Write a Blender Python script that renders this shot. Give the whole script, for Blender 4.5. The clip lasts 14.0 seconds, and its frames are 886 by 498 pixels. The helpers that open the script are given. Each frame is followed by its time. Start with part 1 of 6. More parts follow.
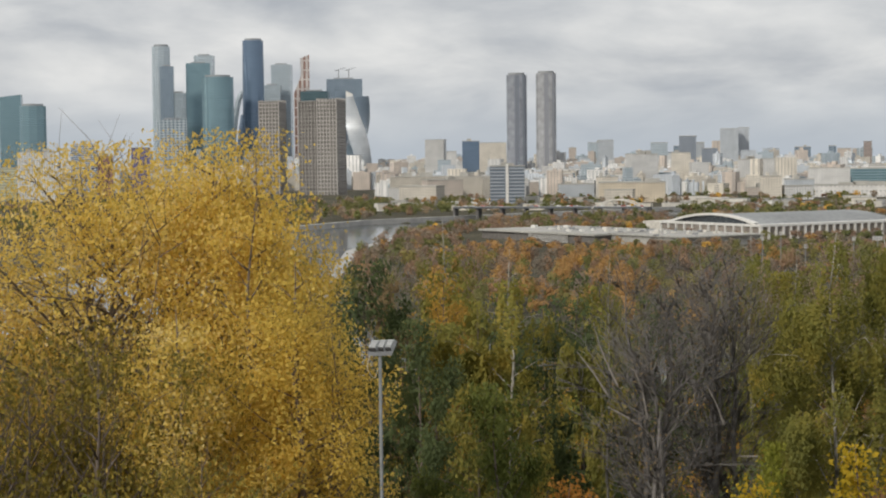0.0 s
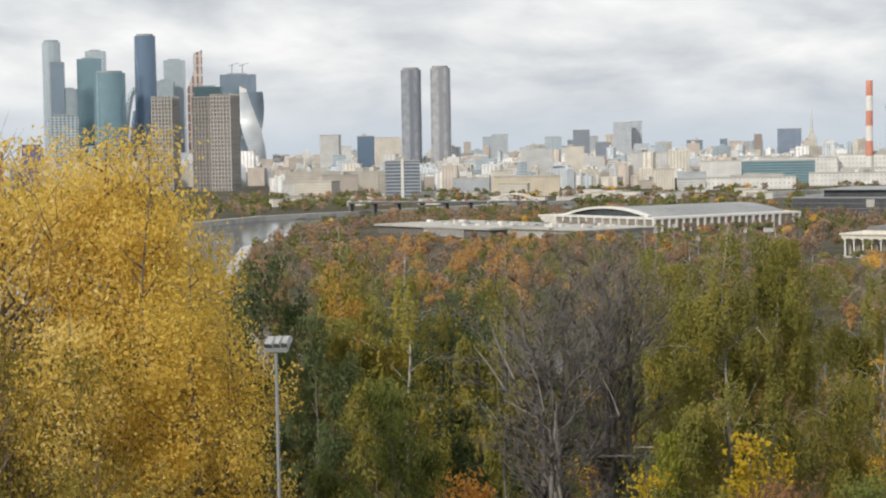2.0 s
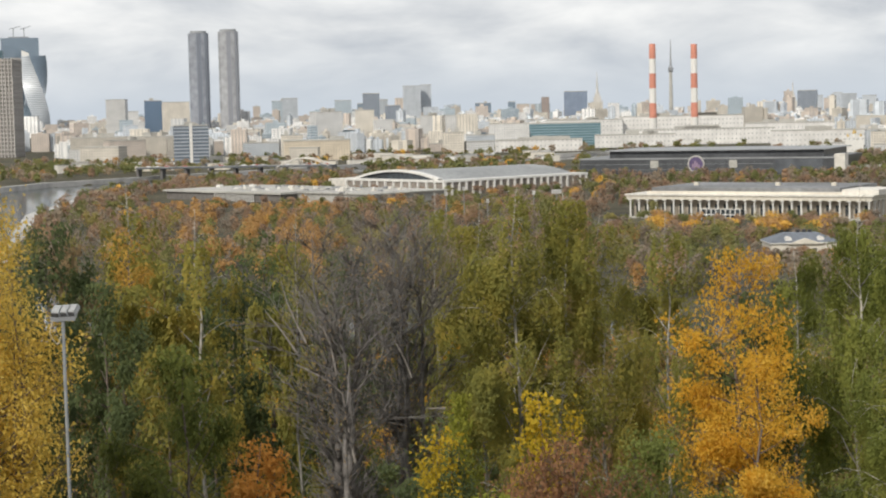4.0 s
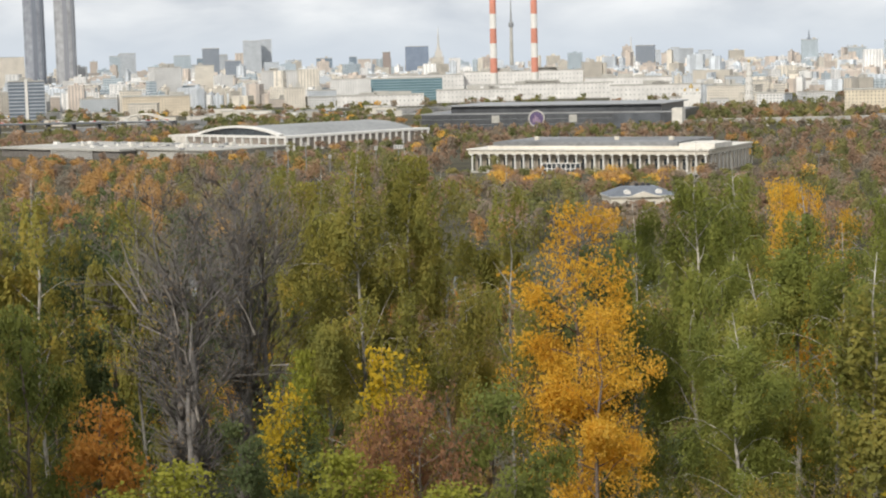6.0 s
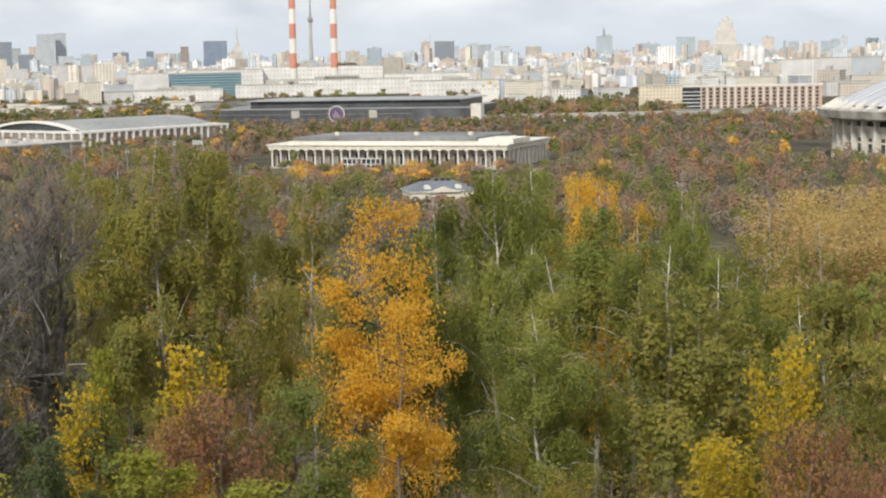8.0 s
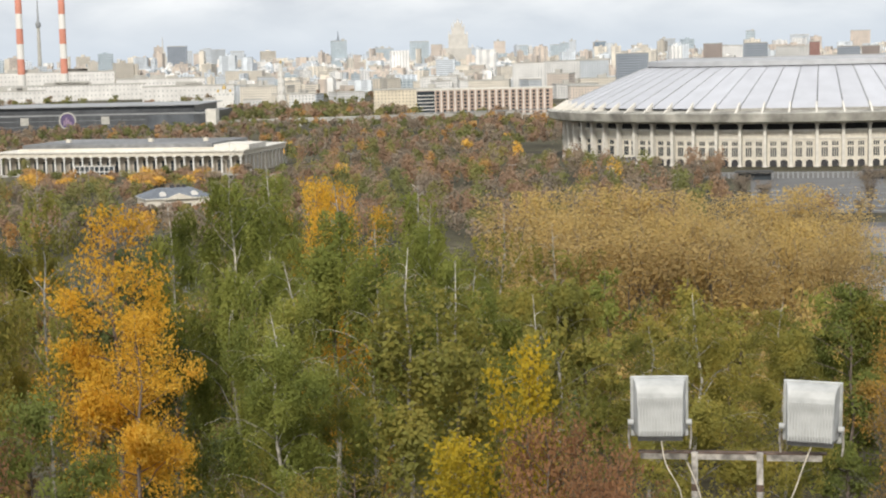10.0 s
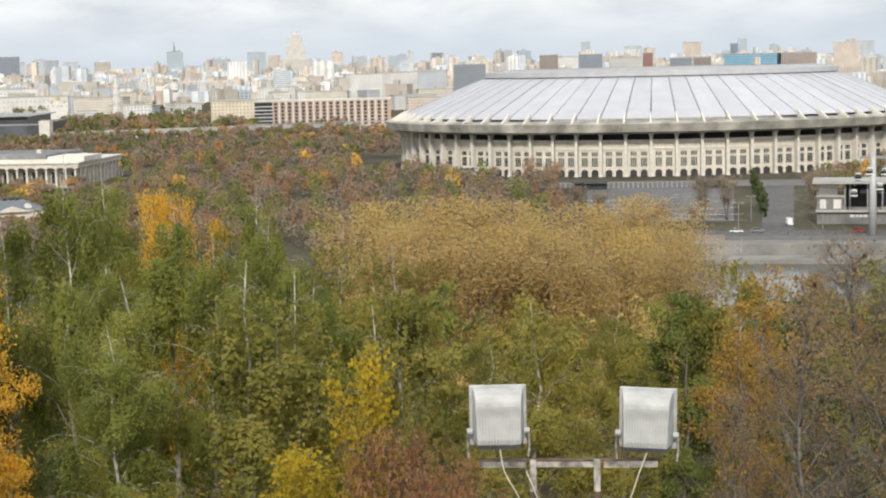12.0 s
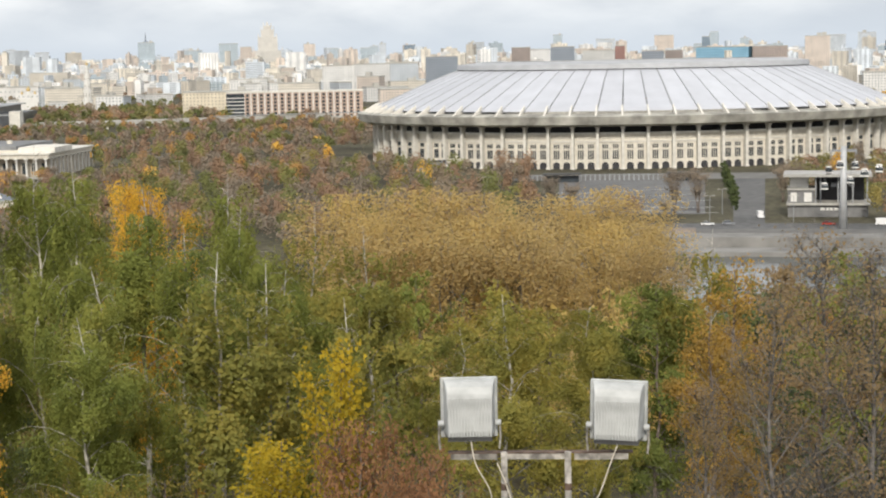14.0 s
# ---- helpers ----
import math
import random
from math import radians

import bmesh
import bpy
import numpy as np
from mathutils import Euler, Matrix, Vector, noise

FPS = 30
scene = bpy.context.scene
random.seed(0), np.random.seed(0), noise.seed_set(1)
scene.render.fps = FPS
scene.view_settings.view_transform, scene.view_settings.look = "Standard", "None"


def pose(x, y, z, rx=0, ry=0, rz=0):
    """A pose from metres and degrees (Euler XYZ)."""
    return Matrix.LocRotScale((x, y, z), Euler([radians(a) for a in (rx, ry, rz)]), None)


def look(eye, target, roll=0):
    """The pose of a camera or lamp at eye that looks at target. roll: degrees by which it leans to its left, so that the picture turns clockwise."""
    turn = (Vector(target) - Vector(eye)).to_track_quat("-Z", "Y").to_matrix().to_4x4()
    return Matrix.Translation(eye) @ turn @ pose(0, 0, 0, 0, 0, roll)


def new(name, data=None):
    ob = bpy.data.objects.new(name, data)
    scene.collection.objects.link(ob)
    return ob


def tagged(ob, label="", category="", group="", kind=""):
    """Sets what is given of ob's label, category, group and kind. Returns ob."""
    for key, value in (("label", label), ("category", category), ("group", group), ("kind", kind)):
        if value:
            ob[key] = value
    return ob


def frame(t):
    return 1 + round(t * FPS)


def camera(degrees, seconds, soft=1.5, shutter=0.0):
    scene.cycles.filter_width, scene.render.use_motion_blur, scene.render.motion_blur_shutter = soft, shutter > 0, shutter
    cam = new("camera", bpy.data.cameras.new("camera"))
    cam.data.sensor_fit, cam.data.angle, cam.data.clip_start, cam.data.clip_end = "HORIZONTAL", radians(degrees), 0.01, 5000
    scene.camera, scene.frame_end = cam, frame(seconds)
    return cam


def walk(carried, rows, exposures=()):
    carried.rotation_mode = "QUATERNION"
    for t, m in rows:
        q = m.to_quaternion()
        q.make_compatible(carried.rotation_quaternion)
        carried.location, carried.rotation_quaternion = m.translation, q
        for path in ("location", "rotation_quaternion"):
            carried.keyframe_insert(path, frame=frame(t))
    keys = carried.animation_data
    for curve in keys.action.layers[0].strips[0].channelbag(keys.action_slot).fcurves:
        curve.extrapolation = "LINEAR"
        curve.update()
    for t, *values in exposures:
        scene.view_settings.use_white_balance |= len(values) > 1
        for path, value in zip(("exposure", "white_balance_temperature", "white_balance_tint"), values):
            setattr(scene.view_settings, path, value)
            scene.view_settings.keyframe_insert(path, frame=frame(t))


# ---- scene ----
cam = camera(28.21, 14.0, soft=2.1)
EYE, ARM = 60.0, 0.15
ROWS = [
    (0.0, -2.300, -2.984, 0.633),
    (0.5, -2.182, -3.077, 0.613),
    (1.0, -3.633, -3.377, 0.848),
    (1.5, -5.157, -3.247, 0.933),
    (2.0, -5.705, -3.195, 0.968),
    (2.5, -6.895, -3.374, 1.033),
    (3.0, -8.501, -3.464, 1.171),
    (3.5, -10.714, -3.979, 1.240),
    (6.0, -17.642, -6.060, 1.321),
    (6.5, -19.206, -6.456, 1.342),
    (7.0, -19.662, -6.414, 1.316),
    (7.5, -22.044, -6.255, 1.184),
    (8.0, -24.112, -6.341, 1.047),
    (8.5, -26.179, -6.617, 1.080),
    (9.0, -28.467, -6.727, 1.118),
    (11.5, -37.113, -5.939, 1.415),
    (12.0, -37.908, -6.126, 1.243),
    (12.5, -38.265, -6.234, 1.123),
    (13.0, -38.521, -6.306, 1.061),
    (13.5, -38.697, -6.343, 1.036),
    (14.0, -38.806, -6.400, 1.021),
]

EXPOSURES = [(0.0, -0.22), (0.5, -0.06), (1.0, 0.12), (2.0, 0.12), (3.0, 0.12), (3.5, 0.11), (6.0, 0.26), (9.0, 0.32), (12.0, 0.32), (14.0, 0.32)]


def held(yaw, pitch, roll):
    """A phone held at arm's length by somebody who turns on the spot."""
    a = radians(-yaw)
    return pose(ARM * math.sin(a), ARM * math.cos(a), EYE, 90 + pitch, roll, yaw)


walk(cam, [(t, held(y, p, r)) for t, y, p, r in ROWS], EXPOSURES)

# ---- light ----
SUN_BEARING, SUN_HEIGHT = 222.0, 34.0
world = bpy.data.worlds.new("sky")
scene.world = world
world.use_nodes = True
wn, wl = world.node_tree.nodes, world.node_tree.links
wn.clear()


def wnode(kind, **kw):
    n = wn.new(kind)
    for k, v in kw.items():
        if k in n.inputs:
            n.inputs[k].default_value = v
    return n


sky = wn.new("ShaderNodeTexSky")
sky.sky_type, sky.sun_disc = "NISHITA", False
sky.sun_elevation, sky.sun_rotation = radians(SUN_HEIGHT), radians(SUN_BEARING)
tc = wn.new("ShaderNodeTexCoord")
sep = wn.new("ShaderNodeSeparateXYZ")
wl.new(tc.outputs["Generated"], sep.inputs[0])
# cloud deck: the direction is thrown onto a flat layer overhead
zc = wn.new("ShaderNodeMath"); zc.operation = "MAXIMUM"; zc.inputs[1].default_value = 0.0
wl.new(sep.outputs["Z"], zc.inputs[0])
za = wn.new("ShaderNodeMath"); za.operation = "ADD"; za.inputs[1].default_value = 0.32
wl.new(zc.outputs[0], za.inputs[0])
dx = wn.new("ShaderNodeMath"); dx.operation = "DIVIDE"
dy = wn.new("ShaderNodeMath"); dy.operation = "DIVIDE"
wl.new(sep.outputs["X"], dx.inputs[0]); wl.new(za.outputs[0], dx.inputs[1])
wl.new(sep.outputs["Y"], dy.inputs[0]); wl.new(za.outputs[0], dy.inputs[1])
comb = wn.new("ShaderNodeCombineXYZ")
wl.new(dx.outputs[0], comb.inputs["X"]); wl.new(dy.outputs[0], comb.inputs["Y"])
n1 = wnode("ShaderNodeTexNoise", Scale=3.6, Detail=9.0, Roughness=0.52, Distortion=0.25)
wl.new(comb.outputs[0], n1.inputs["Vector"])
r1 = wn.new("ShaderNodeValToRGB")
e = r1.color_ramp.elements
e[0].position, e[0].color = 0.33, (0.53, 0.56, 0.605, 1)
e[1].position, e[1].color = 0.66, (0.94, 0.94, 0.93, 1)
m1 = e.new(0.5); m1.color = (0.75, 0.765, 0.78, 1)
wl.new(n1.outputs["Fac"], r1.inputs["Fac"])
# paler, bluer murk close to the horizon
mr = wn.new("ShaderNodeMapRange"); mr.interpolation_type = "SMOOTHSTEP"
mr.inputs["From Min"].default_value = -0.01; mr.inputs["From Max"].default_value = 0.055
wl.new(sep.outputs["Z"], mr.inputs["Value"])
mixh = wn.new("ShaderNodeMix"); mixh.data_type = "RGBA"
mixh.inputs["A"].default_value = (0.56, 0.62, 0.69, 1)
wl.new(mr.outputs["Result"], mixh.inputs["Factor"]); wl.new(r1.outputs["Color"], mixh.inputs["B"])
bg_cloud = wnode("ShaderNodeBackground", Strength=1.0)
wl.new(mixh.outputs["Result"], bg_cloud.inputs["Color"])
bg_sky = wnode("ShaderNodeBackground", Strength=0.05)
wl.new(sky.outputs[0], bg_sky.inputs["Color"])
mixs = wn.new("ShaderNodeMixShader"); mixs.inputs["Fac"].default_value = 0.93
wl.new(bg_sky.outputs[0], mixs.inputs[1]); wl.new(bg_cloud.outputs[0], mixs.inputs[2])
wo = wn.new("ShaderNodeOutputWorld")
wl.new(mixs.outputs[0], wo.inputs["Surface"])

sun = new("sun", bpy.data.lights.new("sun", "SUN"))
sun.data.energy, sun.data.angle, sun.data.color = 2.5, radians(8), (1.0, 0.93, 0.82)
_b, _h = radians(SUN_BEARING), radians(SUN_HEIGHT)
sun.matrix_world = look((math.sin(_b) * math.cos(_h) * 100, math.cos(_b) * math.cos(_h) * 100, math.sin(_h) * 100 + 60), (0, 0, 60))

# ---- materials ----
MATS = {}


def shader(name, base, rough=0.8, metal=0.0, grain=6.0, vary=0.25, bump=0.0, coarse=0.3, spec=0.3, island=0.0, obvar=0.0, trans=0.0):
    """A surface with two scales of variation (in metres, object space), and optional variation per island or object."""
    if name in MATS:
        return MATS[name]
    m = bpy.data.materials.new(name)
    m.use_nodes = True
    n, l = m.node_tree.nodes, m.node_tree.links
    b = n["Principled BSDF"]
    b.inputs["Roughness"].default_value, b.inputs["Metallic"].default_value = rough, metal
    b.inputs["Specular IOR Level"].default_value = spec
    tc = n.new("ShaderNodeTexCoord")
    fac = None
    for scale, w in ((grain, vary), (grain * coarse * 0.2, vary)):
        t = n.new("ShaderNodeTexNoise")
        t.inputs["Scale"].default_value, t.inputs["Detail"].default_value = scale, 4
        l.new(tc.outputs["Object"], t.inputs["Vector"])
        r = n.new("ShaderNodeMapRange")
        r.inputs["From Min"].default_value, r.inputs["From Max"].default_value = 0.3, 0.7
        r.inputs["To Min"].default_value, r.inputs["To Max"].default_value = 1 - w, 1 + w
        l.new(t.outputs["Fac"], r.inputs["Value"])
        if fac is None:
            fac = r.outputs[0]
            first = t
        else:
            mm = n.new("ShaderNodeMath"); mm.operation = "MULTIPLY"
            l.new(fac, mm.inputs[0]); l.new(r.outputs[0], mm.inputs[1])
            fac = mm.outputs[0]
    for node, out, w in (("ShaderNodeNewGeometry", "Random Per Island", island), ("ShaderNodeObjectInfo", "Random", obvar)):
        if w:
            g = n.new(node)
            r = n.new("ShaderNodeMapRange")
            r.inputs["To Min"].default_value, r.inputs["To Max"].default_value = 1 - w, 1 + w
            l.new(g.outputs[out], r.inputs["Value"])
            mm = n.new("ShaderNodeMath"); mm.operation = "MULTIPLY"
            l.new(fac, mm.inputs[0]); l.new(r.outputs[0], mm.inputs[1])
            fac = mm.outputs[0]
    mx = n.new("ShaderNodeVectorMath"); mx.operation = "SCALE"
    mx.inputs[0].default_value = base
    l.new(fac, mx.inputs["Scale"])
    l.new(mx.outputs[0], b.inputs["Base Color"])
    if bump:
        bp = n.new("ShaderNodeBump")
        bp.inputs["Strength"].default_value, bp.inputs["Distance"].default_value = bump, 0.05
        l.new(first.outputs["Fac"], bp.inputs["Height"]); l.new(bp.outputs[0], b.inputs["Normal"])
    MATS[name] = m
    return m


def leafy(name, colours, trans=0.35, patch=0.45, leaf=0.2):
    """Leaves: the colour wanders over a ramp, leaf by leaf and clump by clump; light shines through."""
    if name in MATS:
        return MATS[name]
    m = bpy.data.materials.new(name)
    m.use_nodes = True
    n, l = m.node_tree.nodes, m.node_tree.links
    n.clear()
    g = n.new("ShaderNodeNewGeometry")
    tc = n.new("ShaderNodeTexCoord")
    t = n.new("ShaderNodeTexNoise"); t.inputs["Scale"].default_value, t.inputs["Detail"].default_value = patch, 3
    l.new(tc.outputs["Object"], t.inputs["Vector"])
    r = n.new("ShaderNodeMapRange"); r.inputs["From Min"].default_value, r.inputs["From Max"].default_value = 0.25, 0.75
    l.new(t.outputs["Fac"], r.inputs["Value"])
    oi = n.new("ShaderNodeObjectInfo")
    a1 = n.new("ShaderNodeMath"); a1.operation = "MULTIPLY"; a1.inputs[1].default_value = leaf
    l.new(g.outputs["Random Per Island"], a1.inputs[0])
    a2 = n.new("ShaderNodeMath"); a2.operation = "MULTIPLY_ADD"; a2.inputs[1].default_value = 0.74 - leaf
    l.new(r.outputs[0], a2.inputs[0]); l.new(a1.outputs[0], a2.inputs[2])
    a3 = n.new("ShaderNodeMath"); a3.operation = "MULTIPLY_ADD"; a3.inputs[1].default_value = 0.22
    l.new(oi.outputs["Random"], a3.inputs[0]); l.new(a2.outputs[0], a3.inputs[2])
    ramp = n.new("ShaderNodeValToRGB")
    el = ramp.color_ramp.elements
    while len(el) < len(colours):
        el.new(0.5)
    for i, c in enumerate(colours):
        el[i].position, el[i].color = 0.12 + 0.76 * i / (len(colours) - 1), (*c, 1)
    l.new(a3.outputs[0], ramp.inputs["Fac"])
    d = n.new("ShaderNodeBsdfPrincipled"); d.inputs["Roughness"].default_value = 0.6
    d.inputs["Specular IOR Level"].default_value = 0.12
    tr = n.new("ShaderNodeBsdfTranslucent")
    l.new(ramp.outputs["Color"], d.inputs["Base Color"]); l.new(ramp.outputs["Color"], tr.inputs["Color"])
    mx = n.new("ShaderNodeMixShader"); mx.inputs["Fac"].default_value = trans
    o = n.new("ShaderNodeOutputMaterial")
    l.new(d.outputs[0], mx.inputs[1]); l.new(tr.outputs[0], mx.inputs[2]); l.new(mx.outputs[0], o.inputs["Surface"])
    MATS[name] = m
    return m


def facade(name, wall, glass=(0.09, 0.11, 0.14), bay=3.4, floor=3.2, wx=0.5, wz=0.5, rough=0.85, grough=0.15, vary=0.15, obvar=0.0, metal=0.0):
    """Far facades: rows of windows too small to tell apart, on the sides alone; weathered wall between."""
    if name in MATS:
        return MATS[name]
    m = bpy.data.materials.new(name)
    m.use_nodes = True
    n, l = m.node_tree.nodes, m.node_tree.links
    b = n["Principled BSDF"]
    tc, geo = n.new("ShaderNodeTexCoord"), n.new("ShaderNodeNewGeometry")
    sp, sn = n.new("ShaderNodeSeparateXYZ"), n.new("ShaderNodeSeparateXYZ")
    l.new(tc.outputs["Object"], sp.inputs[0]); l.new(geo.outputs["Normal"], sn.inputs[0])

    def math(op, a, c=None):
        k = n.new("ShaderNodeMath"); k.operation = op
        for i, v in enumerate((a, c)):
            if v is None:
                continue
            if isinstance(v, (int, float)):
                k.inputs[i].default_value = v
            else:
                l.new(v, k.inputs[i])
        return k.outputs[0]

    u = math("ADD", sp.outputs["X"], sp.outputs["Y"])
    fu = math("LESS_THAN", math("FRACT", math("DIVIDE", math("ADD", u, 500.0 * bay), bay)), wx)
    fz = math("LESS_THAN", math("FRACT", math("DIVIDE", sp.outputs["Z"], floor)), wz)
    side = math("LESS_THAN", math("ABSOLUTE", sn.outputs["Z"]), 0.5)
    win = math("MULTIPLY", math("MULTIPLY", fu, fz), side)
    t = n.new("ShaderNodeTexNoise"); t.inputs["Scale"].default_value, t.inputs["Detail"].default_value = 0.06, 6
    l.new(tc.outputs["Object"], t.inputs["Vector"])
    r = n.new("ShaderNodeMapRange")
    r.inputs["From Min"].default_value, r.inputs["From Max"].default_value = 0.3, 0.7
    r.inputs["To Min"].default_value, r.inputs["To Max"].default_value = 1 - vary, 1 + vary
    l.new(t.outputs["Fac"], r.inputs["Value"])
    fac = r.outputs[0]
    if obvar:
        oi = n.new("ShaderNodeObjectInfo")
        isl = n.new("ShaderNodeMapRange")
        isl.inputs["To Min"].default_value, isl.inputs["To Max"].default_value = 1 - obvar, 1 + obvar * 0.6
        l.new(geo.outputs["Random Per Island"], isl.inputs["Value"])
        r2 = n.new("ShaderNodeMapRange")
        r2.inputs["To Min"].default_value, r2.inputs["To Max"].default_value = 1 - obvar, 1 + obvar * 0.6
        l.new(oi.outputs["Random"], r2.inputs["Value"])
        fac = math("MULTIPLY", math("MULTIPLY", fac, r2.outputs[0]), isl.outputs[0])
    sc = n.new("ShaderNodeVectorMath"); sc.operation = "SCALE"; sc.inputs[0].default_value = wall
    l.new(fac, sc.inputs["Scale"])
    mx = n.new("ShaderNodeMix"); mx.data_type = "RGBA"
    mx.inputs["B"].default_value = (*glass, 1)
    l.new(sc.outputs[0], mx.inputs["A"]); l.new(win, mx.inputs["Factor"])
    l.new(mx.outputs["Result"], b.inputs["Base Color"])
    rr = n.new("ShaderNodeMapRange")
    rr.inputs["To Min"].default_value, rr.inputs["To Max"].default_value = rough, grough
    l.new(win, rr.inputs["Value"]); l.new(rr.outputs[0], b.inputs["Roughness"])
    b.inputs["Metallic"].default_value = metal
    MATS[name] = m
    return m


# ---- builders ----
def at(bearing, rng, z=0.0):
    a = radians(bearing)
    return Vector((rng * math.sin(a), rng * math.cos(a), z))


def box(bm, x0, x1, y0, y1, z0, z1):
    v = [bm.verts.new(p) for p in ((x0, y0, z0), (x1, y0, z0), (x1, y1, z0), (x0, y1, z0), (x0, y0, z1), (x1, y0, z1), (x1, y1, z1), (x0, y1, z1))]
    for f in ((3, 2, 1, 0), (4, 5, 6, 7), (0, 1, 5, 4), (1, 2, 6, 5), (2, 3, 7, 6), (3, 0, 4, 7)):
        bm.faces.new([v[i] for i in f])
    return v


def prism(bm, rings, close=True, cap=True):
    """Stacked closed rings of points, joined into a skin."""
    rows = [[bm.verts.new(p) for p in ring] for ring in rings]
    k = len(rows[0])
    for a, b in zip(rows, rows[1:]):
        for i in range(k if close else k - 1):
            bm.faces.new((a[i], a[(i + 1) % k], b[(i + 1) % k], b[i]))
    if cap:
        bm.faces.new(list(reversed(rows[0])))
        bm.faces.new(rows[-1])
    return rows


def ring(rx, ry, z, k=24, a0=0.0, cx=0.0, cy=0.0):
    return [(cx + rx * math.cos(a0 + 2 * math.pi * i / k), cy + ry * math.sin(a0 + 2 * math.pi * i / k), z) for i in range(k)]


def rect(hx, hy, z, turn=0.0, cx=0.0, cy=0.0):
    c, s = math.cos(turn), math.sin(turn)
    return [(cx + x * c - y * s, cy + x * s + y * c, z) for x, y in ((-hx, -hy), (hx, -hy), (hx, hy), (-hx, hy))]


def tube(bm, pts, radii, k=6):
    rows = []
    for i, p in enumerate(pts):
        p = Vector(p)
        d = (Vector(pts[min(i + 1, len(pts) - 1)]) - Vector(pts[max(i - 1, 0)])).normalized()
        a = d.orthogonal().normalized()
        b = d.cross(a)
        rows.append([tuple(p + radii[i] * (a * math.cos(2 * math.pi * j / k) + b * math.sin(2 * math.pi * j / k))) for j in range(k)])
    prism(bm, rows)


def mesh_of(name, bm, material, smooth=False):
    me = bpy.data.meshes.new(name)
    bmesh.ops.recalc_face_normals(bm, faces=bm.faces)
    bm.to_mesh(me)
    bm.free()
    for mt in material if isinstance(material, (list, tuple)) else [material]:
        me.materials.append(mt)
    if smooth:
        me.shade_smooth()
    return me


def part(name, bm, material, parent, label="", smooth=False, m=None):
    ob = new(name, mesh_of(name, bm, material, smooth) if isinstance(bm, bmesh.types.BMesh) else bm)
    ob.parent = parent
    if m is not None:
        ob.matrix_basis = m
    if label:
        ob["label"] = label
    return ob


def thing(name, place, label, category, group="", turn=0.0, kind=""):
    """An Empty at the base of a thing; turn: degrees from north, clockwise."""
    ob = new(name)
    ob.matrix_basis = Matrix.Translation(place) @ Matrix.Rotation(radians(-turn), 4, "Z")
    return tagged(ob, label, category, group, kind)


def solid(name, bm, material, label="", category="", group="", kind="", place=(0, 0, 0), turn=0.0, smooth=False):
    ob = new(name, mesh_of(name, bm, material, smooth))
    ob.matrix_basis = Matrix.Translation(place) @ Matrix.Rotation(radians(-turn), 4, "Z")
    return tagged(ob, label, category, group, kind)


def leaf_mesh(name, verts, material, k=3):
    """Loose k-gons, from an (n, k, 3) array."""
    n = len(verts)
    me = bpy.data.meshes.new(name)
    me.vertices.add(n * k); me.loops.add(n * k); me.polygons.add(n)
    me.vertices.foreach_set("co", np.asarray(verts, dtype=np.float32).reshape(-1))
    me.loops.foreach_set("vertex_index", np.arange(n * k, dtype=np.int32))
    me.polygons.foreach_set("loop_start", np.arange(0, n * k, k, dtype=np.int32))
    me.polygons.foreach_set("loop_total", np.full(n, k, dtype=np.int32))
    me.update(calc_edges=True)
    me.materials.append(material)
    return me


def leaf_blades(centres, size, rng, droop=0.0, out=None):
    """Pointed leaves, or sprays of leaves; out: the way out of the clump, which the blades roughly face."""
    c = np.asarray(centres)
    n = rng.normal(size=c.shape)
    n /= np.linalg.norm(n, axis=1)[:, None]
    if out is not None:
        n = n * 0.75 + out
        n /= np.linalg.norm(n, axis=1)[:, None]
    a = rng.normal(size=c.shape)
    a[:, 2] -= droop
    a -= (a * n).sum(1)[:, None] * n
    a /= np.linalg.norm(a, axis=1)[:, None]
    b = np.cross(n, a)
    s = size * rng.uniform(0.7, 1.45, (len(c), 1))
    w = rng.uniform(0.7, 1.0, (len(c), 1))
    return np.stack([c + a * s * 0.6, c - a * s * 0.35 + b * s * w * 0.5, c - a * s * 0.35 - b * s * w * 0.5], 1)


# ---- ground and river ----
RIVER = [at(75, 540), at(60, 480), at(48, 476), at(30, 455), at(15, 460), at(0, 560), at(-8, 720), at(-4.6, 1130), at(-1.6, 1430), at(1.9, 1630), at(6.2, 1760), at(13, 2050), at(20, 2350)]
HALF_RIVER = 72.0


def river_gap(x, y):
    """Distance from the river's middle line (numpy)."""
    d = np.full(np.shape(x), 1e9)
    for p, q in zip(RIVER, RIVER[1:]):
        ex, ey = q.x - p.x, q.y - p.y
        t = np.clip(((x - p.x) * ex + (y - p.y) * ey) / (ex * ex + ey * ey), 0, 1)
        d = np.minimum(d, np.hypot(x - p.x - t * ex, y - p.y - t * ey))
    return d


def hill(x, y):
    """Height of the ground: the deck's terrace, the wooded slope, the flat river meadow."""
    r = np.hypot(x, y)
    b = np.degrees(np.arctan2(x, y))
    ahead = np.interp(r, [0, 3.2, 5, 12, 20, 50, 90, 160, 260, 340, 400], [58.2, 58.2, 55.5, 52.5, 49.5, 41, 33, 19, 6, 0.5, 0])
    behind = np.abs(b) > 110
    z = np.where(behind, 58.2, ahead)
    g = river_gap(x, y)
    near = np.clip((HALF_RIVER + 9 - g) / 9, 0, 1)
    return z - 7.0 * near * (z < 8)


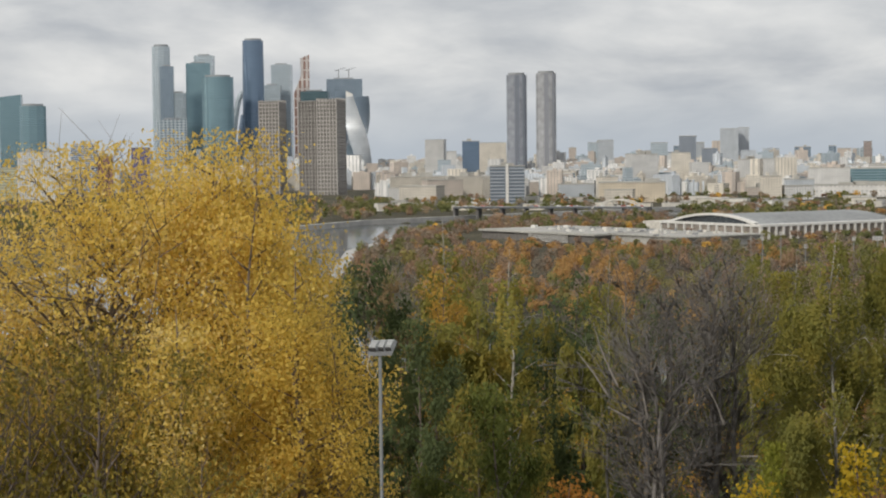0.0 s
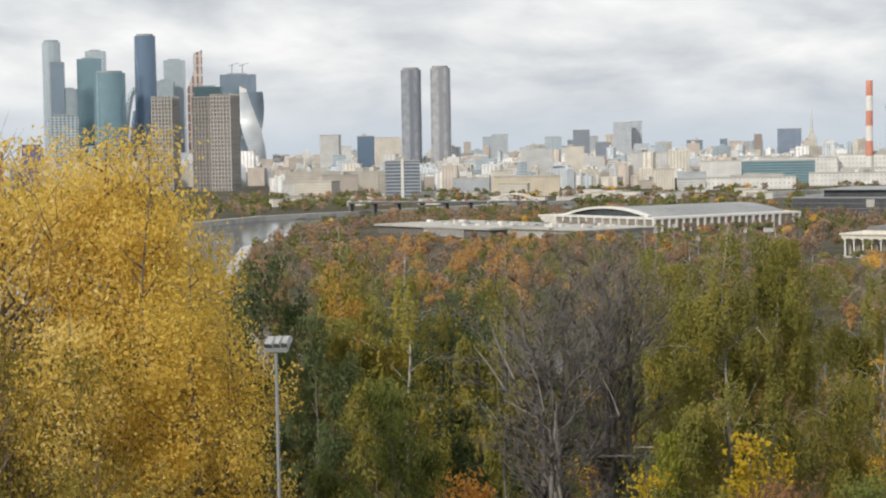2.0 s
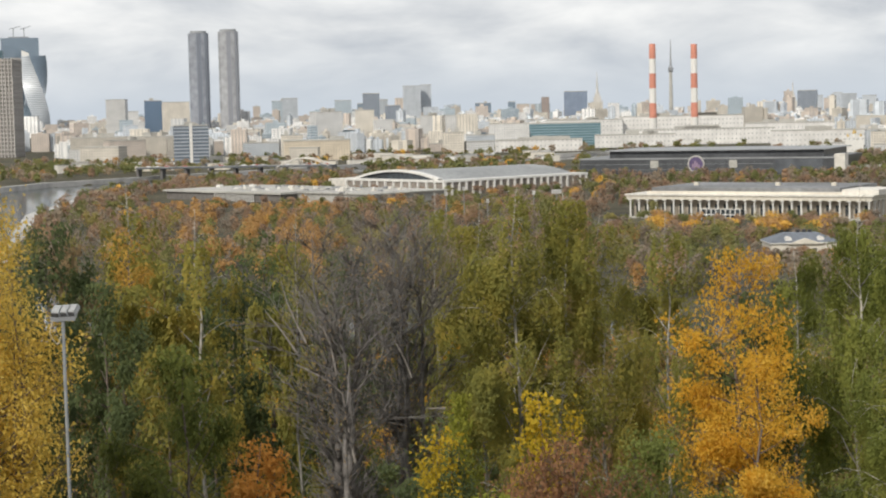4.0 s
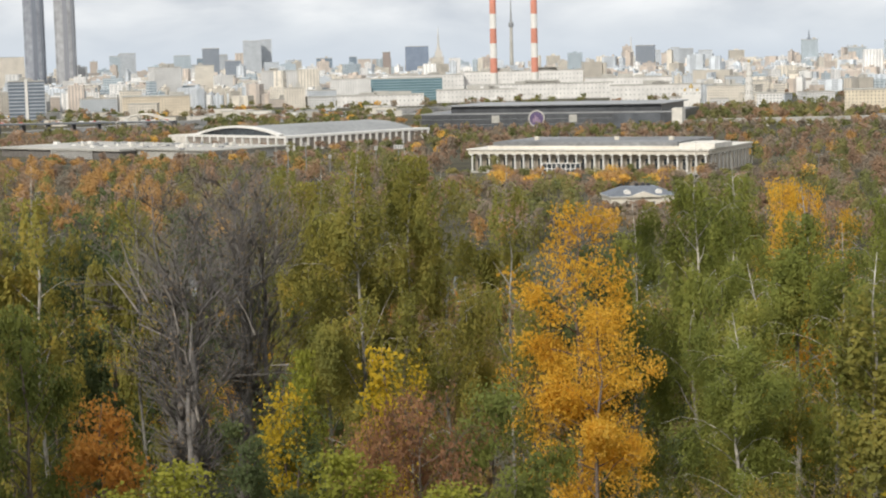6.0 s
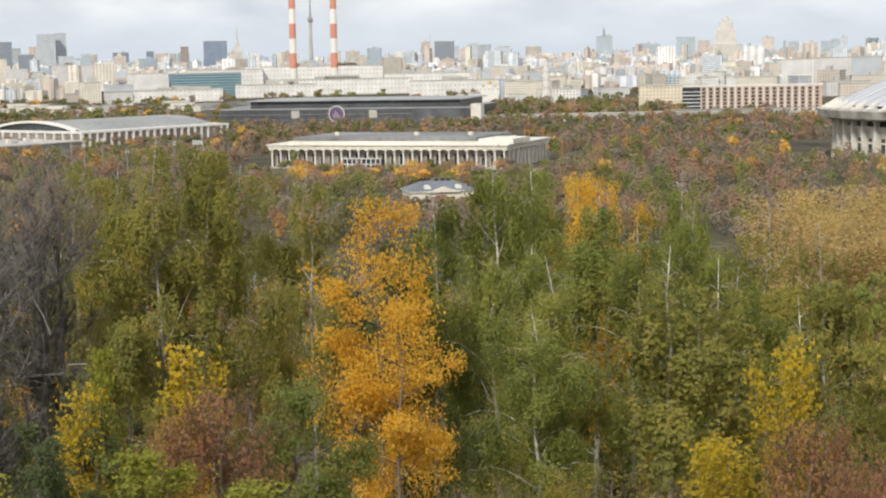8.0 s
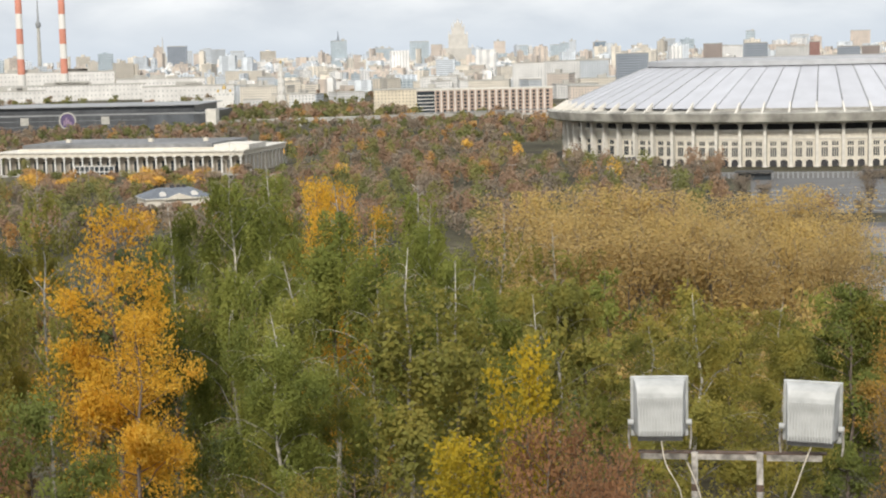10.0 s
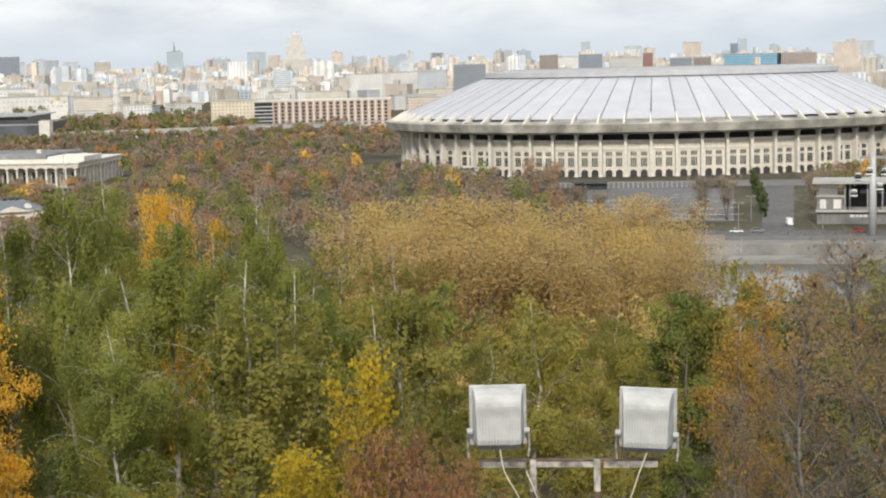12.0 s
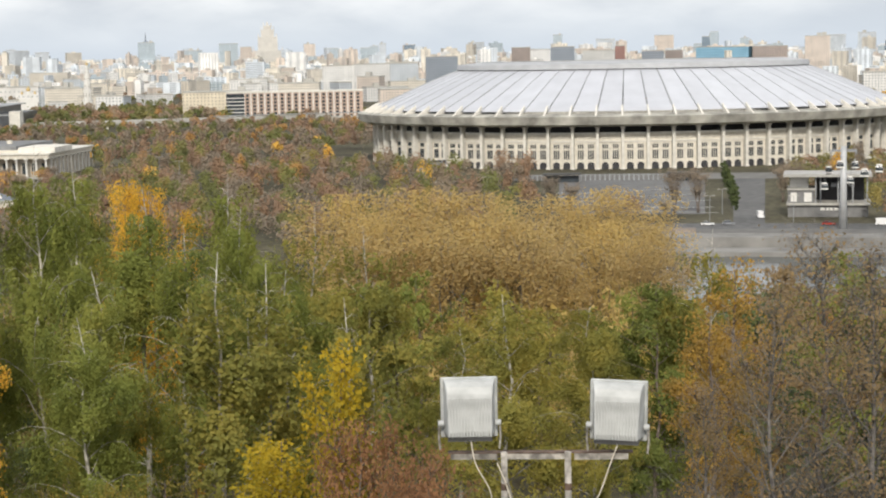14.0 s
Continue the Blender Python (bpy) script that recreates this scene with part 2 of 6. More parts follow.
def ground_mesh():
    rs = np.concatenate([[0.4, 1.5, 3.0, 3.4, 4.2, 5.0, 7.0], np.linspace(9, 60, 14), np.linspace(75, 700, 66), np.linspace(720, 2500, 60), np.linspace(2700, 14000, 12)])
    bs = np.radians(np.concatenate([np.linspace(-14, 66, 161), np.linspace(69, 343, 60)]))
    R, B = np.meshgrid(rs, bs)
    X, Y = R * np.sin(B), R * np.cos(B)
    Zg = hill(X, Y)
    v = np.stack([X, Y, Zg], -1).reshape(-1, 3)
    nb, nr = R.shape
    faces = []
    for i in range(nb):
        j = (i + 1) % nb
        for k in range(nr - 1):
            faces.append((i * nr + k + 1, j * nr + k + 1, j * nr + k, i * nr + k))
    faces.append([i * nr for i in range(nb)])
    me = bpy.data.meshes.new("ground")
    me.from_pydata(v.tolist(), [], faces)
    me.materials.append(shader("earth", (0.075, 0.068, 0.042), 0.95, grain=0.35, vary=0.45, bump=0.6))
    me.shade_smooth()
    return me


tagged(new("ground", ground_mesh()), "grassy earth with fallen leaves", "ground", kind="structure")


def river_mesh():
    bm = bmesh.new()
    left, right = [], []
    for i, p in enumerate(RIVER):
        d = (RIVER[min(i + 1, len(RIVER) - 1)] - RIVER[max(i - 1, 0)]).normalized()
        n = Vector((-d.y, d.x, 0)) * (HALF_RIVER + 10)
        left.append(bm.verts.new((*(p + n).xy, -3.6)))
        right.append(bm.verts.new((*(p - n).xy, -3.6)))
    for i in range(len(RIVER) - 1):
        bm.faces.new((left[i], left[i + 1], right[i + 1], right[i]))
    return bm


def water():
    m = bpy.data.materials.new("river_water")
    m.use_nodes = True
    n, l = m.node_tree.nodes, m.node_tree.links
    b = n["Principled BSDF"]
    b.inputs["Base Color"].default_value = (0.05, 0.06, 0.06, 1)
    b.inputs["Roughness"].default_value, b.inputs["IOR"].default_value = 0.12, 1.33
    tc, t, bp = n.new("ShaderNodeTexCoord"), n.new("ShaderNodeTexNoise"), n.new("ShaderNodeBump")
    t.inputs["Scale"].default_value, t.inputs["Detail"].default_value = 0.4, 5
    bp.inputs["Strength"].default_value, bp.inputs["Distance"].default_value = 0.15, 0.2
    l.new(tc.outputs["Object"], t.inputs["Vector"]); l.new(t.outputs["Fac"], bp.inputs["Height"]); l.new(bp.outputs[0], b.inputs["Normal"])
    return m


solid("river", river_mesh(), water(), "grey rippled river water", "water", kind="structure")

# ---- stadium ----
ST_BEARING, ST_RANGE, ST_TURN = 44.9, 1000.0, 35.0
ST_A, ST_B = 154.0, 126.0
CREAM = shader("cream_render", (0.66, 0.62, 0.54), 0.85, grain=0.6, vary=0.1)
WHITE = shader("white_paint", (0.70, 0.69, 0.66), 0.7, grain=0.5, vary=0.07)
CONCRETE = shader("weathered_concrete", (0.42, 0.41, 0.38), 0.9, grain=0.5, vary=0.18)
PALE = shader("pale_stone", (0.66, 0.635, 0.58), 0.85, grain=0.4, vary=0.12)
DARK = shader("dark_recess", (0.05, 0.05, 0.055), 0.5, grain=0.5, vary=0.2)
GLASS = shader("dark_window_glass", (0.05, 0.06, 0.07), 0.12, grain=0.3, vary=0.3, spec=0.6)
METAL = shader("grey_metal", (0.32, 0.33, 0.34), 0.5, 0.4, grain=1.0, vary=0.15)
ROOFGREY = shader("grey_roof_sheet", (0.28, 0.29, 0.29), 0.6, grain=0.3, vary=0.18)
PANEL = shader("translucent_roof_panel", (0.48, 0.495, 0.54), 0.38, grain=0.12, vary=0.06, spec=0.5, obvar=0.05)


RIB = shader("pale_rib_sheet", (0.40, 0.41, 0.44), 0.6, grain=0.2, vary=0.1)


def ell(k, a, b, n, off=0.0):
    t = 2 * math.pi * (k + off) / n
    return a * math.cos(t), b * math.sin(t)


def stadium():
    st = thing("stadium", at(ST_BEARING, ST_RANGE, 0), "large oval stadium with cream colonnade and translucent white dome roof", "stadium", turn=ST_TURN)
    n = 72
    # wall drum, set back behind the columns
    bm = bmesh.new()
    prism(bm, [[(*ell(k, ST_A - 11, ST_B - 11, n), z) for k in range(n)] for z in (0, 17.2)], cap=False)
    part("wall", bm, CREAM, st, "cream rendered wall")
    # closed near-black drum: its colour gives the shade of the open gallery
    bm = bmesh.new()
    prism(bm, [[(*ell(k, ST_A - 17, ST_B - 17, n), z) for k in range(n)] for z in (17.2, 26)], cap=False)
    part("gallery", bm, DARK, st, "near-black drum for the open gallery's shade")
    bm = bmesh.new()
    prism(bm, [[(*ell(k, ST_A - d, ST_B - d, n), z) for k in range(n)] for d, z in ((17, 17.2), (9.6, 17.2), (9.6, 18.4), (10.2, 18.4), (10.2, 17.3), (17, 17.3))], cap=False)
    part("balustrade", bm, PALE, st, "white gallery parapet")
    # columns, one mesh shared
    bm = bmesh.new()
    box(bm, -0.7, 0.7, -1.6, 1.3, 0, 21.6)
    box(bm, -1.15, 1.15, -1.9, 1.3, 20.6, 21.8)
    box(bm, -1.1, 1.1, -1.9, 1.3, 0, 0.8)
    col = mesh_of("column", bm, PALE)
    bm = bmesh.new()
    for j in (-2.9, -2.05, -1.2, 1.2, 2.05, 2.9):
        for z0, z1 in ((5.0, 9.4), (10.4, 12.4)):
            box(bm, j * 1.25 - 0.33, j * 1.25 + 0.33, -0.2, 0.4, z0, z1)
    win = mesh_of("window_bay", bm, GLASS)
    # solid near-black blocks, the shade inside the arches given as colour
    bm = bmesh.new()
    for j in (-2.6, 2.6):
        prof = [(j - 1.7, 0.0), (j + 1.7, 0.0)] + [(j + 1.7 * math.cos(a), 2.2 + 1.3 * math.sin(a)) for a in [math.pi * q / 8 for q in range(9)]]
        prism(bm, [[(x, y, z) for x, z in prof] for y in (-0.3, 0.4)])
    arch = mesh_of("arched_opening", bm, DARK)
    bm = bmesh.new()
    box(bm, -6.2, 6.2, -0.4, 0.2, 13.4, 14.2)
    band = mesh_of("string_course", bm, PALE)
    for k in range(n):
        for me, off, ins, nm in ((col, 0.0, 9.2, "column"), (win, 0.5, 11.0, "window"), (arch, 0.5, 11.0, "archway"), (band, 0.5, 11.0, "string_course")):
            x, y = ell(k, ST_A - ins, ST_B - ins, n, off)
            x2, y2 = ell(k, ST_A - ins, ST_B - ins, n, off + 0.01)
            a = math.atan2(y2 - y, x2 - x)
            part(nm, me, None, st, m=Matrix.Translation((x, y, 0)) @ Matrix.Rotation(a, 4, "Z"))
    # rim: slanted fascia, soffit and cornice
    bm = bmesh.new()
    prism(bm, [[(*ell(k, ST_A + d, ST_B + d, n), z) for k in range(n)] for d, z in ((-17, 21.8), (-3.2, 21.6), (-0.6, 22.6), (0.6, 26.6), (-3.0, 27.4), (-8, 27.8))], cap=False)
    part("rim", bm, shader("mottled_fascia", (0.35, 0.34, 0.305), 0.9, grain=0.12, vary=0.4, coarse=1.5), st, "mottled grey-beige roof fascia")
    # fins on the rim
    bm = bmesh.new()
    v = [bm.verts.new(p) for p in ((-0.5, 0, 26.6), (0.5, 0, 26.6), (0.5, 9.5, 28.0), (-0.5, 9.5, 28.0), (-0.35, 9.5, 32.0), (0.35, 9.5, 32.0))]
    for f in ((0, 1, 2, 3), (3, 2, 5, 4), (0, 4, 5, 1), (0, 3, 4), (1, 5, 2)):
        bm.faces.new([v[i] for i in f])
    fin = mesh_of("roof_fin", bm, PALE)
    for k in range(n):
        x, y = ell(k, ST_A - 0.6, ST_B - 0.6, n)
        x2, y2 = ell(k, ST_A - 0.6, ST_B - 0.6, n, 0.01)
        part("roof_fin", fin, None, st, m=Matrix.Translation((x, y, 0)) @ Matrix.Rotation(math.atan2(y2 - y, x2 - x), 4, "Z"))
    # dome: one panel strip and rib for each bay
    prof = [(0.0, 29.0), (0.06, 31.0), (0.2, 34.2), (0.4, 38.8), (0.6, 43.4), (0.8, 47.6), (1.0, 51.0)]
    ao, bo, ai, bi = ST_A - 8.5, ST_B - 8.5, 92.0, 66.0

    def roof_pt(k, s, z, up=0.0):
        x, y = ell(k, ao + (ai - ao) * s, bo + (bi - bo) * s, n)
        return (x, y, z + up)

    for k in range(n):
        bm = bmesh.new()
        rows = [(bm.verts.new(roof_pt(k + 0.03, s, z)), bm.verts.new(roof_pt(k + 0.97, s, z))) for s, z in prof]
        for a, b in zip(rows, rows[1:]):
            bm.faces.new((a[0], a[1], b[1], b[0]))
        part("roof_panel", bm, PANEL, st)
        bm = bmesh.new()
        wide = 0.011 if k % 9 else 0.03
        rows = [[bm.verts.new(roof_pt(k + q, s, z, u)) for q, u in ((-wide, -0.4), (-wide, 0.22), (wide, 0.22), (wide, -0.4))] for s, z in prof]
        for a, b in zip(rows, rows[1:]):
            for i in range(3):
                bm.faces.new((a[i], a[i + 1], b[i + 1], b[i]))
        part("roof_rib", bm, METAL if k % 9 == 0 else RIB, st)
    bm = bmesh.new()
    prism(bm, [[(*ell(k, ai + d, bi + d, n), z) for k in range(n)] for d, z in ((7, 49.4), (6.5, 52.0), (-7, 53.4), (-7, 50.6))], cap=False)
    part("inner_ring", bm, shader("ring_sheet", (0.40, 0.41, 0.43), 0.5, grain=0.2, vary=0.1), st, "flat grey inner roof ring")
    bm = bmesh.new()
    prism(bm, [[(*ell(k, 60 + d, 45 + d * 0.8, n), z) for k in range(n)] for d, z in ((0, 0.4), (30, 10), (70, 26))], cap=False)
    part("stand", bm, CONCRETE, st, "seating bowl inside")
    return st


stadium()


# ---- halls in the park ----
def hall_box(ob, x0, x1, y0, y1, z0, z1, mat, name="wall", label=""):
    bm = bmesh.new()
    box(bm, x0, x1, y0, y1, z0, z1)
    return part(name, bm, mat, ob, label)


def row_of(ob, name, me, pts, turn=0.0):
    for p in pts:
        part(name, me, None, ob, m=Matrix.Translation(p) @ Matrix.Rotation(turn, 4, "Z"))


def frame_between(p, q):
    """Origin and turn (degrees clockwise) of a front that runs from p to q, seen from the south."""
    d = q - p
    return p, -math.degrees(math.atan2(d.y, d.x)), d.length


def colonnade_hall():
    p, turn, w = frame_between(at(18.46, 955), at(26.1, 905))
    ob = thing("colonnade_hall", p, "long cream stone hall with a tall white colonnade and flat roof", "building", turn=turn)
    h, dep = 13.0, 74.0
    # browner than the cream stone: colonnade shade mixed into the wall colour
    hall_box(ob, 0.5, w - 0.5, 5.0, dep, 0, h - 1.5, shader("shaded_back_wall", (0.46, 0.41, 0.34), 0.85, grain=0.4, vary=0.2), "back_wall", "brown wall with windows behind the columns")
    hall_box(ob, -0.8, w + 0.8, -0.8, dep + 0.8, h - 2.9, h - 0.9, CREAM, "entablature")
    hall_box(ob, -1.6, w + 1.6, -1.6, dep + 1.6, h - 0.9, h - 0.1, PALE, "cornice")
    hall_box(ob, 9, w - 16, 4, dep - 6, h - 0.1, h + 1.2, CREAM, "attic")
    hall_box(ob, 11, w - 18, 6, dep - 8, h + 1.2, h + 3.2, shader("dark_felt_roof", (0.20, 0.205, 0.21), 0.8, grain=0.3, vary=0.25), "roof", "dark grey flat roof")
    hall_box(ob, w - 16, w + 3.0, 3, 32, h - 0.1, h + 2.6, PALE, "corner_block")
    hall_box(ob, -2, w + 2, -2.2, 1.0, 0, 0.9, CONCRETE, "plinth")
    bm = bmesh.new()
    prism(bm, [ring(0.50, 0.50, 0.9, 10), ring(0.43, 0.43, h - 3.4, 10)])
    box(bm, -0.95, 0.95, -0.95, 0.95, h - 3.5, h - 2.9)
    col = mesh_of("column", bm, WHITE)
    n = 27
    row_of(ob, "column", col, [(1.0 + (w - 2.0) * k / (n - 1), 0.2, 0) for k in range(n)])
    row_of(ob, "column", col, [(w - 0.2, 6.5 * k, 0) for k in range(1, 13)])
    bm = bmesh.new()
    box(bm, -1.2, 1.2, -0.15, 0.3, 2.0, 7.5)
    win = mesh_of("window", bm, GLASS)
    row_of(ob, "window", win, [(1.0 + (w - 2.0) * (k + 0.5) / (n - 1), 4.9, 0) for k in range(n - 1)])
    # glazed white stair block in front
    st = bmesh.new()
    box(st, 0.34 * w, 0.50 * w, -7, -1.5, 0, 5.6)
    blk = part("porch", st, GLASS, ob, "white gridded glass porch")
    bm = bmesh.new()
    for k in range(9):
        x = 0.34 * w + 0.16 * w * k / 8
        box(bm, x - 0.2, x + 0.2, -7.3, -6.9, 0, 5.8)
    for z in (2.6, 5.5):
        box(bm, 0.34 * w - 0.2, 0.50 * w + 0.2, -7.25, -6.95, z, z + 0.4)
    part("grille", bm, WHITE, blk)
    bm = bmesh.new()
    box(bm, -1.2, 1.2, -1.2, 1.2, h + 3.0, h + 5.0)
    pod = mesh_of("roof_vent", bm, CREAM)
    for fx in (0.2, 0.55, 0.78):
        part("roof_vent", pod, None, ob, m=Matrix.Translation((fx * w, 30, 0)))


def arched_arena():
    p, turn, w = frame_between(at(9.35, 1330), at(12.5, 1245))
    ob = thing("arched_arena", p, "white sports arena with pillared walls and arched grey roof", "building", turn=turn)
    q = at(15.56, 1370)
    dep = (q - at(12.5, 1245)).length
    h = 10.6
    hall_box(ob, 0, w, 0, dep, 0, h - 1.2, shader("arena_wall", (0.28, 0.25, 0.22), 0.8, grain=0.4, vary=0.2), "wall")
    hall_box(ob, -1.2, w + 1.2, -1.2, dep + 1.2, h - 1.6, h, WHITE, "cornice")
    hall_box(ob, -28, 0.0, 4, 40, 0, h - 0.8, PALE, "wing", "low white side wing")
    bm = bmesh.new()
    box(bm, -0.75, 0.75, -0.9, 0.9, 0, h - 1.4)
    pil = mesh_of("pillar", bm, WHITE)
    n = 13
    row_of(ob, "pillar", pil, [(w * k / (n - 1), -0.4, 0) for k in range(n)])
    m2 = 22
    row_of(ob, "pillar", pil, [(w + 0.4, dep * k / (m2 - 1), 0) for k in range(m2)], math.pi / 2)
    # segmental vault along the depth
    x0, x1, rise = 8.0, w - 9.0, 6.0
    arcs = [(x0 + (x1 - x0) * k / 16, h + rise * (1 - (2 * k / 16 - 1) ** 2)) for k in range(17)]
    bm = bmesh.new()
    prism(bm, [[(x, y, z) for x, z in arcs] + [(x1, y, h - 0.2), (x0, y, h - 0.2)] for y in (6.0, dep - 5)])
    part("roof", bm, ROOFGREY, ob, "grey sheet-metal vault")
    bm = bmesh.new()
    rows = []
    for y in (2.0, 6.2):
        rows.append([(x, y, z + 0.9) for x, z in arcs])
        rows.append([(x, y, z - 0.7) for x, z in arcs])
    for a in (0, 2):
        va = [bm.verts.new(c) for c in rows[a]]
        vb = [bm.verts.new(c) for c in rows[a + 1]]
        for i in range(16):
            bm.faces.new((va[i], va[i + 1], vb[i + 1], vb[i]))
    va = [bm.verts.new(c) for c in rows[0]]
    vb = [bm.verts.new(c) for c in rows[2]]
    for i in range(16):
        bm.faces.new((va[i], va[i + 1], vb[i + 1], vb[i]))
    part("arch", bm, WHITE, ob, "white arch over the gable")
    bm = bmesh.new()
    prism(bm, [[(x, y, z - 0.8) for x, z in arcs[2:-2]] + [(arcs[-3][0], y, h), (arcs[2][0], y, h)] for y in (4.0, 4.4)])
    part("gable_window", bm, GLASS, ob, "dark arched gable window")


def flat_hall():
    p, turn, w = frame_between(at(3.54, 1300), at(7.2, 1195))
    ob = thing("flat_hall", p, "low wide hall with cluttered pale flat roof", "building", turn=turn)
    h = 5.6
    hall_box(ob, 0, w, 0, 80, 0, h, shader("flat_hall_wall", (0.17, 0.16, 0.15), 0.8, grain=0.4, vary=0.2), "wall")
    hall_box(ob, -2, w + 2, -2, 82, h, h + 1.3, CONCRETE, "roof_slab")
    hall_box(ob, w, w + 76, 14, 80, 0, h + 0.4, CONCRETE, "wing", "concrete side wing")
    hall_box(ob, w - 2, w + 78, 12.5, 82, h + 0.4, h + 1.3, CONCRETE, "roof_slab")
    bm = bmesh.new()
    box(bm, -0.25, 0.25, -1.4, -0.7, 0, h)
    col = mesh_of("post", bm, WHITE)
    row_of(ob, "post", col, [(w * 0.45 + 1.9 * k, 0, 0) for k in range(24)])
    rr = random.Random(5)
    for k in range(46):
        bm = bmesh.new()
        x, y = rr.uniform(4, w + 60), rr.uniform(10, 70)
        sx, sy = rr.uniform(1, 5), rr.uniform(1, 4)
        box(bm, x, x + sx, y, y + sy, h + 1.2, h + 1.2 + rr.uniform(0.7, 2.1))
        part("roof_vent", bm, rr.choice((WHITE, PALE, METAL)), ob)


def black_arena():
    p, turn, w = frame_between(at(16.9, 1560), at(25.0, 1500))
    ob = thing("black_arena", p, "huge dark glass and metal sports arena block", "building", turn=turn)
    # black cladding lifted towards grey, the haze tinted into its colour
    blk = shader("hazed_black_cladding", (0.075, 0.08, 0.088), 0.35, grain=0.2, vary=0.25, spec=0.4)
    sheen = shader("dark_glass_wall", (0.11, 0.12, 0.135), 0.15, grain=0.1, vary=0.3, spec=0.6)
    hall_box(ob, 0, w, 0, 120, 0, 14.5, blk)
    hall_box(ob, 24, w - 12, 12, 110, 14.5, 21.0, blk, "upper_wall")
    hall_box(ob, 20, w - 8, 8, 114, 20.4, 21.2, METAL, "roof_edge")
    hall_box(ob, -0.4, w + 0.4, -0.6, 0.0, 13.4, 14.6, METAL, "parapet")
    hall_box(ob, w - 50, w - 10, -0.5, 0.0, 1.5, 13.0, sheen, "glass_front", "dark reflecting glass front")
    hall_box(ob, w + 0.2, w + 9.0, -4, 10, 0, 17.0, PALE, "end_tower", "pale stone end tower")
    bm = bmesh.new()
    for z in (4.6, 9.2):
        box(bm, 0, w - 52, -0.25, 0.0, z, z + 0.25)
    part("joint", bm, METAL, ob)
    for x in (0.29, 0.60):
        hall_box(ob, w * x, w * x + 7, -0.7, 0.0, 6, 12.5, CONCRETE, "panel", "grey panel")
    bm = bmesh.new()
    cx = w * 0.472
    prism(bm, [[(cx + 7.2 * math.cos(a), y, 9.4 + 7.2 * math.sin(a)) for a in [2 * math.pi * k / 32 for k in range(32)]] for y in (-1.2, -0.4)])
    disc = part("emblem", bm, shader("violet_panel", (0.12, 0.09, 0.18), 0.5, grain=0.4, vary=0.2), ob, "round violet emblem with pale rim")
    bm = bmesh.new()
    k = 32
    inn = [(cx + 6.2 * math.cos(2 * math.pi * i / k), 9.4 + 6.2 * math.sin(2 * math.pi * i / k)) for i in range(k)]
    out = [(cx + 7.4 * math.cos(2 * math.pi * i / k), 9.4 + 7.4 * math.sin(2 * math.pi * i / k)) for i in range(k)]
    va, vb = [bm.verts.new((x, -1.5, z)) for x, z in inn], [bm.verts.new((x, -1.5, z)) for x, z in out]
    vc = [bm.verts.new((x, -0.4, z)) for x, z in out]
    for i in range(k):
        j = (i + 1) % k
        bm.faces.new((va[i], va[j], vb[j], vb[i])); bm.faces.new((vb[i], vb[j], vc[j], vc[i]))
    part("rim", bm, CONCRETE, disc)
    bm = bmesh.new()
    for x0, z0, z1 in ((-3.4, 5.7, 9.7), (-1.6, 5.7, 12.0), (0.2, 5.7, 10.6), (2.0, 5.7, 8.6)):
        box(bm, cx + x0, cx + x0 + 1.3, -1.45, -1.15, z0, z1)
    part("mark", bm, shader("pink_mark", (0.30, 0.22, 0.30), 0.6), disc)


colonnade_hall()
arched_arena()
flat_hall()
black_arena()

# ---- city ----
GREY_GLASS = facade("blue_grey_curtain_wall", (0.30, 0.36, 0.42), (0.18, 0.24, 0.30), 3.0, 4.0, 0.82, 0.72, 0.35, 0.12, metal=0.35)
TEAL_GLASS = facade("teal_curtain_wall", (0.27, 0.38, 0.42), (0.16, 0.27, 0.32), 3.0, 4.0, 0.85, 0.7, 0.35, 0.12, metal=0.35)
NAVY_GLASS = facade("navy_curtain_wall", (0.20, 0.27, 0.36), (0.13, 0.19, 0.28), 3.0, 4.0, 0.85, 0.75, 0.3, 0.1, metal=0.35)
# dark glass lightened to blue-grey: haze over the far towers, as colour
DARK_GLASS = facade("hazed_office_glass", (0.27, 0.30, 0.345), (0.18, 0.21, 0.25), 3.0, 3.6, 0.8, 0.7, 0.4, 0.12)
PALE_GLASS = facade("pale_curtain_wall", (0.52, 0.58, 0.62), (0.38, 0.45, 0.50), 3.0, 4.0, 0.8, 0.7, 0.35, 0.15, metal=0.3)
ORANGE_GLASS = facade("copper_curtain_wall", (0.64, 0.60, 0.57), (0.36, 0.22, 0.18), 12.0, 24.0, 0.5, 0.86, 0.3, 0.15, metal=0.4)
# window panes of the flats paled: sky reflection and haze in their colour
WHITE_F = facade("white_rendered_flats", (0.68, 0.675, 0.66), (0.32, 0.34, 0.36), 3.6, 3.2, 0.45, 0.45, obvar=0.22)
CREAM_F = facade("cream_brick_flats", (0.67, 0.625, 0.545), (0.30, 0.29, 0.28), 3.4, 3.2, 0.42, 0.48, obvar=0.28)
PINK_F = facade("pinkish_brick_flats", (0.64, 0.56, 0.49), (0.30, 0.29, 0.29), 3.4, 3.2, 0.45, 0.5, obvar=0.2)
GREY_F = facade("grey_panel_flats", (0.54, 0.58, 0.62), (0.30, 0.33, 0.37), 3.4, 3.2, 0.5, 0.5, obvar=0.2)
BROWN_F = facade("brown_brick_flats", (0.38, 0.32, 0.29), (0.18, 0.17, 0.18), 3.4, 3.2, 0.45, 0.5, obvar=0.2)
RED_F = facade("dark_red_flats", (0.30, 0.17, 0.15), (0.10, 0.08, 0.08), 3.4, 3.2, 0.4, 0.5)
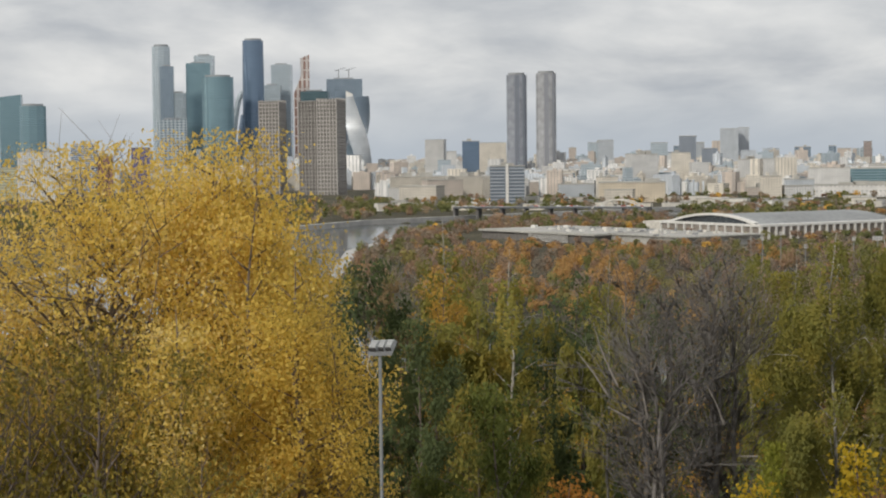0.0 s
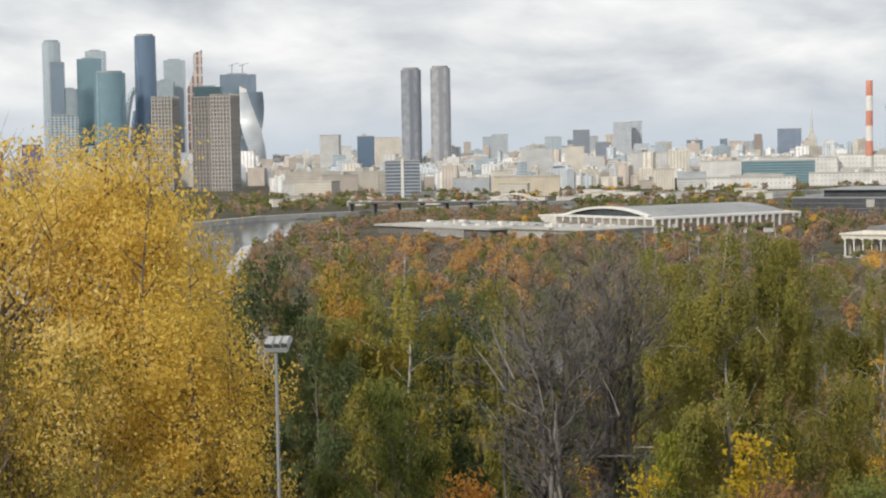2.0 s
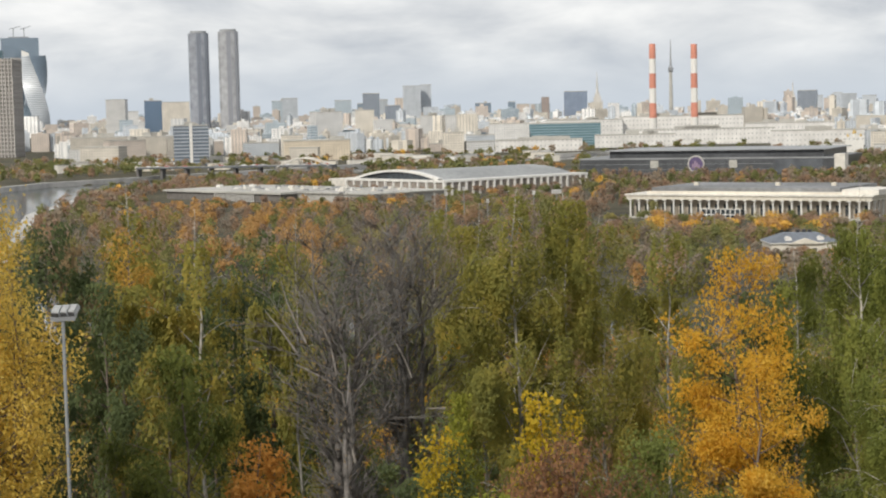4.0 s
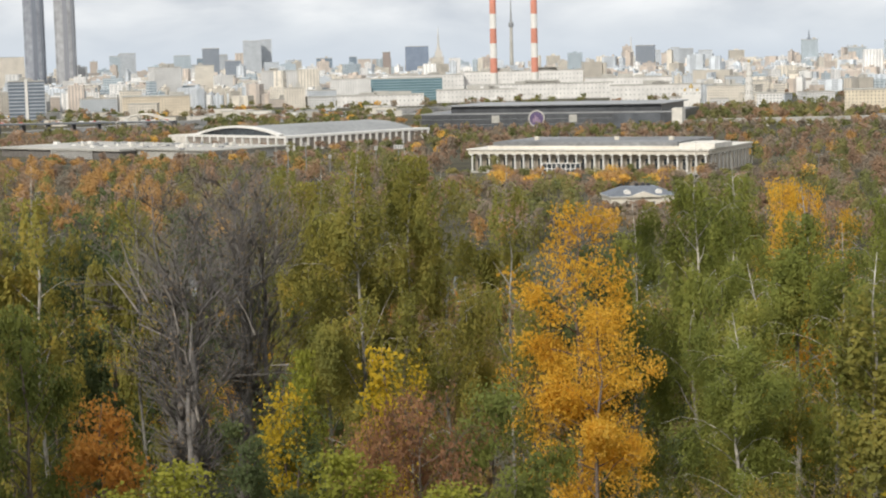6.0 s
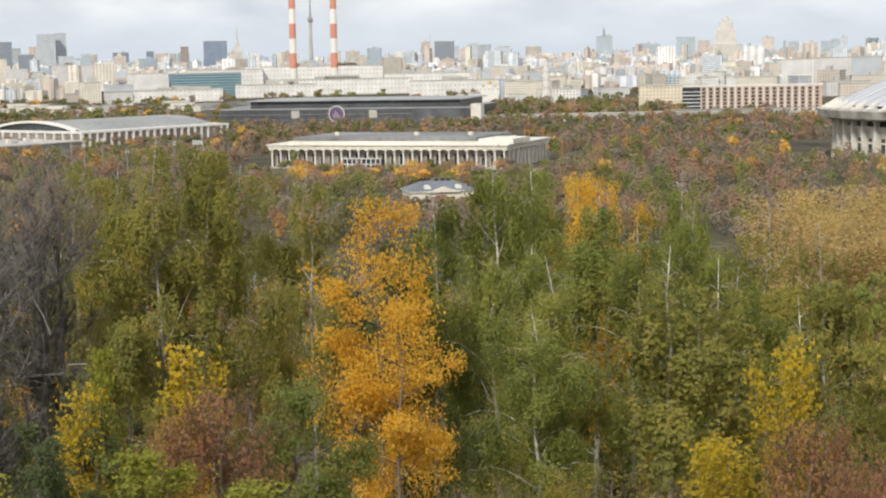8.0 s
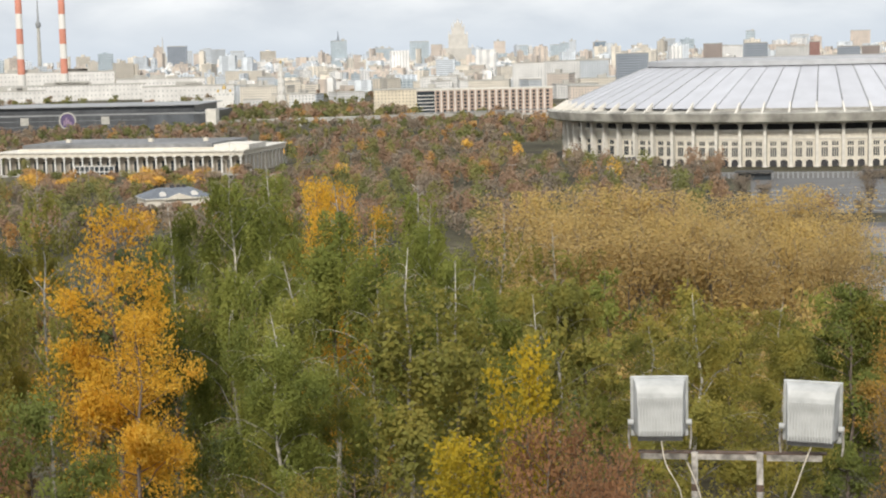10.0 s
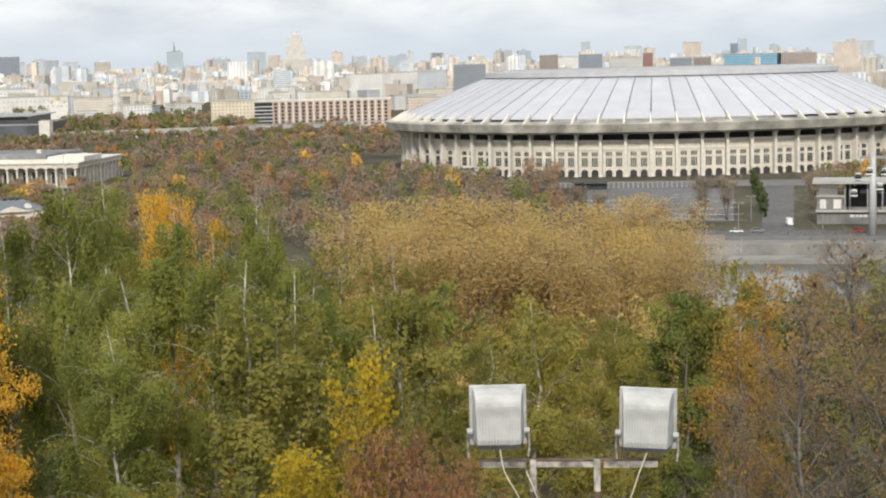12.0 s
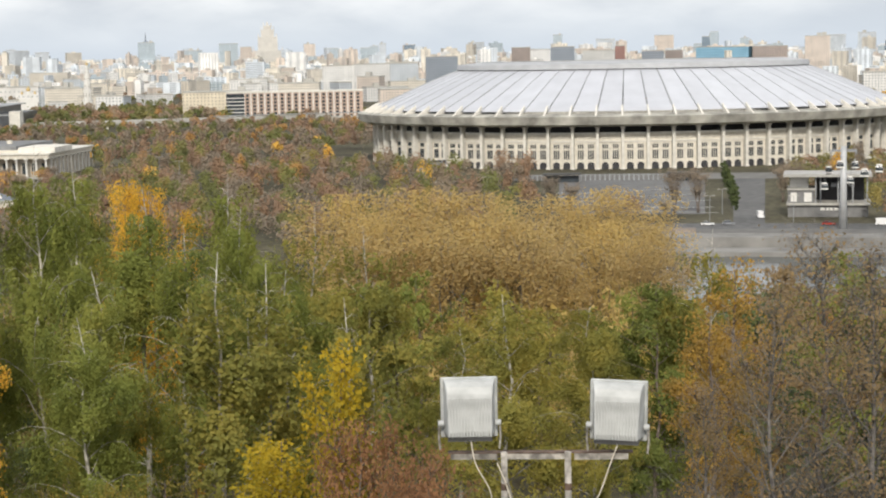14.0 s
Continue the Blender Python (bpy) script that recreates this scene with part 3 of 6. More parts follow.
PLANT = facade("white_plant_hall", (0.69, 0.68, 0.66), (0.42, 0.43, 0.43), 6.0, 7.0, 0.3, 0.3, obvar=0.06)


def block(b0, b1, rng, top, mat, label, category="building", name="building", depth=None, skew=0.0, crown=0, group="", base=0.0):
    """A far building between two bearings: walls, roof slab, plant rooms on top. crown: how many plant rooms."""
    if len(label.split()) < 4:
        label += " in the far city"
    mid = (b0 + b1) / 2
    w = rng * math.tan(radians(b1 - b0)) / max(0.6, math.cos(radians(skew)) + 0.0)
    d = depth or max(14.0, 0.7 * w)
    ob = thing(name, at(mid, rng, base), label, category, group, turn=mid + skew)
    bm = bmesh.new()
    box(bm, -w / 2, w / 2, 0, d, 0, top - 1.2)
    part("wall", bm, mat, ob)
    bm = bmesh.new()
    box(bm, -w / 2 - 0.4, w / 2 + 0.4, -0.4, d + 0.4, top - 1.2, top)
    roof = part("roof", bm, CONCRETE, ob)
    rr = random.Random(int(b0 * 1000 + rng))
    for k in range(crown):
        x = rr.uniform(-w * 0.35, w * 0.2)
        bm = bmesh.new()
        box(bm, x, x + w * rr.uniform(0.12, 0.25), d * 0.2, d * 0.6, top, top + rr.uniform(2.5, 5.5))
        part("plant_room", bm, CONCRETE, roof)
    return ob


def skyscraper(b0, b1, rng, top, mat, label, kind="box", skew=0.0, taper=0.0, cap=None, cut=0.0):
    mid = (b0 + b1) / 2
    w = rng * math.tan(radians(b1 - b0))
    ob = thing("skyscraper", at(mid, rng), label, "skyscraper", "high-rise cluster", turn=mid + skew)
    h = w / 2
    bm = bmesh.new()
    if kind == "round":
        prism(bm, [ring(h * (1 - taper * z / top), h * 0.8 * (1 - taper * z / top), z, 28) for z in np.linspace(0, top, 9)])
        part("wall", bm, mat, ob, smooth=False)
    elif kind == "lens":
        prism(bm, [[(x * h * (1 - taper * (z / top) ** 2), y * h * 0.7, z) for x, y in ((-1, -0.2), (-0.8, -0.75), (-0.3, -1), (0.3, -1), (0.8, -0.75), (1, -0.2), (0.8, 0.8), (-0.8, 0.8))] for z in np.linspace(0, top, 7)])
        part("wall", bm, mat, ob)
    elif kind == "slant":
        v = box(bm, -h, h, -h * 0.7, h * 0.7, 0, top)
        for i in (4, 7):
            v[i].co.z -= cut
        part("wall", bm, mat, ob)
    else:
        prism(bm, [rect(h * (1 - taper * z / top), h * 0.8 * (1 - taper * z / top), z) for z in np.linspace(0, top, 5)])
        part("wall", bm, mat, ob)
    bm = bmesh.new()
    k = 1 - taper
    if kind in ("round", "lens"):
        prism(bm, [ring(h * 0.8 * k, h * 0.55 * k, z, 20) for z in (top - 1, top + 5)])
    else:
        box(bm, -h * 0.6 * k, h * 0.5 * k, -h * 0.4 * k, h * 0.4 * k, top - cut - 2, top + (4 if not cut else -cut))
    part("roof_crown", bm, cap or METAL, ob)
    return ob


def twisted_tower(b0, b1, rng, top):
    mid = (b0 + b1) / 2
    w = rng * math.tan(radians(b1 - b0)) * 0.80
    ob = thing("twisted_tower", at(mid, rng), "white and glass tower twisting as it rises", "skyscraper", "high-rise cluster", turn=mid)
    levels = 52
    h = w / 2
    rows = [rect(h * (1.0 - 0.14 * k / levels), h * (1.0 - 0.14 * k / levels), top * k / levels, radians(75 - 140 * k / levels)) for k in range(levels + 1)]
    white = facade("white_striped_tower", (0.72, 0.74, 0.76), (0.22, 0.27, 0.32), 400.0, 4.2, 1.0, 0.42, 0.5, 0.15, metal=0.2)
    for side in range(4):
        bm = bmesh.new()
        lo = None
        for r in rows:
            a, b = bm.verts.new(r[side]), bm.verts.new(r[(side + 1) % 4])
            if lo:
                bm.faces.new((lo[0], lo[1], b, a))
            lo = (a, b)
        part("wall", bm, GREY_GLASS if side % 2 else white, ob)
    bm = bmesh.new()
    c = rows[-1]
    v = [bm.verts.new(p) for p in c]
    bm.faces.new(v)
    tip = bm.verts.new((c[0][0], c[0][1], top + 14))
    tip2 = bm.verts.new((c[1][0], c[1][1], top + 5))
    bm.faces.new((v[0], v[1], tip2, tip))
    part("roof_crown", bm, WHITE, ob)
    return ob


def concrete_frame_tower(b0, b1, rng, top, wings=1):
    """A tower under construction: bare floor slabs and columns, brownish."""
    mid = (b0 + b1) / 2
    w = rng * math.tan(radians(b1 - b0)) * 0.9
    ob = thing("unfinished_tower", at(mid, rng), "unfinished brown concrete-frame high-rise with open floors", "high-rise", "unfinished towers", turn=mid + 24)
    # dark core colour stands for the shade between the open floors
    dark = shader("raw_floor_shade", (0.20, 0.19, 0.18), 0.9, grain=0.2, vary=0.3)
    # shaded and sunlit tones of one concrete, both greyed for distance haze
    raw = shader("raw_shaded_concrete", (0.30, 0.285, 0.27), 0.9, grain=0.15, vary=0.25)
    pale = shader("raw_lit_concrete", (0.42, 0.40, 0.38), 0.9, grain=0.15, vary=0.2)
    spans = [(-w / 2, w / 2, 0.0, w * 0.8, top, pale)] if wings == 1 else [(-w * 0.55, -w * 0.02, 0.0, w * 0.55, top - 4, raw), (-w * 0.02, w * 0.5, -w * 0.1, w * 0.45, top, pale)]
    for x0, x1, y0, y1, tp, mt in spans:
        bm = bmesh.new()
        box(bm, x0 + 1.2, x1 - 1.2, y0 + 1.2, y1 - 1.2, 0, tp - 2)
        part("core", bm, dark, ob)
        nf = int(tp / 6.4)
        bm = bmesh.new()
        box(bm, x0, x1, y0, y1, -1.1, 1.1)
        slab = mesh_of("floor_slab", bm, mt)
        for k in range(1, nf + 1):
            part("floor_slab", slab, None, ob, m=Matrix.Translation((0, 0, k * 6.4)))
        bm = bmesh.new()
        box(bm, -0.95, 0.95, -0.95, 0.95, 0, tp)
        post = mesh_of("column", bm, mt)
        nx = max(4, int((x1 - x0) / 5.6))
        for k in range(nx + 1):
            x = x0 + 0.4 + (x1 - x0 - 0.8) * k / nx
            for y in (y0 + 0.3, y1 - 0.3):
                part("column", post, None, ob, m=Matrix.Translation((x, y, 0)))
        ny = max(4, int((y1 - y0) / 5.6))
        for k in range(1, ny):
            y = y0 + 0.4 + (y1 - y0 - 0.8) * k / ny
            for x in (x0 + 0.3, x1 - 0.3):
                part("column", post, None, ob, m=Matrix.Translation((x, y, 0)))
    return ob


def city_cluster():
    s = "glass skyscraper of the business district"
    skyscraper(-11.74, -11.08, 4300, 218, TEAL_GLASS, "tall teal " + s, "slant", 8, cut=6)
    skyscraper(-11.16, -10.34, 4200, 188, TEAL_GLASS, "pale teal curved-top " + s, "lens")
    skyscraper(-7.01, -6.42, 4400, 338, PALE_GLASS, "pale blue slender " + s, "lens", taper=0.05)
    skyscraper(-6.74, -6.33, 4350, 287, GREY_GLASS, "dark blue-grey slender " + s, "box", 6)
    skyscraper(-6.42, -5.93, 4500, 228, PALE_GLASS, "pale " + s, "box")
    skyscraper(-6.84, -5.93, 4100, 152, facade("patterned_glass", (0.40, 0.46, 0.50), (0.10, 0.14, 0.18), 9.0, 6.0, 0.6, 0.5, 0.4, 0.15), "lower patterned " + s, "box")
    skyscraper(-5.64, -5.05, 4600, 327, PALE_GLASS, "pale grey " + s, "box", 10)
    skyscraper(-5.91, -5.14, 4450, 299, TEAL_GLASS, "dark teal " + s, "box", 5)
    skyscraper(-5.44, -4.43, 4300, 258, TEAL_GLASS, "teal rounded " + s, "round")
    skyscraper(-4.16, -3.42, 4400, 352, NAVY_GLASS, "tallest navy rounded " + s, "round", taper=0.10)
    skyscraper(-4.40, -3.35, 4420, 170, NAVY_GLASS, "navy lower wing of the tallest tower", "lens", taper=0.35)
    skyscraper(-3.19, -2.56, 4650, 305, PALE_GLASS, "pale stepped " + s, "box", 8)
    skyscraper(-3.46, -2.90, 4600, 250, PALE_GLASS, "pale lower " + s, "box", 8)
    skyscraper(-2.27, -1.99, 4550, 326, ORANGE_GLASS, "copper-red sail-shaped " + s, "slant", cut=10)
    skyscraper(-2.50, -2.12, 4560, 300, ORANGE_GLASS, "copper-brown sloping " + s, "slant", cut=75)
    skyscraper(-2.26, -1.38, 4300, 222, facade("dark_teal_wall", (0.12, 0.19, 0.21), (0.05, 0.09, 0.11), 3.0, 4.0, 0.85, 0.7, 0.35, 0.12, metal=0.3), "dark teal " + s, "box", 5)
    skyscraper(-1.44, -0.29, 4700, 268, GREY_GLASS, "broad grey " + s + " with cranes on top", "box")
    twisted_tower(-0.86, -0.05, 4200, 206)
    concrete_frame_tower(-3.70, -2.92, 3000, 159, 1)
    concrete_frame_tower(-2.43, -0.95, 2900, 158, 2)
    twin = facade("streaked_grey_wall", (0.36, 0.37, 0.39), (0.27, 0.28, 0.31), 20.0, 3.4, 0.5, 0.95, 0.45, 0.25, vary=0.3)
    skyscraper(4.38, 5.03, 4000, 243, facade("slate_streaked_wall", (0.27, 0.29, 0.33), (0.19, 0.21, 0.25), 20.0, 3.4, 0.5, 0.95, 0.45, 0.25, vary=0.3), "dark grey slender rounded twin residential tower", "lens")
    skyscraper(5.33, 5.98, 4000, 246, twin, "pale grey slender rounded twin residential tower", "lens")
    for b, z in ((-1.05, 268), (-0.72, 268)):
        cr = thing("tower_crane", at(b, 4700, z), "small tower crane on a high roof", "crane", "roof cranes", turn=b)
        bm = bmesh.new()
        box(bm, -1.2, 1.2, -1.2, 1.2, 0, 26)
        part("mast", bm, METAL, cr)
        bm = bmesh.new()
        prism(bm, [[(x, y, zz) for x, zz in ((-9, 23), (-9, 25), (20, 33), (20, 32))] for y in (-0.8, 0.8)])
        part("jib", bm, METAL, cr)
    # white curved bridge between the towers
    bm = bmesh.new()
    tube(bm, [at(-4.52 + 0.4 * (k / 8) ** 1.6, 4480, 227 * math.sin(math.pi * k / 16)) for k in range(9)], [7.0] * 9, 8)
    solid("curved_tower", bm, PALE_GLASS, "white curved glass tower edge", "skyscraper", "high-rise cluster")


def known_buildings():
    block(-11.26, -10.08, 2700, 75, WHITE_F, "white stepped apartment block", crown=2)
    block(-9.60, -8.77, 3000, 88, facade("blue_white_stripes", (0.62, 0.65, 0.70), (0.13, 0.19, 0.28), 40, 3.6, 1.0, 0.6), "blue and white striped office block", crown=1)
    block(-7.71, -7.12, 3300, 84, facade("violet_glass", (0.20, 0.18, 0.32), (0.10, 0.11, 0.20), 4, 4, 0.7, 0.6), "violet glass office block")
    block(-8.78, -8.29, 3000, 69, RED_F, "dark red building")
    block(-11.9, -11.3, 2750, 52, facade("yellow_green_flats", (0.56, 0.56, 0.40), (0.34, 0.34, 0.28), 40, 4, 1.0, 0.4), "yellow-green banded building")
    block(1.72, 2.32, 3200, 92, WHITE_F, "tall white slab block", skew=12)
    block(2.38, 2.74, 3300, 71, WHITE_F, "white apartment block")
    block(2.93, 3.48, 3300, 90, NAVY_GLASS, "blue glass office tower", crown=1)
    block(3.48, 4.36, 3500, 88, CREAM_F, "pale cream slab block")
    g = block(3.82, 4.94, 2150, 49, facade("banded_office", (0.34, 0.37, 0.41), (0.14, 0.17, 0.21), 60, 4.2, 1.0, 0.62), "blue-grey glass office block with a white core", crown=2)
    bm = bmesh.new()
    box(bm, -2.0, 1.5, -1.0, 30, 0, 51)
    part("core", bm, WHITE, g)
    block(7.32, 7.82, 4700, 101, GREY_F, "far grey tower block")
    block(8.38, 9.25, 2900, 62, WHITE_F, "white tower block with dark side", skew=-18, crown=2)
    block(9.67, 10.28, 3000, 64, CREAM_F, "cream tower block", crown=1)
    block(9.92, 10.46, 3900, 101, DARK_GLASS, "dark glass tower block")
    block(10.64, 11.14, 3900, 74, DARK_GLASS, "dark office tower")
    block(11.22, 11.80, 4500, 124, GREY_F, "far hazy grey double tower")
    block(11.80, 12.14, 4550, 127, GREY_F, "far hazy grey tower")
    block(11.77, 13.17, 2900, 52, WHITE_F, "broad white apartment block", crown=2)
    block(12.48, 13.17, 2300, 32, CREAM_F, "cream mid-rise block", crown=1)
    block(13.98, 15.29, 2600, 39, WHITE_F, "white office block")
    block(15.29, 17.6, 2700, 37, TEAL_GLASS, "teal glass office block")
    block(0.57, 2.51, 2500, 33, CREAM_F, "long cream apartment house", crown=2)
    block(2.51, 3.83, 2550, 32, CREAM_F, "long cream apartment house", crown=1)
    block(7.34, 9.48, 2250, 26, facade("yellow_brick", (0.60, 0.53, 0.42), (0.36, 0.32, 0.27), 3.4, 3.2, 0.4, 0.5), "long yellow brick building", crown=1)
    block(15.70, 15.95, 4600, 89, BROWN_F, "far brown tower")
    # slab colours lightened for haze as well
    block(16.43, 17.18, 4600, 102, facade("hazed_blue_slab", (0.22, 0.27, 0.35), (0.16, 0.20, 0.28), 3.4, 3.4, 0.5, 0.5), "dark blue slab tower")
    block(23.84, 24.42, 4300, 89, DARK_GLASS, "dark glass office tower with pale core", skew=8)
    block(24.87, 25.68, 4800, 81, GREY_F, "far row of grey towers")
    block(31.61, 32.22, 4200, 87, PALE_GLASS, "pale glass office tower")
    block(41.02, 41.62, 2600, 64, BROWN_F, "dark brown office block")
    block(41.62, 42.26, 2700, 61, WHITE_F, "white office block")
    block(42.29, 43.04, 2600, 64, DARK_GLASS, "dark glass office cube")
    block(43.29, 44.34, 2550, 58, WHITE_F, "white office block with columns")
    block(44.34, 44.66, 2600, 64, RED_F, "dark red office block")
    block(38.24, 39.28, 2600, 53, DARK_GLASS, "dark glass office block")
    block(45.2, 45.9, 2650, 56, DARK_GLASS, "dark office block")
    block(45.95, 46.5, 2680, 56, BROWN_F, "brown office block")
    block(46.92, 48.57, 2600, 60, facade("bright_blue_glass", (0.25, 0.42, 0.55), (0.14, 0.30, 0.42), 3, 3.6, 0.8, 0.6, 0.3, 0.12), "bright blue glass office block", skew=10)
    block(48.7, 49.8, 2600, 60, BROWN_F, "dark brown office block")
    block(50.33, 51.11, 3000, 75, PINK_F, "pinkish tower block", crown=2)
    block(34.90, 35.90, 2500, 43, WHITE_F, "white panel block", crown=1)
    block(35.90, 37.09, 2600, 44, WHITE_F, "white panel block")
    block(37.09, 38.00, 2500, 45, GREY_F, "grey and white balcony block")
    block(30.40, 31.79, 1700, 26, facade("yellow_cream_flats", (0.64, 0.58, 0.46), (0.4, 0.36, 0.3), 3.4, 3.2, 0.4, 0.45), "yellow-cream apartment house")
    # long apartment house, with tall window bays built out
    mid, w = 34.0, 126.0
    ob = thing("apartment_house", at(mid, 1650), "long pink-beige apartment house with white window bays", "building", turn=mid)
    hall_box(ob, -w / 2, w / 2, 0, 18, 0, 24.5, shader("pink_beige_brick", (0.50, 0.38, 0.31), 0.85, grain=0.3, vary=0.15))
    hall_box(ob, -w / 2 - 0.6, w / 2 + 0.6, -0.6, 18.6, 24.5, 26.0, PALE, "roof")
    hall_box(ob, -w / 2 - 0.5, -w / 2 + 16, -0.9, 0, 0, 24.0, GLASS, "glass_corner", "dark glass corner")
    bm = bmesh.new()
    box(bm, -1.3, 1.3, -0.3, 0.2, 0, 2.2)
    wn1 = mesh_of("window", bm, GLASS)
    bm = bmesh.new()
    box(bm, -0.5, 0.5, -0.7, 0.2, 0, 24.4)
    pier = mesh_of("pier", bm, WHITE)
    for k in range(17):
        x = -w / 2 + 19 + k * 6.4
        part("pier", pier, None, ob, m=Matrix.Translation((x - 3.2, 0, 0)))
        for f in range(7):
            part("window", wn1, None, ob, m=Matrix.Translation((x, 0, 1.4 + 3.3 * f)))
    for f in range(1, 7):
        hall_box(ob, -w / 2 - 0.6, -w / 2 + 16, -1.1, -0.8, 3.3 * f, 3.3 * f + 0.7, WHITE, "floor_band")


def chimney(bearing, rng, top, r0=5.6):
    ob = thing("chimney", at(bearing, rng), "tall power-station chimney banded red and white", "chimney", "power-station chimneys", turn=0)
    # red paled and dulled: distance haze is put into the paint colour
    red = shader("hazed_chimney_red", (0.60, 0.26, 0.19), 0.8, grain=0.1, vary=0.15)
    z0 = 40.0
    bm = bmesh.new()
    prism(bm, [ring(r0 * 1.15, r0 * 1.15, 0, 20), ring(r0 * 1.02, r0 * 1.02, z0, 20)])
    part("shaft", bm, WHITE, ob)
    step = (top - z0) / 5.0
    for k in range(5):
        a, b = z0 + k * step, z0 + (k + 1) * step
        bm = bmesh.new()
        prism(bm, [ring(r0 * (1.02 - 0.10 * (z - z0) / (top - z0)), r0 * (1.02 - 0.10 * (z - z0) / (top - z0)), z, 20) for z in (a, b)])
        part("band", bm, red if k % 2 == 0 else WHITE, ob)
    return ob


def stepped_tower(bearing, rng, top, w, mat, label, spire):
    """A wedding-cake high-rise: a wide base, set-backs, a spire."""
    ob = thing("stepped_tower", at(bearing, rng), label, "high-rise", turn=bearing)
    steps = [(1.0, 0.0, 0.55), (0.62, 0.55, 0.8), (0.42, 0.8, 0.93), (0.26, 0.93, 1.0)]
    for k, z0, z1 in steps:
        bm = bmesh.new()
        box(bm, -w * k / 2, w * k / 2, -w * k * 0.35, w * k * 0.35, top * z0, top * z1)
        for sx in (-1, 1):
            for sy in (-1, 1):
                cx, cy = sx * w * k * 0.46, sy * w * k * 0.31
                prism(bm, [rect(w * 0.02, w * 0.02, top * z1, 0, cx, cy), rect(w * 0.004, w * 0.004, top * z1 + w * 0.12, 0, cx, cy)])
        part("tier", bm, mat, ob)
    bm = bmesh.new()
    prism(bm, [ring(w * 0.10, w * 0.10, top, 8), ring(w * 0.05, w * 0.05, top + (spire - top) * 0.3, 8), ring(w * 0.012, w * 0.012, spire, 8)])
    part("spire", bm, mat, ob)


def tv_tower():
    ob = thing("television_tower", at(19.86, 4900), "very far slender grey television tower", "tower")
    bm = bmesh.new()
    prism(bm, [ring(r, r, z, 10) for r, z in ((9, 0), (6, 30), (4.6, 120), (4.2, 150))])
    part("shaft", bm, CONCRETE, ob)
    bm = bmesh.new()
    prism(bm, [ring(r, r, z, 12) for r, z in ((4.2, 150), (7, 153), (7, 162), (4.4, 166))])
    part("deck", bm, METAL, ob)
    bm = bmesh.new()
    prism(bm, [ring(r, r, z, 8) for r, z in ((3.2, 166), (2.2, 190), (1.2, 228), (0.6, 240))])
    part("mast", bm, METAL, ob)


def power_station():
    for args in ((15.84, 18.30, 2850, 40, "white power-station hall"), (18.21, 22.15, 2900, 43, "long white power-station hall"), (18.39, 23.13, 2700, 24, "low white industrial hall"), (17.4, 20.0, 2600, 19, "low white works building"), (22.2, 25.0, 2800, 30, "white works building"), (23.0, 26.2, 2500, 22, "pale works building"), (14.0, 17.0, 2450, 17, "low white works building")):
        block(*args[:4], PLANT, args[4], crown=3, depth=50)
    chimney(19.28, 2900, 160)
    chimney(20.60, 2900, 158)


def convent():
    bm = bmesh.new()
    g = thing("bell_tower", at(27.43, 2000), "slender white tiered church bell tower", "tower", turn=27)
    for k, (r, z0, z1) in enumerate(((5.2, 0, 14), (4.6, 14, 24), (4.0, 24, 33), (3.3, 33, 41), (2.5, 41, 47), (1.6, 47, 51))):
        bm = bmesh.new()
        prism(bm, [ring(r, r, z0, 8), ring(r, r, z1 - 0.9, 8), ring(r * 1.12, r * 1.12, z1 - 0.9, 8), ring(r * 1.12, r * 1.12, z1, 8)])
        part("tier", bm, WHITE, g)
        for a in range(8):
            t = 2 * math.pi * (a + 0.5) / 8
            c, s = math.cos(t) * r * 0.93, math.sin(t) * r * 0.93
            bm = bmesh.new()
            prism(bm, [rect(r * 0.12, r * 0.10, z0 + 2.4, t, c, s), rect(r * 0.12, r * 0.10, z1 - 3.0, t, c, s)])
            part("opening", bm, CONCRETE if k else PALE, g)
    gold = shader("gold_leaf", (0.58, 0.43, 0.19), 0.4, 0.7, grain=0.5, vary=0.1)

    def onion(ob, x, y, z, r):
        bm = bmesh.new()
        prism(bm, [ring(r * 0.7, r * 0.7, z - r * 1.6, 10, 0, x, y), ring(r * 0.7, r * 0.7, z, 10, 0, x, y)])
        drum = part("drum", bm, WHITE, ob)
        bm = bmesh.new()
        prism(bm, [ring(r * k, r * k, z + r * h, 12, 0, x, y) for k, h in ((0.7, 0), (1.0, 0.5), (0.9, 1.0), (0.5, 1.5), (0.12, 2.0), (0.04, 2.8))])
        part("dome", bm, gold, drum, "gilded onion dome")

    onion(g, 0, 0, 51.5, 1.8)
    c = thing("church", at(25.6, 2000), "white convent church with gilded domes", "church", turn=25)
    hall_box(c, -10, 10, 0, 22, 0, 17, WHITE)
    for x, y, z, r in ((0, 11, 24, 2.5), (-7, 4, 21, 1.5), (7, 4, 21, 1.5), (-7, 18, 21, 1.5), (7, 18, 21, 1.5)):
        onion(c, x, y, z, r)
    block(27.67, 28.50, 1900, 20, WHITE_F, "white convent building", depth=16)
    block(26.2, 26.8, 1950, 14, WHITE_F, "white convent building", depth=16)
    block(24.9, 25.3, 2010, 15, WHITE_F, "white convent building", depth=16)


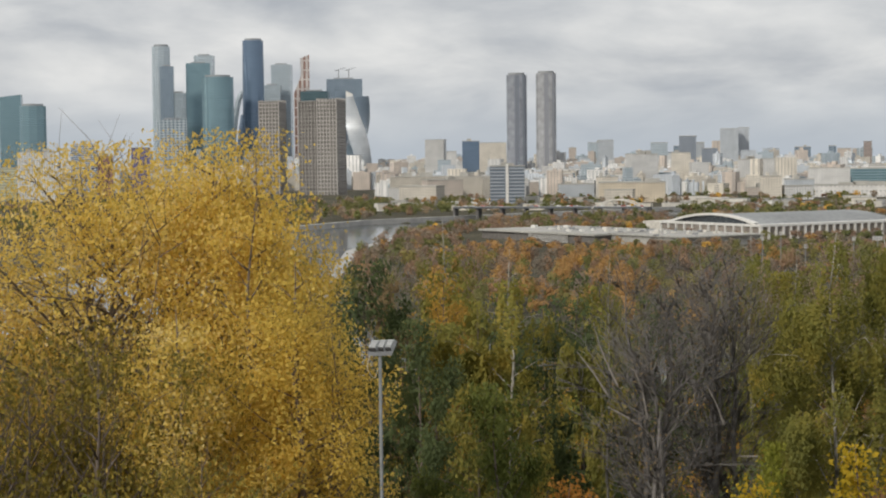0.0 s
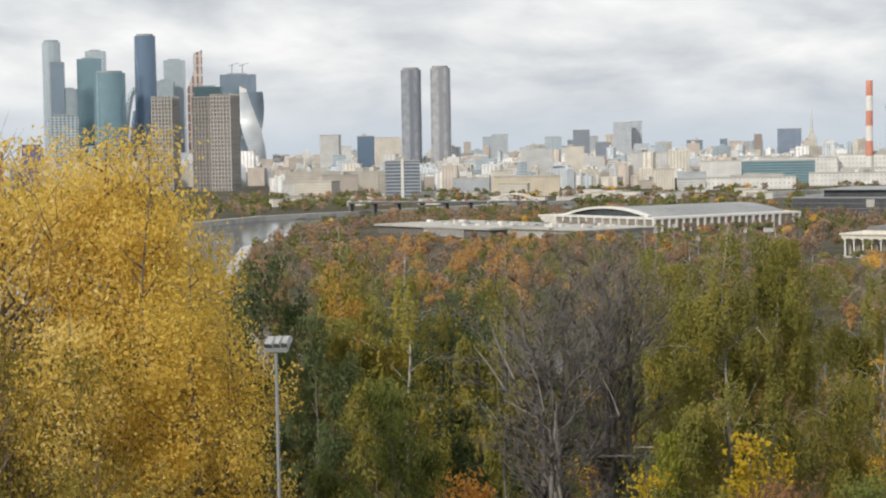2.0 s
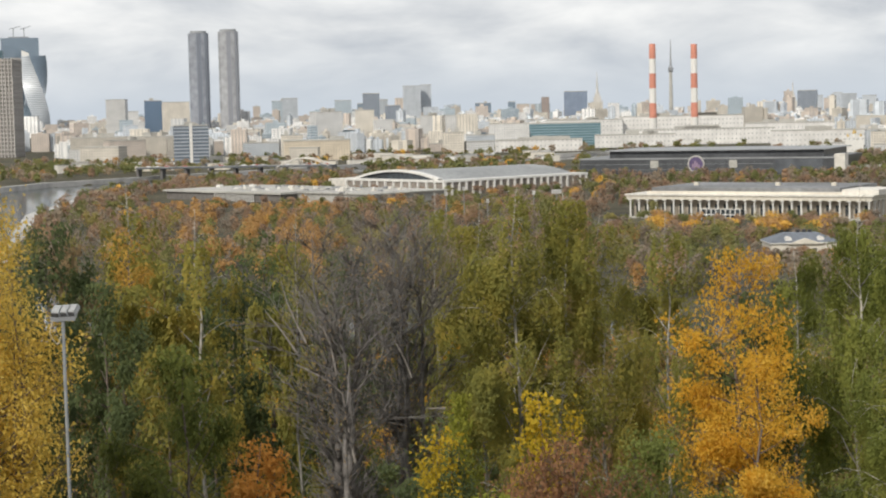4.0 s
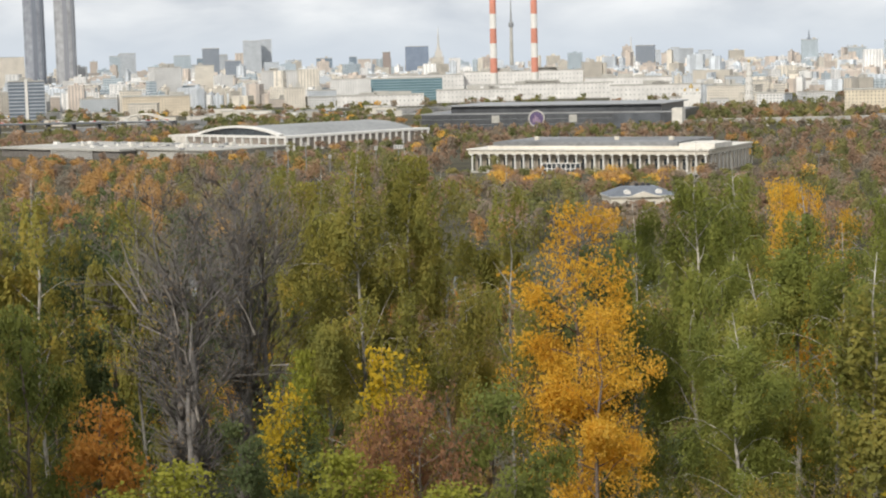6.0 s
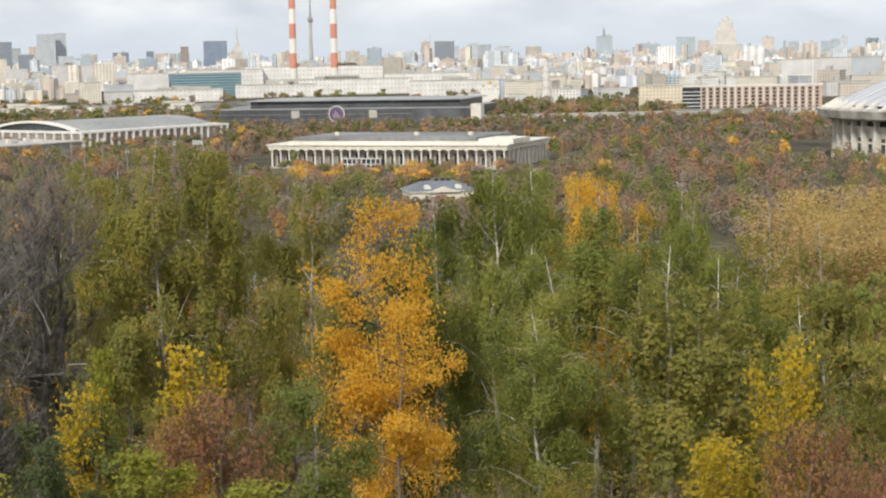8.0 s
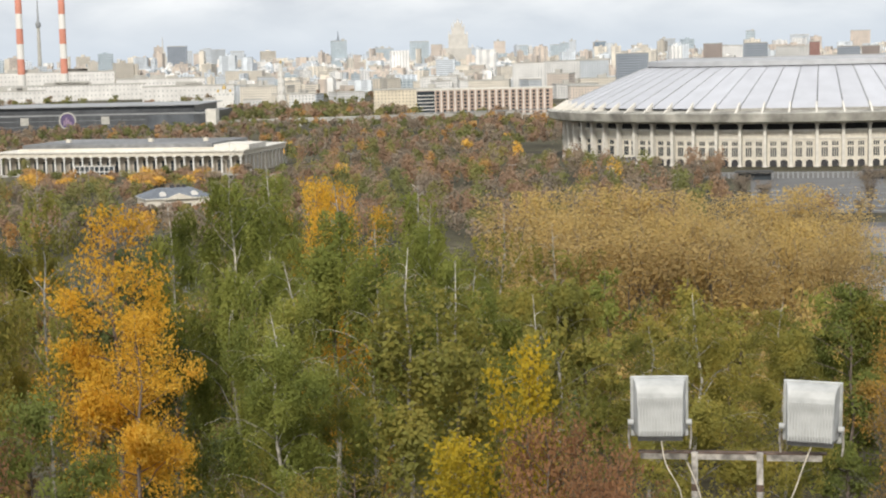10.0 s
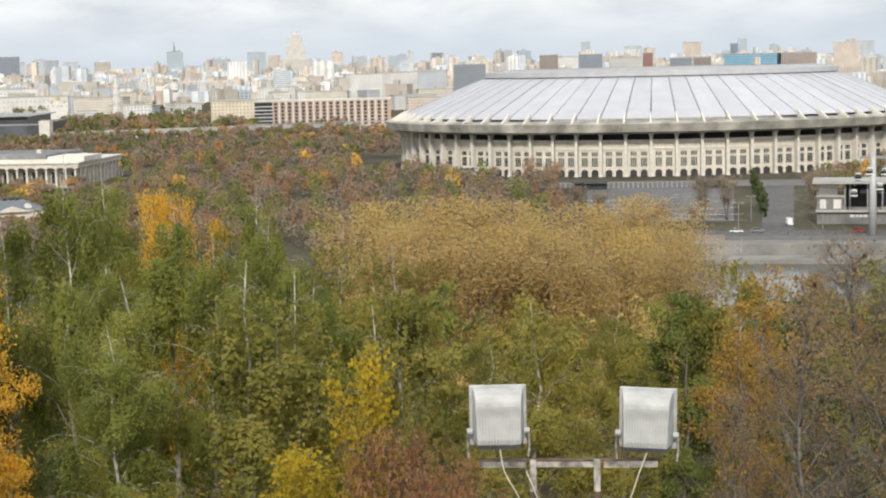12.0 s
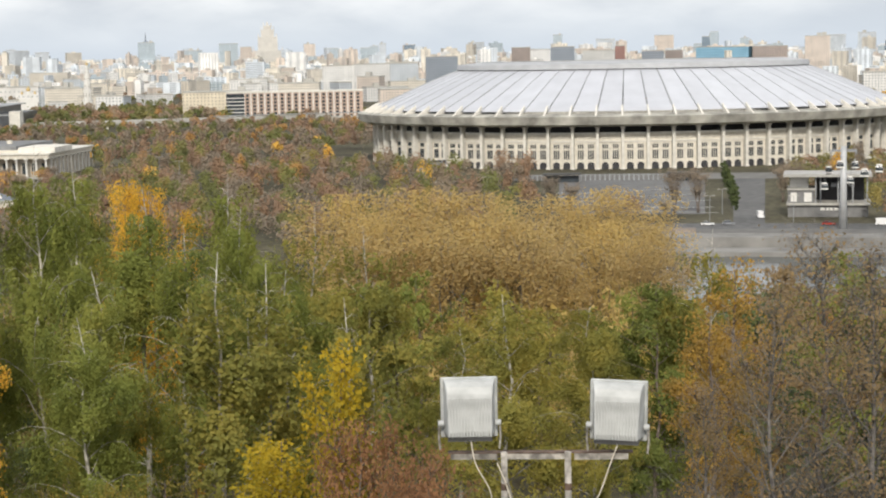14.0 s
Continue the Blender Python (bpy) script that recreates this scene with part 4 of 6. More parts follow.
def city_fill():
    """The ordinary streets between: rows of blocks of flats and offices."""
    rr = random.Random(11)
    mats = [WHITE_F, CREAM_F, CREAM_F, PINK_F, GREY_F, WHITE_F, GREY_F, CREAM_F]
    words = {WHITE_F.name: "white", CREAM_F.name: "cream", PINK_F.name: "pinkish", GREY_F.name: "grey", BROWN_F.name: "brown"}
    for k in range(250):
        b = rr.uniform(-12, 62)
        rng = 2050 + 2000 * rr.random() ** 1.1
        if 16 < b < 26 and rng < 3000 or b < 0.3 and rng < 3100:
            continue
        top = rr.choice((12, 16, 18, 22, 24, 28, 30)) + (rng - 2050) * rr.uniform(0, 0.011)
        w = rr.uniform(16, 62)
        half = math.degrees(w / rng / 2)
        m = rr.choice(mats)
        block(b - half, b + half, rng, top, m, words[m.name] + " city block of flats with plain roof", group="city blocks", depth=rr.uniform(14, 30), skew=rr.uniform(-25, 25), crown=rr.choice((0, 1, 2)))
    # slim far towers that stand above the skyline
    for k in range(44):
        b = rr.uniform(6, 16) if k % 4 == 0 else rr.uniform(21, 60)
        rng = rr.uniform(4300, 4850)
        half = math.degrees(rr.uniform(9, 24) / rng)
        block(b - half, b + half, rng, rr.uniform(64, 98), rr.choice((GREY_F, GREY_F, PALE_GLASS, GREY_GLASS, PINK_F)), "far hazy blue-grey tower block", group="far towers", depth=18, crown=rr.choice((0, 1)))
    # the farthest quarter, crowded to the skyline
    for m, seed in ((WHITE_F, 1), (CREAM_F, 2), (GREY_F, 3), (PINK_F, 4), (PALE_GLASS, 5)):
        rr = random.Random(seed)
        bm = bmesh.new()
        for k in range(1150 if m is not PALE_GLASS else 420):
            b = rr.uniform(-14, 64)
            rng = rr.uniform(2600, 4850)
            if b < 0.3 and rng < 3300 or 15.5 < b < 26 and rng < 3000:
                continue
            top = rr.uniform(14, 30) + (rng - 2600) * rr.uniform(0.004, 0.017) + (rr.uniform(12, 34) if rr.random() < 0.07 else 0)
            w, d = rr.uniform(8, 36), rr.uniform(10, 22)
            c = at(b, rng)
            t = radians(-b + rr.uniform(-30, 30))
            prism(bm, [rect(w / 2, d / 2, z, t, c.x, c.y) for z in (0, top)])
            if rr.random() < 0.6:
                prism(bm, [rect(w / 8, d / 4, z, t, c.x, c.y) for z in (top, top + rr.uniform(2, 5))])
        solid("city_quarter", bm, m, "crowded far city blocks", "city", kind="stuff")


city_cluster()
known_buildings()
power_station()
tv_tower()
SPIRE_F = facade("ochre_stone_tower", (0.57, 0.55, 0.51), (0.40, 0.385, 0.36), 3.4, 3.4, 0.4, 0.5)
stepped_tower(17.5, 4650, 92, 46, SPIRE_F, "cream stepped high-rise with a tall spire", 150)
stepped_tower(33.17, 4200, 126, 74, SPIRE_F, "cream stepped ministry high-rise with blunt top", 136)
stepped_tower(23.70, 4650, 80, 34, SPIRE_F, "far cream stepped tower with spire", 116)
stepped_tower(29.30, 4700, 96, 44, DARK_GLASS, "dark pointed tower in the far city", 122)
convent()
city_fill()

# ---- trees ----
BARK = shader("grey_bark", (0.16, 0.13, 0.11), 0.95, grain=6, vary=0.35, bump=0.5)
BIRCH_BARK = shader("birch_bark", (0.36, 0.34, 0.30), 0.85, grain=3, vary=0.6, bump=0.3)
SNAG_BARK = shader("bleached_bark", (0.17, 0.158, 0.148), 0.95, grain=4, vary=0.4, bump=0.5)
L_YELLOW = leafy("yellow_leaves", [(0.39, 0.29, 0.07), (0.69, 0.50, 0.10), (0.82, 0.62, 0.17), (0.88, 0.74, 0.42)], 0.5, 0.5, 0.3)
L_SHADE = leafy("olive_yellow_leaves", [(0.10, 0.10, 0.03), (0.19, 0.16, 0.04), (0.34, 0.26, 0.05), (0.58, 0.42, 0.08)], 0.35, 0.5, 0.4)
L_BUSH = leafy("yellow_bush_leaves", [(0.20, 0.19, 0.03), (0.46, 0.34, 0.03), (0.66, 0.45, 0.04)], 0.45)
L_GOLD = leafy("orange_gold_leaves", [(0.44, 0.24, 0.04), (0.72, 0.43, 0.05), (0.86, 0.58, 0.12)], 0.5)
L_AMBER = leafy("amber_leaves", [(0.22, 0.17, 0.06), (0.42, 0.26, 0.06), (0.60, 0.37, 0.07)], 0.38)
L_ORANGE = leafy("orange_leaves", [(0.28, 0.14, 0.04), (0.48, 0.23, 0.05), (0.58, 0.32, 0.09)], 0.5)
L_RUST = leafy("rusty_leaves", [(0.20, 0.12, 0.075), (0.32, 0.18, 0.10), (0.44, 0.26, 0.12)], 0.45)
L_BIRCH = leafy("birch_green_leaves", [(0.12, 0.145, 0.04), (0.19, 0.215, 0.05), (0.26, 0.27, 0.065), (0.40, 0.345, 0.075)], 0.3)
L_OLIVE = leafy("olive_leaves", [(0.14, 0.15, 0.045), (0.22, 0.215, 0.055), (0.325, 0.28, 0.065), (0.47, 0.335, 0.065)], 0.36)
L_GREEN = leafy("fresh_green_leaves", [(0.085, 0.105, 0.03), (0.15, 0.175, 0.045), (0.24, 0.26, 0.06)], 0.3)
L_DARK = leafy("dark_green_leaves", [(0.072, 0.092, 0.045), (0.108, 0.138, 0.057), (0.175, 0.195, 0.07)], 0.4)
L_LIME = leafy("yellow_green_leaves", [(0.13, 0.145, 0.025), (0.26, 0.27, 0.045), (0.42, 0.39, 0.06)], 0.38)
L_TAN = leafy("thin_tan_leaves", [(0.47, 0.36, 0.18), (0.58, 0.43, 0.17), (0.65, 0.47, 0.14)], 0.5, 0.12, 0.08)
L_COPPER = leafy("copper_leaves", [(0.19, 0.10, 0.06), (0.32, 0.17, 0.085), (0.46, 0.27, 0.12)], 0.4)
L_BROWN = leafy("brown_leaves", [(0.20, 0.155, 0.09), (0.30, 0.215, 0.115), (0.42, 0.28, 0.11)], 0.45)
# paler leaf copies for the far woods: distance haze is in their colour
P_RUST = leafy("hazed_russet_leaves", [(0.255, 0.185, 0.14), (0.35, 0.24, 0.165), (0.45, 0.30, 0.18)], 0.4, 0.05, 0.08)
P_OLIVE = leafy("hazed_olive_leaves", [(0.184, 0.184, 0.081), (0.276, 0.259, 0.103), (0.414, 0.345, 0.127)], 0.45, 0.05, 0.08)
P_GREEN = leafy("hazed_green_leaves", [(0.138, 0.155, 0.063), (0.207, 0.218, 0.086), (0.299, 0.299, 0.103)], 0.4, 0.05, 0.08)
P_ORANGE = leafy("hazed_orange_leaves", [(0.36, 0.22, 0.10), (0.48, 0.29, 0.12), (0.58, 0.37, 0.14)], 0.4, 0.05, 0.08)
P_BROWN = leafy("hazed_brown_leaves", [(0.24, 0.205, 0.165), (0.33, 0.27, 0.205), (0.45, 0.345, 0.22)], 0.4, 0.05, 0.08)
P_GOLD = leafy("hazed_golden_leaves", [(0.517, 0.333, 0.092), (0.759, 0.483, 0.115), (0.874, 0.598, 0.161)], 0.45, 0.05, 0.08)


def tree_shape(seed, height, radius, base, leaves, size, droop=0.0, spread=0.35, limbs=26, upright=0.5, widest=0.4, trunk=0.16, stems=1, twigs=5, lean=0.0, wiggle=0.22, clump=0.7, face=1.0):
    """Trunk with limbs and twigs as one tapered mesh, and the leaf places: along the twigs, in clumps."""
    rr, rng = random.Random(seed), np.random.default_rng(seed)
    bm = bmesh.new()
    pts, hubs, heavy = [], [], []
    for s in range(stems):
        ox, oy = (rr.uniform(-1, 1) * 0.12 * radius, rr.uniform(-1, 1) * 0.12 * radius) if stems > 1 else (0, 0)
        lx, ly = rr.uniform(-1, 1) * (0.06 + 0.25 * (stems > 1)) * radius + lean, rr.uniform(-1, 1) * (0.06 + 0.2 * (stems > 1)) * radius
        hh = height * (1 if s == 0 else rr.uniform(0.75, 0.97))
        axis = [Vector((ox + lx * (k / 8) ** 1.5 + rr.uniform(-1, 1) * 0.012 * height, oy + ly * (k / 8) ** 1.5 + rr.uniform(-1, 1) * 0.012 * height, hh * 0.92 * k / 8)) for k in range(9)]
        tube(bm, axis, [trunk * (1 - k / 8) ** 0.85 + 0.008 for k in range(9)], 7)
        if leaves > 2000:
            pts += [axis[-1] + Vector((rr.gauss(0, 0.2), rr.gauss(0, 0.2), 0)) * radius + Vector((0, 0, rr.uniform(-0.18, 0.04) * hh)) for _ in range(40)]
            hubs += [axis[-1] - Vector((0, 0, 0.12 * hh))] * 40
            heavy += [1.0] * 40
        for i in range(limbs):
            f = base + (0.97 - base) * ((i + rr.random()) / limbs)
            u = f * 8
            k = min(7, int(u))
            p = axis[k].lerp(axis[k + 1], u - k)
            rel = (f - base) / (1 - base)
            prof = (rel / widest) ** 0.6 if rel < widest else max(0.32, 1 - ((rel - widest) / (1 - widest)) ** 2.8)
            ln = radius * prof * rr.uniform(0.5, 1.22)
            ln *= 0.62 if rel > 0.74 else 1.0
            a = i * 2.4 + rr.uniform(-0.5, 0.5)
            up = upright + rr.uniform(-0.2, 0.25)
            d = Vector((math.cos(a), math.sin(a), up)).normalized()
            line = [p]
            for q in range(4):
                d = (d + Vector((rr.uniform(-1, 1) * wiggle, rr.uniform(-1, 1) * wiggle, rr.uniform(-0.1, 0.2) * wiggle / 0.22 - droop * 0.25 * q))).normalized()
                line.append(line[-1] + d * ln * 0.28)
            rad = trunk * 0.34 * (1 - 0.6 * rel)
            tube(bm, line, [rad, rad * 0.75, rad * 0.5, rad * 0.32, rad * 0.12], 4)
            load = ln * math.exp(rr.gauss(0, clump))
            for q in range(twigs):
                g = rr.uniform(0.25, 1.0) * 4
                k2 = min(3, int(g))
                c = line[k2].lerp(line[k2 + 1], g - k2)
                td = (d + Vector((rr.uniform(-1, 1), rr.uniform(-1, 1), rr.uniform(-0.5, 0.7) - droop))).normalized()
                tl = radius * rr.uniform(0.12, 0.32)
                e = c + td * tl * 0.55
                e2 = e + (td + Vector((rr.uniform(-0.4, 0.4), rr.uniform(-0.4, 0.4), -droop * 0.9))).normalized() * tl * 0.6
                if q % 3 == 0 or twigs > 12:
                    tube(bm, [c, e, e2], [rad * 0.3, rad * 0.2, rad * 0.06], 3)
                pts += [c.lerp(e, 0.5), e, e.lerp(e2, 0.5), e2]
                hubs += [line[2].lerp(p, 0.3) - Vector((0, 0, 0.25 * ln))] * 4
                heavy += [load] * 4
    pts, hubs = np.array([tuple(p) for p in pts]), np.array([tuple(p) for p in hubs])
    cen = None
    if leaves:
        weight = rng.exponential(1.0, len(pts)) * np.array(heavy)
        weight /= weight.sum()
        if droop > 0.4:
            # hanging strands of leaves
            per = 16
            count = leaves // per
            pick = rng.choice(len(pts), count, p=weight)
            root = pts[pick] + rng.normal(size=(count, 3)) * spread * 0.55
            long = rng.uniform(0.4, 1.7, (count, 1))
            along = rng.uniform(0, 1, (count, per))
            cen = np.repeat(root, per, 0) + rng.normal(size=(count * per, 3)) * 0.085
            cen[:, 2] -= (along * long).reshape(-1)
            sway = np.repeat(rng.normal(size=(count, 2)) * 0.16, per, 0)
            cen[:, :2] += sway * along.reshape(-1, 1)
            hub = np.repeat(hubs[pick], per, 0)
        else:
            pick = rng.choice(len(pts), leaves, p=weight)
            cen = pts[pick] + rng.normal(size=(leaves, 3)) * spread * 0.8 * np.array([1, 1, 0.75])
            hub = hubs[pick]
        out = cen - hub
        out /= np.linalg.norm(out, axis=1)[:, None] + 1e-6
        side = cen * np.array([1, 1, 0])
        side /= np.linalg.norm(side, axis=1)[:, None] + 1e-6
        cen = leaf_blades(cen, size, rng, droop * 1.5, (out * 0.9 + side * 0.5) * face)
    return bm, cen


PROTO = {}


def prototype(kind, seed, leafmat, bark, height, radius, label, **kw):
    bm, cen = tree_shape(seed, height, radius, **kw)
    wood = mesh_of("trunk", bm, bark, True)
    flat = cen.reshape(-1, 3)
    cx, cy = float(np.mean(flat[:, 0])), float(np.mean(flat[:, 1]))
    radius = float(np.percentile(np.hypot(flat[:, 0] - cx, flat[:, 1] - cy), 94))
    height = float(np.percentile(flat[:, 2], 99.4))
    # no stray leaves past the crown's outline
    cen = cen[(cen[:, :, 2].max(1) < height + 0.01) & (np.hypot(cen[:, 0, 0] - cx, cen[:, 0, 1] - cy) < radius * 1.22)]
    crown = leaf_mesh("crown", cen, leafmat)
    PROTO.setdefault(kind, []).append((wood, crown, height, radius, label, cx, cy))


COUNT = {}


def plant(kind, bearing, rng, top, width, name="tree", label="", turn=None):
    """Set a tree of a kind on the slope, its top at a height and its crown as wide as given."""
    k = COUNT.get(kind, 0)
    COUNT[kind] = k + 1
    wood, crown, h, r, text, cx, cy = PROTO[kind][k % len(PROTO[kind])]
    p = at(bearing, rng)
    z = float(hill(np.array(p.x), np.array(p.y))) - 0.15
    ob = new(name)
    tagged(ob, label or text, "tree", "trees on the slope")
    sz, sx = (top - z) / h, width / (2 * r)
    ang = radians(turn if turn is not None else (k * 137) % 360)
    ob.matrix_basis = Matrix.Translation((p.x, p.y, z)) @ Matrix.Rotation(ang, 4, "Z") @ Matrix.Diagonal((sx, sx, sz, 1)) @ Matrix.Translation((-cx, -cy, 0))
    part("trunk", wood, None, ob)
    if crown:
        part("crown", crown, None, ob)
    return ob


prototype("poplar", 3, L_YELLOW, BARK, 15, 2.1, "big yellow-leaved poplar, some branches thinning", base=0.15, leaves=21000, size=0.074, spread=0.40, limbs=40, upright=0.5, widest=0.55, trunk=0.18, twigs=8, stems=2, clump=0.6, face=0.5)
prototype("poplar", 8, L_YELLOW, BARK, 13, 2.0, "yellow-leaved poplar with fine foliage", base=0.12, leaves=19000, size=0.074, spread=0.38, limbs=40, upright=0.45, widest=0.5, trunk=0.16, twigs=8, clump=0.6, face=0.5)
for s in (21, 22, 23):
    prototype("birch", s, L_BIRCH, BIRCH_BARK, 19, 3.4, "tall birch with drooping green-yellow foliage", base=0.28, leaves=33600, size=0.101, droop=0.7, spread=0.42, limbs=32, upright=0.9, widest=0.35, trunk=0.15, twigs=7, clump=0.8)
for s in (31, 32):
    prototype("olive", s, L_OLIVE, BIRCH_BARK, 19, 3.6, "tall olive and yellowing birch, pale trunk", base=0.2, leaves=28800, size=0.107, droop=0.6, spread=0.45, limbs=28, upright=0.85, widest=0.4, trunk=0.14, twigs=7, clump=0.8)
prototype("mid_olive", 33, L_OLIVE, BIRCH_BARK, 19, 3.6, "olive and yellowing birch in the second row of the wood", base=0.2, leaves=13600, size=0.15, droop=0.6, spread=0.45, limbs=28, upright=0.85, widest=0.4, trunk=0.14, twigs=7, clump=0.8)
prototype("dome", 5, L_YELLOW, BARK, 16, 2.6, "round-topped poplar full of yellow leaves", base=0.2, leaves=34000, size=0.074, spread=0.46, limbs=48, upright=0.5, widest=0.66, trunk=0.2, twigs=8, clump=0.55, face=0.5)
prototype("great", 9, L_YELLOW, BARK, 17, 5.2, "great spreading poplar, yellow crown over bare brown boughs", base=0.36, leaves=64000, size=0.083, spread=0.50, limbs=58, upright=0.5, widest=0.5, trunk=0.22, twigs=9, stems=3, clump=0.45, face=0.5)
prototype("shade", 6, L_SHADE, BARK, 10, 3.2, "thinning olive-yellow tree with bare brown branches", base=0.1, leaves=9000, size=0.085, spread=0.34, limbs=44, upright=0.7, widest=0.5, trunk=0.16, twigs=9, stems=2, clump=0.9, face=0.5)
prototype("maple", 41, L_GOLD, BARK, 18, 3.2, "tall slender maple with golden-orange leaves", base=0.12, leaves=17000, size=0.128, droop=0.2, spread=0.42, limbs=38, upright=0.45, widest=0.35, trunk=0.18, twigs=7, clump=0.7, face=0.35)
prototype("amber", 49, L_AMBER, BARK, 15, 2.4, "amber-leaved maple thinning to brown", base=0.12, leaves=8500, size=0.115, face=0.4, droop=0.1, spread=0.32, limbs=34, upright=0.6, widest=0.45, trunk=0.16, twigs=8, clump=0.9)
prototype("orange", 42, L_ORANGE, BARK, 9.5, 1.3, "small orange-leaved maple among shrubs", base=0.5, leaves=5200, size=0.10, spread=0.22, limbs=20, upright=0.3, widest=0.45, trunk=0.09, twigs=7, face=0.5)
prototype("rust", 43, L_COPPER, BARK, 8, 2.4, "low rusty red-brown tree", base=0.15, leaves=5200, size=0.095, spread=0.36, limbs=34, upright=0.6, widest=0.5, trunk=0.1, twigs=14)
prototype("green", 44, L_GREEN, BARK, 12, 3.0, "fresh green leafy tree in the wood", base=0.15, leaves=15000, size=0.118, droop=0.3, spread=0.3, limbs=26, upright=0.6, widest=0.4, trunk=0.12, twigs=7, clump=0.8)
prototype("dark", 45, L_DARK, BARK, 20, 3.6, "dense dark green tree in the wood", base=0.1, leaves=13500, size=0.175, spread=0.33, limbs=38, upright=0.3, widest=0.3, trunk=0.2, twigs=7)
prototype("dark", 46, L_DARK, BARK, 18, 3.8, "dense dark green tree in the wood", base=0.1, leaves=12500, size=0.175, spread=0.36, limbs=34, upright=0.5, widest=0.4, trunk=0.2, twigs=7)
prototype("lime", 47, L_LIME, BARK, 7.5, 1.4, "bright yellow-green young tree", base=0.15, leaves=8600, size=0.085, spread=0.2, limbs=24, upright=1.0, widest=0.4, trunk=0.07, twigs=7, face=0.5)
prototype("yellow", 48, L_BUSH, BARK, 8.5, 1.15, "young tree with bright yellow leaves", base=0.25, leaves=3200, size=0.10, spread=0.24, limbs=24, upright=0.8, widest=0.45, trunk=0.07, twigs=7, face=0.5)
prototype("snag", 51, L_BROWN, SNAG_BARK, 19, 4.2, "bare grey tree with twisted bleached branches", base=0.3, leaves=1600, size=0.085, spread=0.5, limbs=26, upright=1.3, widest=0.55, trunk=0.20, twigs=30, stems=4, wiggle=0.5)
prototype("snag", 52, L_BROWN, SNAG_BARK, 18, 3.6, "bare grey tree with fine twigs", base=0.35, leaves=1600, size=0.085, spread=0.5, limbs=26, upright=1.4, widest=0.55, trunk=0.18, twigs=30, stems=4, wiggle=0.5)
prototype("thin", 53, L_BROWN, SNAG_BARK, 15, 3.4, "nearly bare brown tree with last leaves", base=0.15, leaves=4200, size=0.088, spread=0.4, limbs=46, upright=1.1, widest=0.45, trunk=0.14, twigs=22, wiggle=0.4)
prototype("willow", 54, L_TAN, SNAG_BARK, 16, 4.6, "tan thin-leaved grove tree with fine upright twigs", base=0.1, leaves=21000, size=0.125, droop=-0.4, spread=0.46, limbs=30, upright=1.3, widest=0.6, trunk=0.14, twigs=8, stems=3, clump=0.5, face=0.4)
prototype("sapling", 55, L_OLIVE, BIRCH_BARK, 14, 1.8, "slender yellowing birch with white trunk", base=0.25, leaves=6696, size=0.127, droop=0.6, spread=0.3, limbs=28, upright=0.8, widest=0.3, trunk=0.09, twigs=7)
for kind, mat, seeds in (("far_olive", L_OLIVE, (71, 72)), ("far_dark", L_DARK, (73,)), ("far_brown", L_BROWN, (74,)), ("far_birch", L_BIRCH, (75,)), ("far_gold", L_GOLD, (76,))):
    for s in seeds:
        prototype(kind, s, mat, BARK, 17, 3.6, {"far_olive": "olive and yellowing tree lower on the slope", "far_dark": "dark green tree lower on the slope", "far_brown": "brown thinning tree lower on the slope", "far_birch": "green birch lower on the slope", "far_gold": "golden tree lower on the slope"}[kind], base=0.15, leaves=4600, size=0.215, droop=0.3, spread=0.38, limbs=24, upright=0.7, widest=0.4, trunk=0.15, twigs=5)
plant("great", -8.1, 42, 60.5, 8.8)
plant("poplar", -2.55, 36, 57.7, 3.6)
plant("poplar", -15.05, 42, 59.1, 5.7)
plant("poplar", -1.35, 36, 56.4, 2.4)
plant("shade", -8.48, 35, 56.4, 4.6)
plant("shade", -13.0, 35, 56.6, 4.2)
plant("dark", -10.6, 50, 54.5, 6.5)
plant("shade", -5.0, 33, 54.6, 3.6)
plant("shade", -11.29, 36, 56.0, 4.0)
plant("dark", -0.11, 90, 54.9, 6.1)
plant("dark", -1.13, 84, 53.6, 4.8)
plant("dark", 1.43, 82, 52.6, 4.7)
plant("mid_olive", 4.02, 95, 53.4, 7.0)
plant("mid_olive", -1.84, 120, 53.9, 7.7)
plant("mid_olive", 2.56, 130, 53.3, 9.2)
plant("amber", 2.37, 120, 52.6, 5.8)
plant("green", 3.62, 50, 53.7, 3.8)
plant("orange", 6.18, 46, 51.6, 2.4)
plant("snag", 8.96, 75, 55.4, 7.9)
plant("snag", 10.95, 82, 55.7, 6.8)
plant("dark", 6.78, 100, 53.5, 6.4)
plant("dark", 9.32, 95, 52.6, 7.3)
plant("mid_olive", 7.32, 92, 53.4, 4.7)
plant("olive", 14.33, 80, 56.1, 6.7)
plant("mid_olive", 12.56, 95, 54.7, 6.1)
plant("olive", 16.25, 82, 55.8, 6.0)
plant("dark", 12.23, 60, 49.6, 3.8)
plant("olive", 17.57, 84, 54.5, 5.9)
plant("olive", 13.73, 88, 54.3, 5.6)
plant("maple", 21.69, 70, 54.4, 5.4)
plant("maple", 22.50, 66, 50.9, 4.3)
# added dark backing, so that the maple's gaps look shaded
plant("dark", 22.3, 76, 52.0, 5.0)
plant("birch", 25.7, 76, 54.9, 5.2)
plant("birch", 26.9, 88, 54.1, 6.2)
plant("birch", 29.05, 78, 53.1, 5.8)
plant("birch", 23.79, 80, 52.4, 5.1)
plant("maple", 28.70, 115, 51.9, 4.8)
plant("birch", 32.06, 82, 53.5, 6.0)
plant("birch", 30.65, 74, 52.0, 4.7)
plant("mid_olive", 19.41, 120, 51.5, 6.9)
plant("rust", 16.65, 50, 50.7, 3.7)
